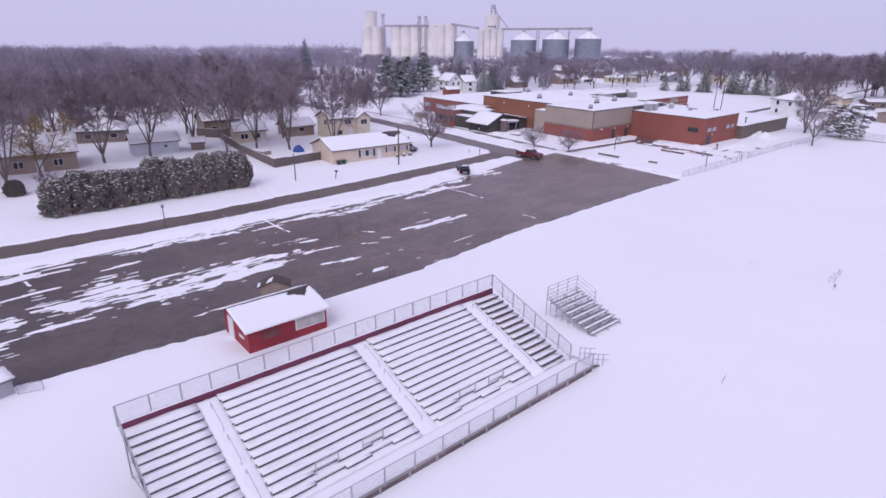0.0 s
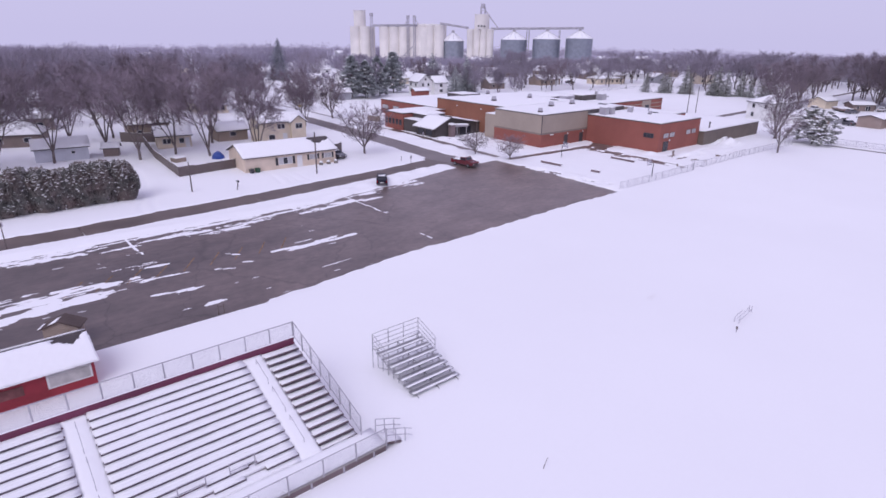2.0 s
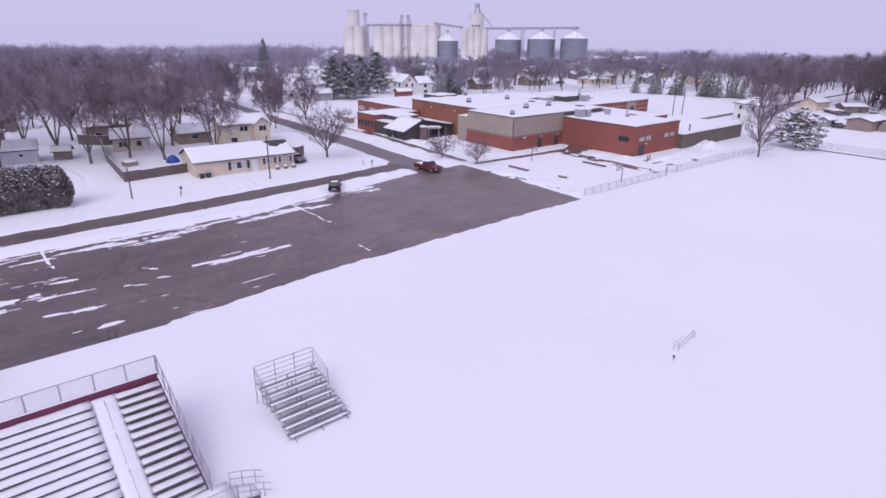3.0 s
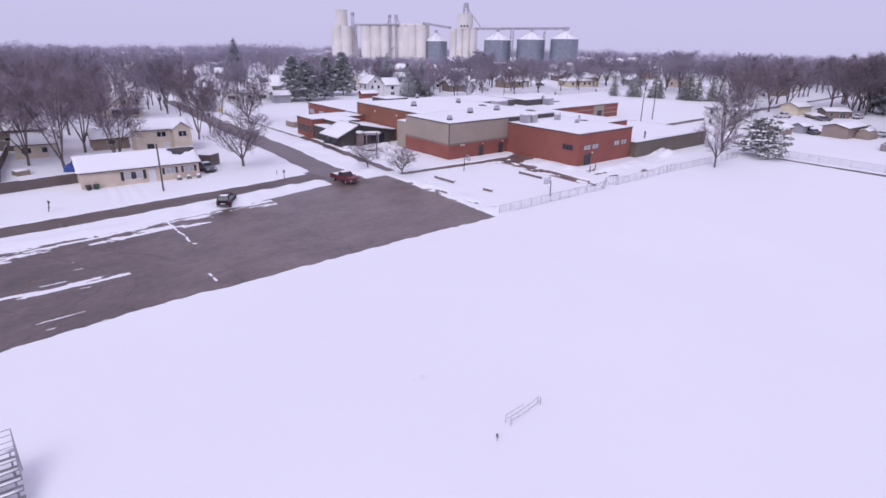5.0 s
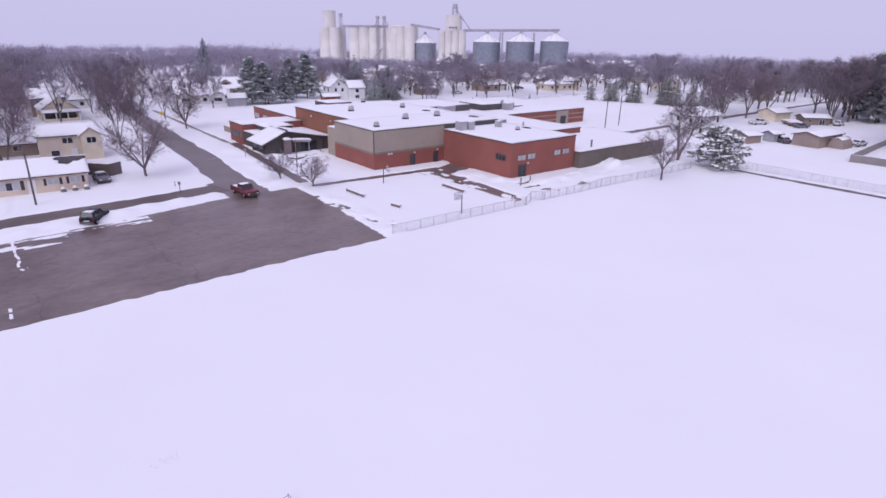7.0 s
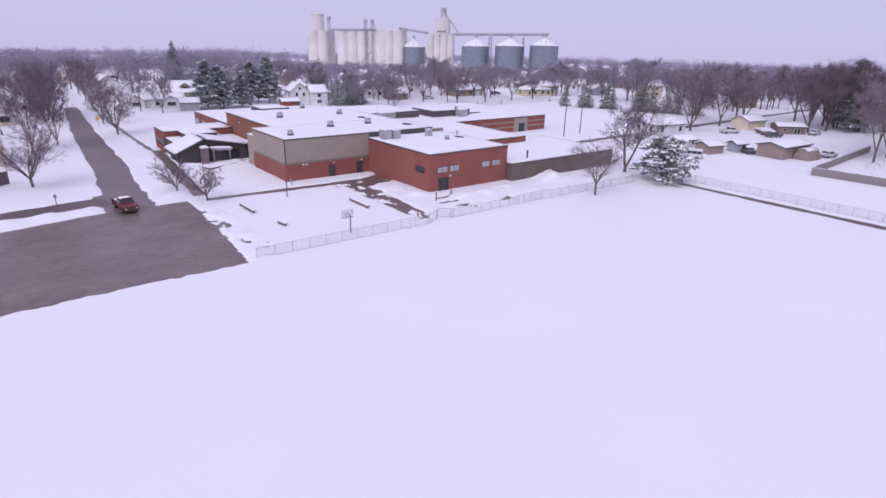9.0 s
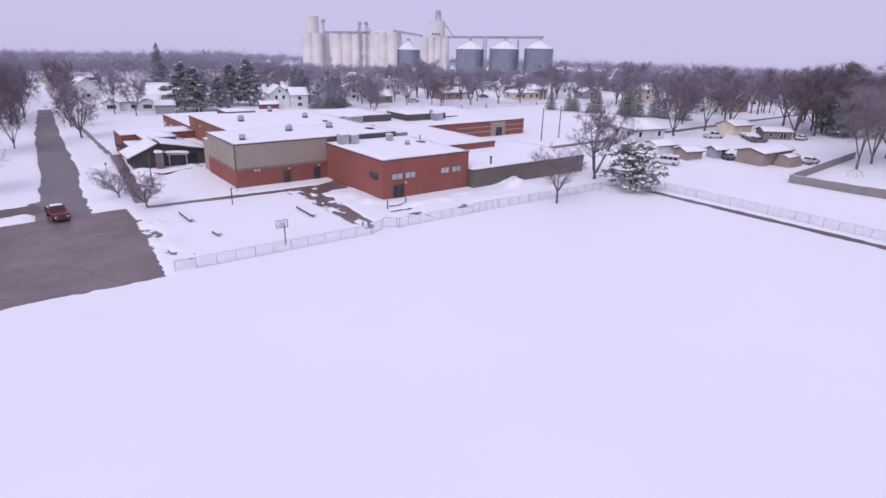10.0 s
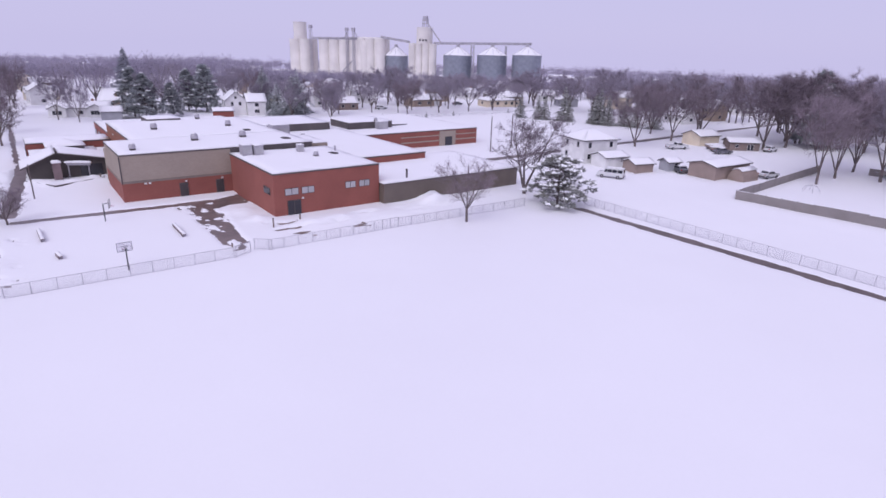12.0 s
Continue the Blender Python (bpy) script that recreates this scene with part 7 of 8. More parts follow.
# ---- trees ----
def bare_tree(seed, h, width, fork, stems, branches, twigs, tw, thick=0.017, lean=0.0, kids=5, light=False, reach=1.25, spread=1.0, bare=0.14):
    """Several stems from a low fork, branches and fine twigs."""
    r = random.Random(seed)
    wood, fine = Geo(), Geo()
    R = h * width / 2
    up = Vector((0, 0, 1))
    r0 = h * thick

    def gauss(s):
        return Vector((r.gauss(0, s), r.gauss(0, s), r.gauss(0, s)))

    def run(p, d, length, rad, end, steps, bend, sides):
        """A curved tapering limb; gives back its points and directions."""
        out = [(p, d, rad)]
        for k in range(steps):
            d = (d + bend + gauss(0.055)).normalized()
            q = p + d * length / steps
            ra, rb = rad + (end - rad) * k / steps, rad + (end - rad) * (k + 1) / steps
            wood.limb(p, q, ra, rb, sides, False)
            out.append((q, d, rb))
            p = q
        return out

    def spray(p, d, n, length):
        for _ in range(n):
            q = (d * 0.75 + gauss(0.5) + up * 0.25).normalized()
            e = p + q * length * reach * r.uniform(0.4, 1.25)
            s = q.orthogonal().normalized()
            s.rotate(Matrix.Rotation(r.uniform(0, 6.28), 3, q))
            s *= tw
            fine.poly([p - s, p + s, e])
            b = p.lerp(e, r.uniform(0.3, 0.6))
            fine.poly([b - s * 0.7, b + s * 0.7, b + (q + gauss(0.6)).normalized() * length * r.uniform(0.3, 0.6)])

    trunk = run(Vector((0, 0, -0.3)), Vector((lean, 0, 1)).normalized(), h * fork + 0.3, r0, r0 * 0.8, 2, Vector(), 7)
    p0 = trunk[-1][0]
    off = r.uniform(0, 6.28)
    for i in range(stems):
        a = off + 6.283 * i / stems + r.uniform(-0.35, 0.35)
        o = Vector((math.cos(a), math.sin(a), 0))
        centre = i == 0 and stems > 3
        tilt = r.uniform(0.05, 0.15) if centre else r.uniform(0.42, 0.75) * (0.6 + width * 0.5) * spread
        L = h * (1 - fork) * (r.uniform(0.84, 0.92) if centre else r.uniform(0.78, 0.98))
        st = run(p0, (up + o * tilt).normalized(), L, r0 * (0.68 if stems < 4 else 0.55), 0.02, 7, up * 0.03, 5)
        for b in range(branches):
            u = bare + (0.98 - bare) * (b + r.random()) / branches
            k = min(6, int(u * 7))
            p = st[k][0].lerp(st[k + 1][0], u * 7 - k)
            d, rad = st[k][1], st[k][2]
            a2 = r.uniform(0, 6.28)
            out = (Vector((math.cos(a2), math.sin(a2), 0)) + o * 0.5).normalized()
            bl = R * r.uniform(0.55, 0.95) * (1.08 - 0.62 * u) * (0.75 if u < 0.22 else 1.0)
            br = run(p, (d * 0.55 + out * 0.8).normalized(), bl, rad * 0.5, 0.014, 4, up * r.uniform(0.0, 0.16), 3)
            for c in range(kids):
                v = 0.2 + 0.8 * (c + r.random()) / kids
                k2 = min(3, int(v * 4))
                p2 = br[k2][0].lerp(br[k2 + 1][0], v * 4 - k2)
                d2 = (br[k2][1] * 0.7 + gauss(0.55) + up * 0.15).normalized()
                sl = bl * r.uniform(0.3, 0.5)
                m2, e2 = p2 + d2 * sl * 0.5, p2 + (d2 + gauss(0.2)).normalized() * sl
                if light:
                    s2 = d2.orthogonal().normalized() * tw
                    fine.poly([p2 - s2, p2 + s2, e2])
                else:
                    wood.limb(p2, m2, 0.022, 0.014, 3, False), wood.limb(m2, e2, 0.014, 0.006, 3, False)
                spray(m2, d2, twigs, h * 0.058), spray(e2, d2, twigs + 1, h * 0.062)
            spray(br[4][0], br[4][1], twigs + 1, h * 0.065)
        spray(st[7][0], st[7][1], twigs + 2, h * 0.05)
    k = h / max(v[2] for v in fine.v)
    for g in (wood, fine):
        g.v = [(a * k, b * k, c * k) for a, b, c in g.v]
    return wood, fine


def dome_tree(seed, h, width, twigs, tw):
    """A farther tree: trunk, a vase of limbs, and a domed crown of slim upright twigs."""
    r = random.Random(seed)
    wood, fine = Geo(), Geo()
    wood.limb((0, 0, -0.3), (0, 0, h * 0.3), h * 0.02, h * 0.014, 5, False)
    R = h * width / 2
    for i in range(9):
        a = i * 2.4 + r.uniform(-0.3, 0.3)
        o = Vector((math.cos(a), math.sin(a), 0))
        p, q = Vector((0, 0, h * r.uniform(0.16, 0.3))), o * R * r.uniform(0.25, 0.45) + Vector((0, 0, h * r.uniform(0.45, 0.6)))
        e = o * R * r.uniform(0.45, 0.85) + Vector((0, 0, h * r.uniform(0.72, 0.92)))
        wood.limb(p, q, h * 0.009, h * 0.005, 4, False), wood.limb(q, e, h * 0.005, 0.02, 3, False)
    lump = [(Vector((r.gauss(0, 0.45), r.gauss(0, 0.45), r.uniform(-0.45, 0.7))), r.uniform(0.35, 0.6)) for _ in range(13)]
    for k in range(twigs):
        c, rad = lump[k % len(lump)]
        v = Vector((r.gauss(0, 1), r.gauss(0, 1), r.gauss(0.1, 0.9))).normalized() * rad * r.random() ** 0.45 + c
        if v.length > 1.02:
            v *= 1.0 / v.length
        p = Vector((v.x * R, v.y * R, h * (0.61 + 0.36 * v.z)))
        q = Vector((v.x * 0.7 + r.gauss(0, 0.35), v.y * 0.7 + r.gauss(0, 0.35), 0.8 + r.gauss(0, 0.3))).normalized()
        a = r.uniform(0, 6.283)
        w = q.cross(Vector((math.cos(a), math.sin(a), 0))).normalized() * tw * r.uniform(0.6, 1.2)
        fine.poly([p - w, p + w, p + q * h * r.uniform(0.05, 0.10)])
    k = h / max(v[2] for v in fine.v)
    for g in (wood, fine):
        g.v = [(a * k, b * k, c * k) for a, b, c in g.v]
    return wood, fine


def tree_source(seed, h, width, fork, stems, branches, twigs, tw, label, twig_m=TWIG, name="bare_tree", **kw):
    wood, fine = bare_tree(seed, h, width, fork, stems, branches, twigs, tw, **kw)
    return (wood.mesh("trunk", BARK), fine.mesh("crown", twig_m), h, label, name)


def plant(src, x, y, h, rz=None, label=None, group="bare trees of the town", wide=1.0):
    t = new(src[4])
    k = h / src[2]
    t.matrix_basis = Matrix.LocRotScale((x, y, gz(x, y)), Euler((0, 0, rnd.uniform(0, 6.28) if rz is None else rz)), (k * wide, k * wide, k))
    tagged(t, label or src[3], "tree", group)
    part("trunk", src[0], BARK, t)
    part("crown", src[1], TWIG, t)
    return t


BIG = [tree_source(s, 18, wd, fk, n, 17, 9, 0.022, "tall bare deciduous tree with a dense twiggy crown", reach=1.5, spread=0.66, bare=0.3) for s, wd, fk, n in ((1, 0.8, 0.10, 4), (2, 0.72, 0.07, 4), (3, 0.92, 0.09, 5), (4, 0.78, 0.13, 4))]
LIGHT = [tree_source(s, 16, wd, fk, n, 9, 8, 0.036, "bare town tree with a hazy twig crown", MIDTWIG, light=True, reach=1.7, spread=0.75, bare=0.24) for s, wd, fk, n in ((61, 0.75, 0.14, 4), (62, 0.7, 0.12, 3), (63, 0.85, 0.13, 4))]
FARSRC = []
for sd, wd in ((71, 0.78), (72, 0.66), (73, 0.9), (74, 0.72)):
    wood_, fine_ = dome_tree(sd, 14, wd, 1150, 0.055)
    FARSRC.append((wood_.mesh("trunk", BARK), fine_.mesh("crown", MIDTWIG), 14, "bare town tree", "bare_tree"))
SMALL = [tree_source(s, 8, 1.0, 0.13, 6, 12, 8, 0.010, "small spreading bare tree with fine twigs", thick=0.022) for s in (11, 12)]
FIELD = tree_source(16, 8.6, 0.8, 0.2, 5, 10, 5, 0.008, "slender bare young tree standing in snow", thick=0.017, kids=5, reach=1.7)
GOLD = tree_source(17, 12, 0.8, 0.12, 4, 11, 10, 0.02, "golden-twigged weeping tree in a snowy garden", WILLOW)
plant(FIELD, -45.3, 153.2, 9.6, 0.4, group="trees at the field edge", wide=1.3)
FORK = tree_source(19, 14, 0.9, 0.05, 3, 17, 9, 0.015, "bare forked tree behind the spruce", thick=0.024, kids=6, reach=1.5, spread=0.72, bare=0.26)
plant(FORK, -53.6, 172.4, 14.2, 1.0, "bare forked tree behind the spruce", "trees at the field edge", 1.08)
plant(SMALL[0], -97.0, 81.2, 11.2, 2.0, "spreading bare tree on the corner lawn", "street trees", 1.15)
plant(SMALL[0], -82.6, 98.8, 5.2, 0.3, "small rounded bare tree by the school walk", "trees on the school lawn", 1.35)
plant(SMALL[1], -74.9, 101.1, 5.3, 1.3, "small rounded bare tree by the school walk", "trees on the school lawn", 1.35)
plant(SMALL[1], -145.6, 101.4, 12.4, 0.8, "broad bare street tree with a domed crown", "street trees", 1.05)
plant(GOLD, -115.5, 11.3, 12.0, 0.5, group="street trees", wide=1.2)
plant(SMALL[1], -105.5, 10.8, 3.2, 0.2, "leafless garden bush in snow", "garden bushes", 1.2)
GARDEN_TREES = [(-106.5, 5.8, 20), (-118.0, 2.0, 19), (-121.2, 22.0, 19), (-122.6, 30.4, 18.5), (-124.9, 39.7, 19), (-117.0, 43.6, 18), (-134.0, 51.5, 20), (-112.5, 55.2, 19), (-107.0, 62.6, 17), (-150.8, 61.2, 19), (-146.0, 45.0, 18), (-151.0, 30.0, 18),
    (-135.0, 6.0, 18), (-148, 15, 18), (-129.1, 83.3, 17), (-136.4, 88.2, 13), (-168.0, 90.5, 16), (-189.7, 87.4, 14), (-200, 91.0, 15), (-205, 104.5, 14), (-230, 93, 15), (-232, 106, 16), (-166, 101.5, 13), (-166, 60, 18),
    (-170, 46, 17), (-91.0, 262.0, 14), (-77.4, 235.9, 15), (-78.8, 254.4, 15.5), (-79.7, 270.5, 16.5), (-88.5, 284, 16)]
ROADSIDE_TREES = [(-72, 290, 17), (-57.3, 263.5, 18.5), (-56.4, 273.9, 18.7), (-50.3, 281, 20), (-62, 286, 18), (-41, 284, 19), (-33, 279, 18), (-30.0, 228.4, 17), (-30.6, 238.6, 16), (-31.4, 250, 17.5), (-24, 243, 18), (-17, 235, 18),
    (-6, 238, 18), (6, 244, 18), (22, 246, 18), (-66, 300, 17), (-125.3, 305.7, 17), (-45, 292, 18), (-133, 292, 18), (-147, 287, 16), (-140, 304, 18), (-117, 296, 17), (-128, 283, 15), (-106, 289, 16),
    (-98, 300, 17), (-157, 298, 17), (-151, 312, 18), (-112, 311, 18), (-172, 292, 16), (-183, 300, 17)]
YARD_TREES = [(-128, 17, 18), (-111, -1, 18), (-131, -3, 18), (-126.5, 60.5, 18.5), (-138.5, 66.0, 18), (-118.5, 50.5, 17.5), (-142.5, 36.0, 18), (-166.5, 222, 13.5), (-166.0, 236, 15), (-165.5, 250, 14.5), (-165.0, 262, 14), (-215.3, 175.3, 13),
    (-206.6, 180.3, 14), (-199.5, 193, 12), (-194.6, 201.6, 12), (-184.8, 219.2, 13), (-203.5, 217.5, 15), (-193.2, 218, 14.5), (-177.3, 231, 13), (-177.3, 248.8, 14), (-200, 234, 16), (-215, 250, 17)]
TOWN_TREES = GARDEN_TREES + ROADSIDE_TREES + YARD_TREES
for x, y, h in TOWN_TREES:
    plant(BIG[int(abs(x * 7 + y * 3)) % 4] if math.hypot(x + 20, y - 60) < 225 and x < -29.5 else LIGHT[int(abs(x * 7 + y * 3)) % 3], x, y, h * rnd.uniform(0.96, 1.05) * (1.13 if x > -95 and y > 225 else 1.0), wide=(0.85 if x < -125 and y > 80 else 1.0) if y < 200 or x > -36 else 1.25)


def clear_of(x, y):
    """No tree on a street, a lot, the school grounds or in a house."""
    if x > -92 and y < 182 or (x > -165 and y < 96):
        return False
    if -152 < x < -55 and 98 < y < 206:
        return False
    if -158 < x < -86 and 200 < y < 285:
        return False
    if x > -92 and y < 300:
        return False
    if abs(x + 160.5) < 4.5 or abs(x + 83.5) < 4 or abs(y - np.interp(x, *STREET_C)) < 4.5 and x < -80:
        return False
    if -245 < x < -150 and 96 < y < 172 and hash2(int(x * 3), int(y * 3), 8) < 0.72:
        return False
    if -292 < x < -246 and 128 < y < 156:
        return False
    if -104 < x < -92 and 40 < y < 80:
        return False
    return all(abs(x - a) > 8.5 or abs(y - b) > 8.5 for a, b, _, _ in ALL_HOUSES) and all(math.hypot(x - a, y - b) > 4.5 for a, b, _ in TOWN_TREES) and all(math.hypot(x - o.location.x, y - o.location.y) > 7.5 for o in BUILT)


def before_elevator(x, y):
    """The open streets in front of the grain elevator, where the trees stay low."""
    a = math.degrees(math.atan2(y - 55, x - 8))
    return 123 < a < 156 and 190 < math.hypot(x - 8, y - 55) and (Vector((x + 450, y - 298, 0))).dot(Vector((-0.5731, 0.8195, 0))) < 20


FAR = {"wood": [], "twig": []}


def plant_far(src, x, y, h, wide):
    """A tree of the farther streets, kept for one joined object."""
    k = h / src[2]
    m = Matrix.LocRotScale((x, y, gz(x, y)), Euler((0, 0, rnd.uniform(0, 6.28))), (k * wide, k * wide, k))
    FAR["wood"].append((src[0], m)), FAR["twig"].append((src[1], m))


def joined(name, items, material, label):
    """One object out of many placed copies of meshes."""
    co, li, ls, base, lbase = [], [], [], 0, 0
    for me, m in items:
        n, k, q = len(me.vertices), len(me.loops), len(me.polygons)
        c, l_, s_ = np.empty(n * 3, np.float32), np.empty(k, np.int32), np.empty(q, np.int32)
        me.vertices.foreach_get("co", c), me.loops.foreach_get("vertex_index", l_), me.polygons.foreach_get("loop_start", s_)
        a = np.array(m)
        co.append(c.reshape(-1, 3) @ a[:3, :3].T + a[:3, 3]), li.append(l_ + base), ls.append(s_ + lbase)
        base, lbase = base + n, lbase + k
    co, li, ls = np.concatenate(co), np.concatenate(li), np.concatenate(ls)
    me = bpy.data.meshes.new(name)
    me.vertices.add(len(co)), me.loops.add(len(li)), me.polygons.add(len(ls))
    me.vertices.foreach_set("co", co.reshape(-1).astype(np.float32))
    me.loops.foreach_set("vertex_index", li), me.polygons.foreach_set("loop_start", ls)
    me.materials.append(material)
    me.update(calc_edges=True)
    return tagged(new(name, me), label, category="trees", kind="stuff")


BUILT = [o for o in scene.objects if o.get("category") in ("house", "garage", "shed")]
placed = 0
for _ in range(4000):
    a, d = rnd.uniform(math.radians(62), math.radians(205)), rnd.uniform(110, 345)
    x, y = d * math.cos(a), 60 + d * math.sin(a)
    if not clear_of(x, y):
        continue
    if vnoise(np.array(x / 40), np.array(y / 40), 5) < (0.30 if y < 110 else 0.36):
        continue
    hh = rnd.uniform(10, 17) if y > 110 else rnd.uniform(12, 18.5)
    if before_elevator(x, y):
        hh = rnd.uniform(9.5, 12.5)
    if math.hypot(x + 20, y - 60) < 215:
        plant(rnd.choice(LIGHT), x, y, hh, wide=rnd.uniform(0.9, 1.15))
    else:
        plant_far(rnd.choice(FARSRC), x, y, hh, rnd.uniform(0.9, 1.15))
    placed += 1
    if placed >= 430:
        break


for _ in range(130):
    x, y = rnd.uniform(-75, 70), rnd.uniform(282, 345)
    if all(math.hypot(x - a, y - b) > 3.5 for a, b, _ in TOWN_TREES):
        plant_far(rnd.choice(FARSRC), x, y, rnd.uniform(11, 16), rnd.uniform(0.95, 1.2))


joined("town_tree_trunks", FAR["wood"], BARK, "trunks of bare trees in the farther streets")
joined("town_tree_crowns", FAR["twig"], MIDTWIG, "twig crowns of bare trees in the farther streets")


def conifer(seed, h, r0, tiers, per, snow_amount, droop=0.35, top_blunt=0.04, bulge=1.0):
    """Trunk, drooping boughs of needle sprays, and snow lying on them."""
    r = random.Random(seed)
    tr, gr_, sn = Geo(), Geo(), Geo()
    tr.limb((0, 0, -0.3), (0, 0, h * 0.97), h * 0.022, 0.03, 7)
    for k in range(tiers):
        u = k / (tiers - 1)
        z = h * (0.06 + 0.92 * u)
        rad = r0 * ((1 - u ** bulge) ** (0.75 if bulge == 1 else 0.6) + top_blunt) * r.uniform(0.85, 1.1)
        n = max(4, int(per * (1 - u * 0.65)))
        off = r.uniform(0, 6.28)
        for i in range(n):
            a = off + 6.283 * i / n + r.uniform(-0.25, 0.25)
            L = rad * r.uniform(0.55, 1.2)
            d = Vector((math.cos(a), math.sin(a), 0))
            s = Vector((-d.y, d.x, 0))
            z0 = z + r.uniform(-0.2, 0.2)
            tr.limb((0, 0, z0), d * L * 0.8 + Vector((0, 0, z0 - L * droop * 0.4)), 0.035, 0.015, 3, False)
            for q in range(7):
                v = 0.25 + 0.75 * (q + r.uniform(0, 0.9)) / 7
                w = (0.30 + 0.42 * r.random()) * (1.15 - 0.55 * v) * (0.55 + L * 0.16)
                p = d * L * v + s * r.gauss(0, 0.12) * L + Vector((0, 0, z0 - L * droop * v * v + r.uniform(-0.12, 0.1)))
                tip = p + d * w * 1.3 + Vector((0, 0, -w * 0.45 * r.random()))
                tl = s * w + Vector((0, 0, -w * r.uniform(0.1, 0.5)))
                tr_ = -s * w + Vector((0, 0, -w * r.uniform(0.1, 0.5)))
                up_ = Vector((0, 0, w * 0.25))
                gr_.poly([p - d * w * 0.6, p + tr_ * 0.9, tip, p + up_]), gr_.poly([p - d * w * 0.6, p + up_, tip, p + tl * 0.9])
                gr_.poly([p + tl, p + tl * 0.4 + d * w * 0.3, p + tl * 0.8 + Vector((0, 0, -w * 0.7))]), gr_.poly([p + tr_, p + tr_ * 0.4 + d * w * 0.3, p + tr_ * 0.8 + Vector((0, 0, -w * 0.7))])
                if r.random() < snow_amount:
                    c = p + Vector((0, 0, w * 0.22))
                    ring = [c + d * (w * 0.8 * math.cos(b) * r.uniform(0.7, 1.1) + w * 0.3) + s * w * 0.66 * math.sin(b) * r.uniform(0.7, 1.1) + Vector((0, 0, -0.16 * w)) for b in (0, 1.05, 2.1, 3.14, 4.19, 5.24)]
                    cap = c + d * w * 0.25 + Vector((0, 0, w * 0.2))
                    for b in range(6):
                        sn.poly([ring[b], ring[(b + 1) % 6], cap])
    return tr, gr_, sn


def conifer_source(seed, h, r0, tiers, per, amount, label, name="conifer", needle=NEEDLE, **kw):
    tr, gr_, sn = conifer(seed, h, r0, tiers, per, amount, **kw)
    return (tr.mesh("trunk", BARK), gr_.mesh("foliage", needle), sn.mesh("snow_load", SNOW), h, label, name)


def plant_conifer(src, x, y, h, wide=1.0, group="conifers of the town", label=None):
    t = new(src[5])
    k = h / src[3]
    t.matrix_basis = Matrix.LocRotScale((x, y, gz(x, y)), Euler((0, 0, rnd.uniform(0, 6.28))), (k * wide, k * wide, k))
    tagged(t, label or src[4], "tree", group)
    part("trunk", src[0], BARK, t), part("foliage", src[1], NEEDLE, t)
    tagged(part("snow_load", src[2], SNOW, t), "snow lying on the boughs", kind="stuff")
    return t


def clump_pine(seed, h, R, clumps, load=1.0, cone=False):
    """A broad, loose evergreen: boughs that end in needle clumps, each with a pillow of snow."""
    r = random.Random(seed)
    tr, gr_, sn = Geo(), Geo(), Geo()
    tr.limb((0, 0, -0.3), (0, 0, h * 0.85), 0.22, 0.05, 7)
    for i in range(clumps):
        u = (i + 0.5) / clumps
        z = h * (0.10 + 0.86 * u)
        prof = (1.03 - u) ** 0.7 * min(1, 0.7 + 2.5 * u) if cone else math.sin(math.pi * min(1, 0.22 + 0.72 * u)) ** 0.7
        rad = R * prof * (r.uniform(0.62, 1.06) if r.random() < 0.75 else r.uniform(0.2, 0.6))
        a = i * 2.39996 + r.uniform(-0.4, 0.4)
        d = Vector((math.cos(a), math.sin(a), 0))
        s = Vector((-d.y, d.x, 0))
        c = d * rad + Vector((0, 0, z + r.uniform(-0.3, 0.3)))
        tr.limb((0, 0, z - 0.1 * rad), tuple(c), 0.05, 0.02, 4, False)
        size = r.uniform(0.75, 1.3) * (1.0 - 0.25 * u)
        for _ in range(48):
            v = Vector((r.gauss(0, 1), r.gauss(0, 1), r.gauss(-0.1, 0.5))).normalized()
            p = c + (d * v.x * 0.9 + s * v.y * 0.85 + Vector((0, 0, v.z * 0.42))) * size * r.uniform(0.2, 0.9) - Vector((0, 0, 0.12))
            q = (d * (v.x + 0.55) + s * v.y + Vector((0, 0, v.z * 0.6 + 0.12))).normalized()
            e = q.orthogonal().normalized()
            e.rotate(Matrix.Rotation(r.uniform(0, 6.28), 3, q))
            w = r.uniform(0.10, 0.2)
            L = r.uniform(0.35, 0.65) * size
            gr_.poly([p - e * w, p + q * L, p + e * w])
            f = q.cross(e) * w
            gr_.poly([p - f, p + q * L * 0.9, p + f])
        for _ in range(r.choice((5, 7, 9)) if r.random() < load else 0):
            o = c + d * r.uniform(-0.3, 0.95) * size + s * r.uniform(-0.7, 0.7) * size + Vector((0, 0, r.uniform(0.02, 0.16)))
            w = r.uniform(0.14, 0.44) * size
            ring = [o + (d * math.cos(b) * 1.15 + s * math.sin(b)) * w * r.uniform(0.65, 1.1) + Vector((0, 0, -0.1 - 0.12 * r.random())) for b in (0, 0.9, 1.8, 2.7, 3.6, 4.5, 5.4)]
            mid = [o.lerp(q, 0.55) + Vector((0, 0, 0.16 * w + 0.05)) for q in ring]
            top = o + Vector((0, 0, 0.3 * w))
            for b in range(7):
                sn.poly([ring[b], ring[(b + 1) % 7], mid[(b + 1) % 7], mid[b]]), sn.poly([mid[b], mid[(b + 1) % 7], top])
    return tr, gr_, sn


def pine_source(seed, h, R, clumps, label, name, needle=NEEDLE, **kw):
    tr, gr_, sn = clump_pine(seed, h, R, clumps, **kw)
    return (tr.mesh("trunk", BARK), gr_.mesh("foliage", needle), sn.mesh("snow_load", SNOW, True), h, label, name)


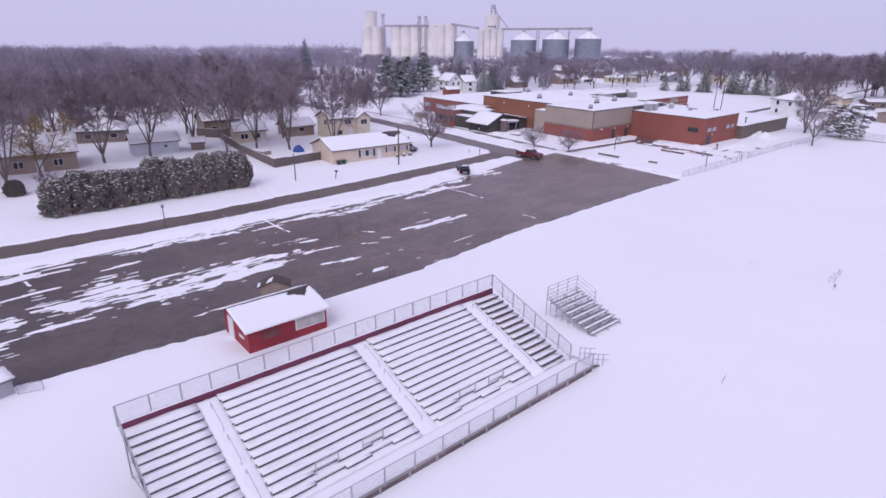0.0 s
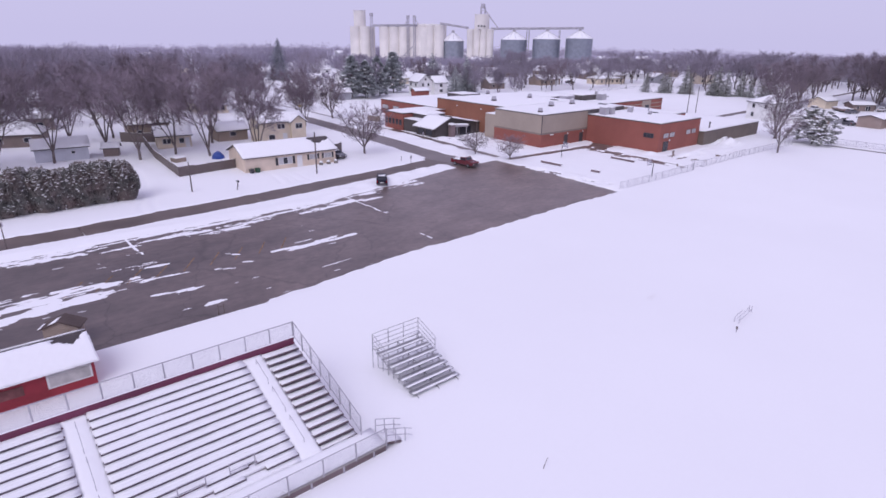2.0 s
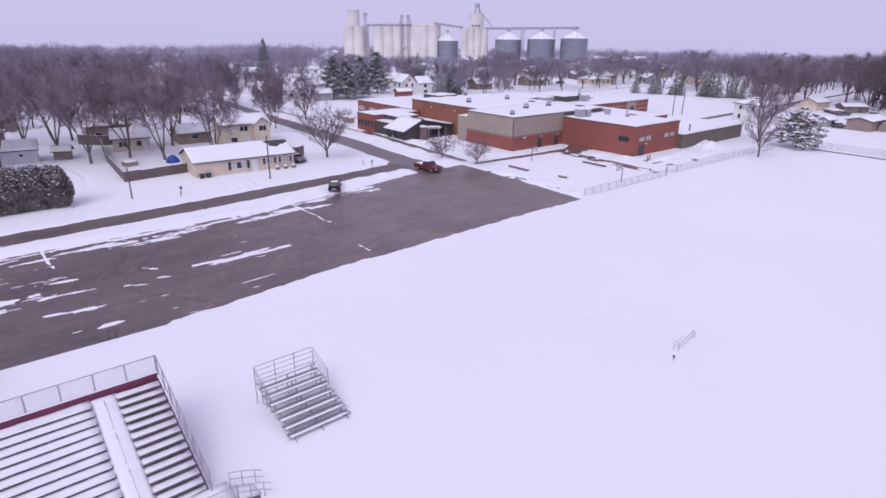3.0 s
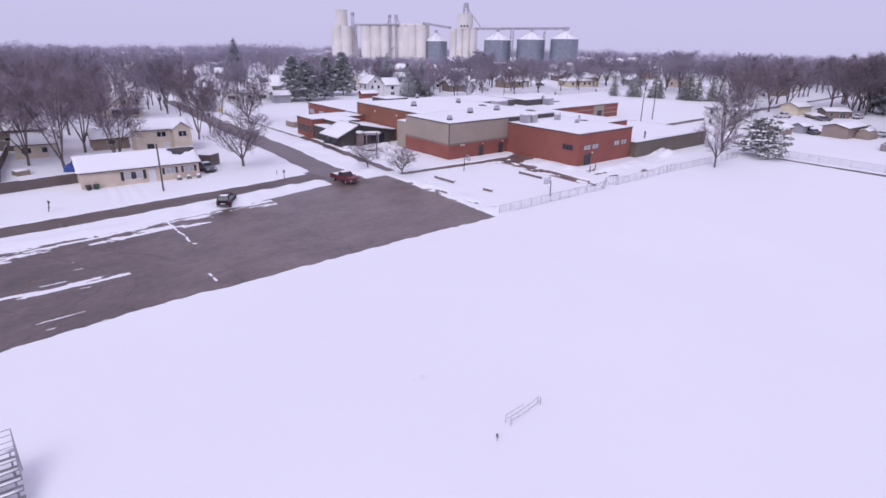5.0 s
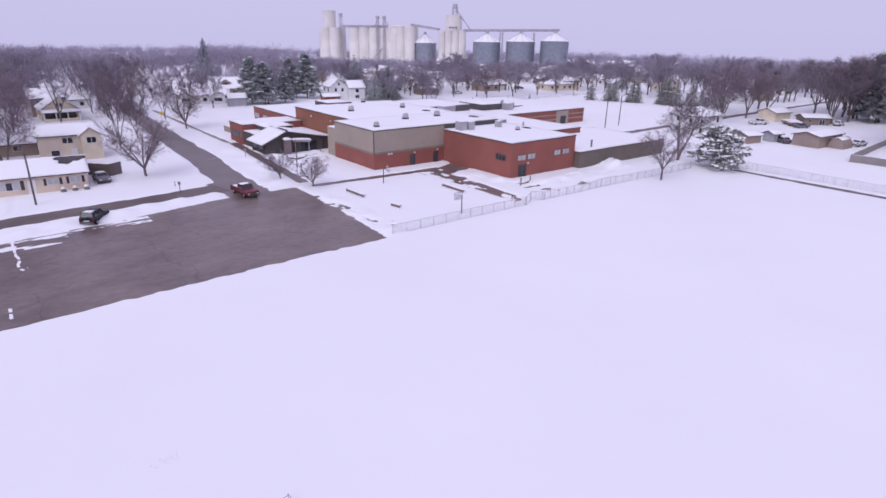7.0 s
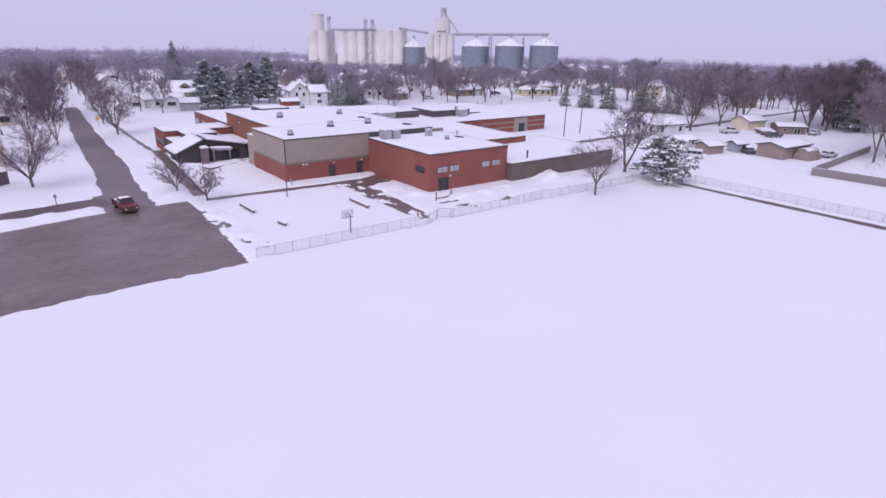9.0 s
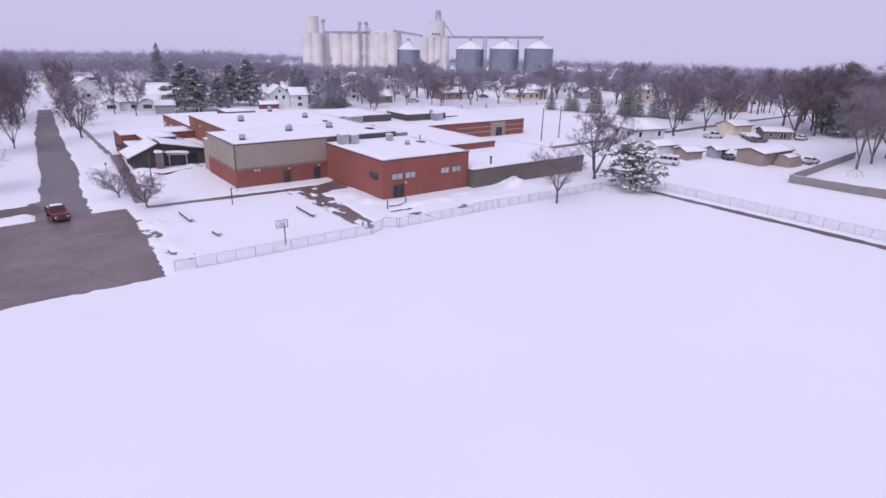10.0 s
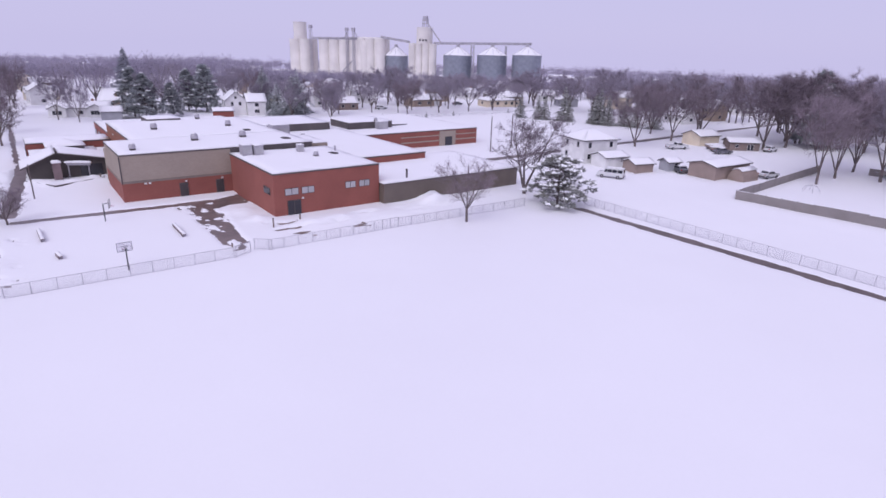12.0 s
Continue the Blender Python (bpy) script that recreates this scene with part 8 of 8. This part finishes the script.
SPRUCE = pine_source(29, 8.4, 5.0, 84, "broad spruce heavily laden with snow at the field corner", "snowy_spruce", load=0.85)
plant_conifer(SPRUCE, -44.9, 171.2, 8.4, 1.0, "trees at the field edge")
BROAD = [pine_source(s, 15, 5.4, 170, "broad dark green pine dusted with snow", "conifer", PINEM, load=0.16, cone=True) for s in (33, 34)]
PINES = [conifer_source(s, 15, 5.6, 16, 13, 0.10, "dark green conifer dusted with snow", needle=PINEM) for s in (31, 32)]
NARROW = [conifer_source(s, 9, 3.0, 12, 9, 0.04, "narrow young conifer dusted with snow") for s in (41, 42)]
for x, y, h in ((-178.5, 183.0, 12.5), (-184, 187, 13), (-198, 180, 14), (-181, 178.5, 10), (-20, 252, 17), (-2, 252, 16), (22, 246, 17)):
    plant_conifer(rnd.choice(PINES), x, y, h * 1.1, rnd.uniform(1.0, 1.25))
for x, y, h, w in ((-185.7, 138.2, 14, 1.2), (-191.5, 136.0, 15.5, 1.1), (-188.5, 146.5, 11, 1.0), (-198.0, 159.6, 16.5, 1.05), (-203.0, 155.0, 14.5, 1.1), (-54.5, 285.5, 21.0, 0.95), (-50.5, 279.0, 18.0, 0.9)):
    plant_conifer(BROAD[int(abs(x)) % 2], x, y, h, w)
SPIRE = conifer_source(35, 18, 6.6, 26, 17, 0.02, "tall pale conifer spire rising above the woods", needle=FARNEEDLE, top_blunt=0.02)
plant_conifer(SPIRE, -281.0, 148.6, 20.0)
for i in range(17):
    spot = (rnd.choice(NARROW), -140 + i * 2.6 + rnd.uniform(-0.8, 0.8), 255 + i * 1.1 + rnd.uniform(-1.5, 1.5), rnd.uniform(7.5, 13), rnd.uniform(0.85, 1.15))
    if i in (1, 4, 7, 8, 12, 15):
        rnd.random()
    else:
        plant_conifer(*spot, "row of conifers beyond the playing field")
for i in range(4):
    x, y = -155.6, (205, 223, 235, 262)[i]
    plant_conifer(NARROW[i % 2], x, y, 1.9, 0.9, "small shrubs along the far fence", "small dark conical shrub by the far fence")


# hedge of tall arborvitae along the road
def shrub(seed, h, rx, ry):
    r = random.Random(seed)
    leaf, sn = Geo(), Geo()
    core = Geo()
    for k in range(2300):
        a, u = r.uniform(0, 6.283), r.random() ** 0.8
        z = h * u
        prof = (1 - max(0, u - 0.45) ** 2 * 2.1) * (0.82 + 0.18 * min(1, u * 4)) * (0.86 + 0.32 * noise.noise(Vector((math.cos(a) * 1.6, math.sin(a) * 1.6, u * 4 + seed))))
        d = Vector((math.cos(a), math.sin(a), 0.35 * u))
        p = Vector((rx * math.cos(a) * prof, ry * math.sin(a) * prof, z)) * 1.0
        p += d * r.uniform(-0.3, 0.2)
        w = r.uniform(0.16, 0.34)
        s = Vector((-d.y, d.x, 0)).normalized() * w * r.uniform(0.5, 1)
        up_ = (Vector((0, 0, 1)) + d * r.uniform(0.1, 0.8)).normalized() * w * 1.5
        leaf.poly([p - s, p + s * 0.4 - up_ * 0.3, p + s, p + up_])
        leaf.poly([p - d * w * 0.6 - up_ * 0.2, p + d * w * 0.7, p + up_ * 0.8 + d * w * 0.2])
        if r.random() < (0.10 + 0.6 * u ** 3) * (1.0 + 3.0 * max(0.0, noise.noise(p * 0.8 + Vector((seed, 0, 0))))):
            c = p + d * 0.07 + Vector((0, 0, 0.1))
            q = w * r.uniform(0.15, 0.68)
            t1, t2 = s.normalized() * q, (d * 0.8 + Vector((0, 0, -0.25))) * q
            ring = [c + t1 * math.cos(b) + t2 * math.sin(b) for b in (0, 1.05, 2.1, 3.14, 4.19, 5.24)]
            top = c + Vector((0, 0, q * 0.4)) + d * q * 0.2
            for b in range(6):
                sn.poly([ring[b], ring[(b + 1) % 6], top])
    for k in range(5):
        z0, z1 = h * k / 5.4, h * (k + 1) / 5.4
        sc = lambda z: (1 - max(0, z / h - 0.45) ** 2 * 2.1) * 0.72
        core.prism([(rx * sc(z0) * math.cos(b * 0.698), ry * sc(z0) * math.sin(b * 0.698), z0 - 0.2) for b in range(9)], [(rx * sc(z1) * math.cos(b * 0.698), ry * sc(z1) * math.sin(b * 0.698), z1 - 0.2) for b in range(9)])
    return core.mesh("inner_growth", ARBOR), leaf.mesh("foliage", ARBOR), sn.mesh("snow_load", SNOW)


SHRUBS = [shrub(s, 5.4, 2.3, 1.9) for s in (51, 52, 53)]
hy = 10.2
while hy < 37:
    t = new("arborvitae")
    k = rnd.uniform(0.88, 1.12) * (0.86 + 0.2 * (hy - 10) / 27)
    t.matrix_basis = Matrix.LocRotScale((-89.4 + rnd.uniform(-0.4, 0.4), hy, 0), Euler((0, 0, rnd.uniform(0, 6.28))), (1.08, 1.08, k))
    tagged(t, "tall dense hedge shrub spotted with snow", "hedge", "hedge along the road")
    a, b, c = rnd.choice(SHRUBS)
    part("inner_growth", a, ARBOR, t), part("foliage", b, ARBOR, t), part("snow_load", c, SNOW, t)
    hy += 2.45
bs = new("round_bush")
bs.matrix_basis = Matrix.LocRotScale((-104.0, 6.5, 0), Euler((0, 0, 1)), (0.62, 0.7, 0.42))
tagged(bs, "round brown bush in a snowy garden", "shrub")
part("inner_growth", SHRUBS[0][0], ARBOR, bs), part("foliage", SHRUBS[0][1], ARBOR, bs)

# distant woods and roofs to the skyline
woods = Geo()
r = random.Random(99)
for _ in range(8200):
    a, d = r.uniform(math.radians(48), math.radians(218)), 335 + 900 * r.random() ** 1.9
    x, y = d * math.cos(a), 60 + d * math.sin(a)
    if abs((Vector((x + 450, y - 298, 0))).dot(Vector((-0.5731, 0.8195, 0)))) < 24 and -15 < Vector((x + 450, y - 298, 0)).dot(EU) < 205:
        continue
    grove = float(vnoise(np.array(x / 55), np.array(y / 55), 17))
    low = before_elevator(x, y)
    if grove < (0.34 if low else 0.24):
        continue
    h = r.uniform(7, 10.5) if low else (9.5 + 7.5 * grove) * r.uniform(0.72, 1.2) * (1.1 if x > -160 else 1.0)
    base = Vector((x, y, gz(x, y)))
    woods.limb(base, base + Vector((0, 0, h * 0.5)), 0.13, 0.07, 3, False)
    wx = h * r.uniform(0.34, 0.48)
    for k in range(96):
        v = Vector((r.gauss(0, 1), r.gauss(0, 1), r.gauss(0.15, 0.8))).normalized()
        rr = r.random() ** 0.72
        if rr > 0.86 and v.z > 0.55:
            rr *= 0.8
        c = base + Vector((0, 0, h * 0.55)) + Vector((v.x * wx, v.y * wx, v.z * h * 0.43)) * rr
        q = (Vector((v.x, v.y, 0.9)) + Vector((r.gauss(0, 0.35), r.gauss(0, 0.35), r.gauss(0.1, 0.3)))).normalized()
        e = r.uniform(0, 6.283)
        s = q.cross(Vector((math.cos(e), math.sin(e), 0))).normalized()
        L, w = r.uniform(0.8, 1.7) * (1.25 - 0.75 * rr), r.uniform(0.16, 0.30) * (1.25 - 0.5 * rr)
        woods.poly([c - s * w, c + s * w, c + q * L])
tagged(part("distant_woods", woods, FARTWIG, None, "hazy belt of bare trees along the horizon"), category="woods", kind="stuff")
roofs, walls = Geo(), Geo()
for _ in range(230):
    a, d = r.uniform(math.radians(48), math.radians(218)), 345 + 420 * r.random()
    x, y = d * math.cos(a), 60 + d * math.sin(a)
    if abs((Vector((x + 450, y - 298, 0))).dot(Vector((-0.5731, 0.8195, 0)))) < 30 and -25 < Vector((x + 450, y - 298, 0)).dot(EU) < 215:
        continue
    z, w, dp, e, rs = gz(x, y), r.uniform(4, 6.5), r.uniform(3.2, 4.5), r.choice((2.8, 2.8, 5)), r.uniform(1.6, 2.6)
    m = pose(x, y, z, 0, 0, r.choice((5, 95, 40)))
    f = lambda p: tuple(m @ Vector(p))
    walls.prism([f(p) for p in ((-w, -dp, -1), (-w, dp, -1), (-w, dp, e), (-w, 0, e + rs), (-w, -dp, e))], [f(p) for p in ((w, -dp, -1), (w, dp, -1), (w, dp, e), (w, 0, e + rs), (w, -dp, e))])
    for s in (-1, 1):
        q = [(-w - 0.4, s * (dp + 0.4), e - 0.2), (w + 0.4, s * (dp + 0.4), e - 0.2), (w + 0.4, 0, e + rs + 0.06), (-w - 0.4, 0, e + rs + 0.06)]
        roofs.prism([f(p) for p in q], [f((p[0], p[1], p[2] + 0.35)) for p in q])
tagged(part("distant_house_walls", walls, GREYS, None, "pale walls of far houses"), category="houses", kind="stuff")
tagged(part("distant_snowy_roofs", roofs, SNOW, None, "snow-covered roofs of far houses"), category="roofs", kind="stuff")
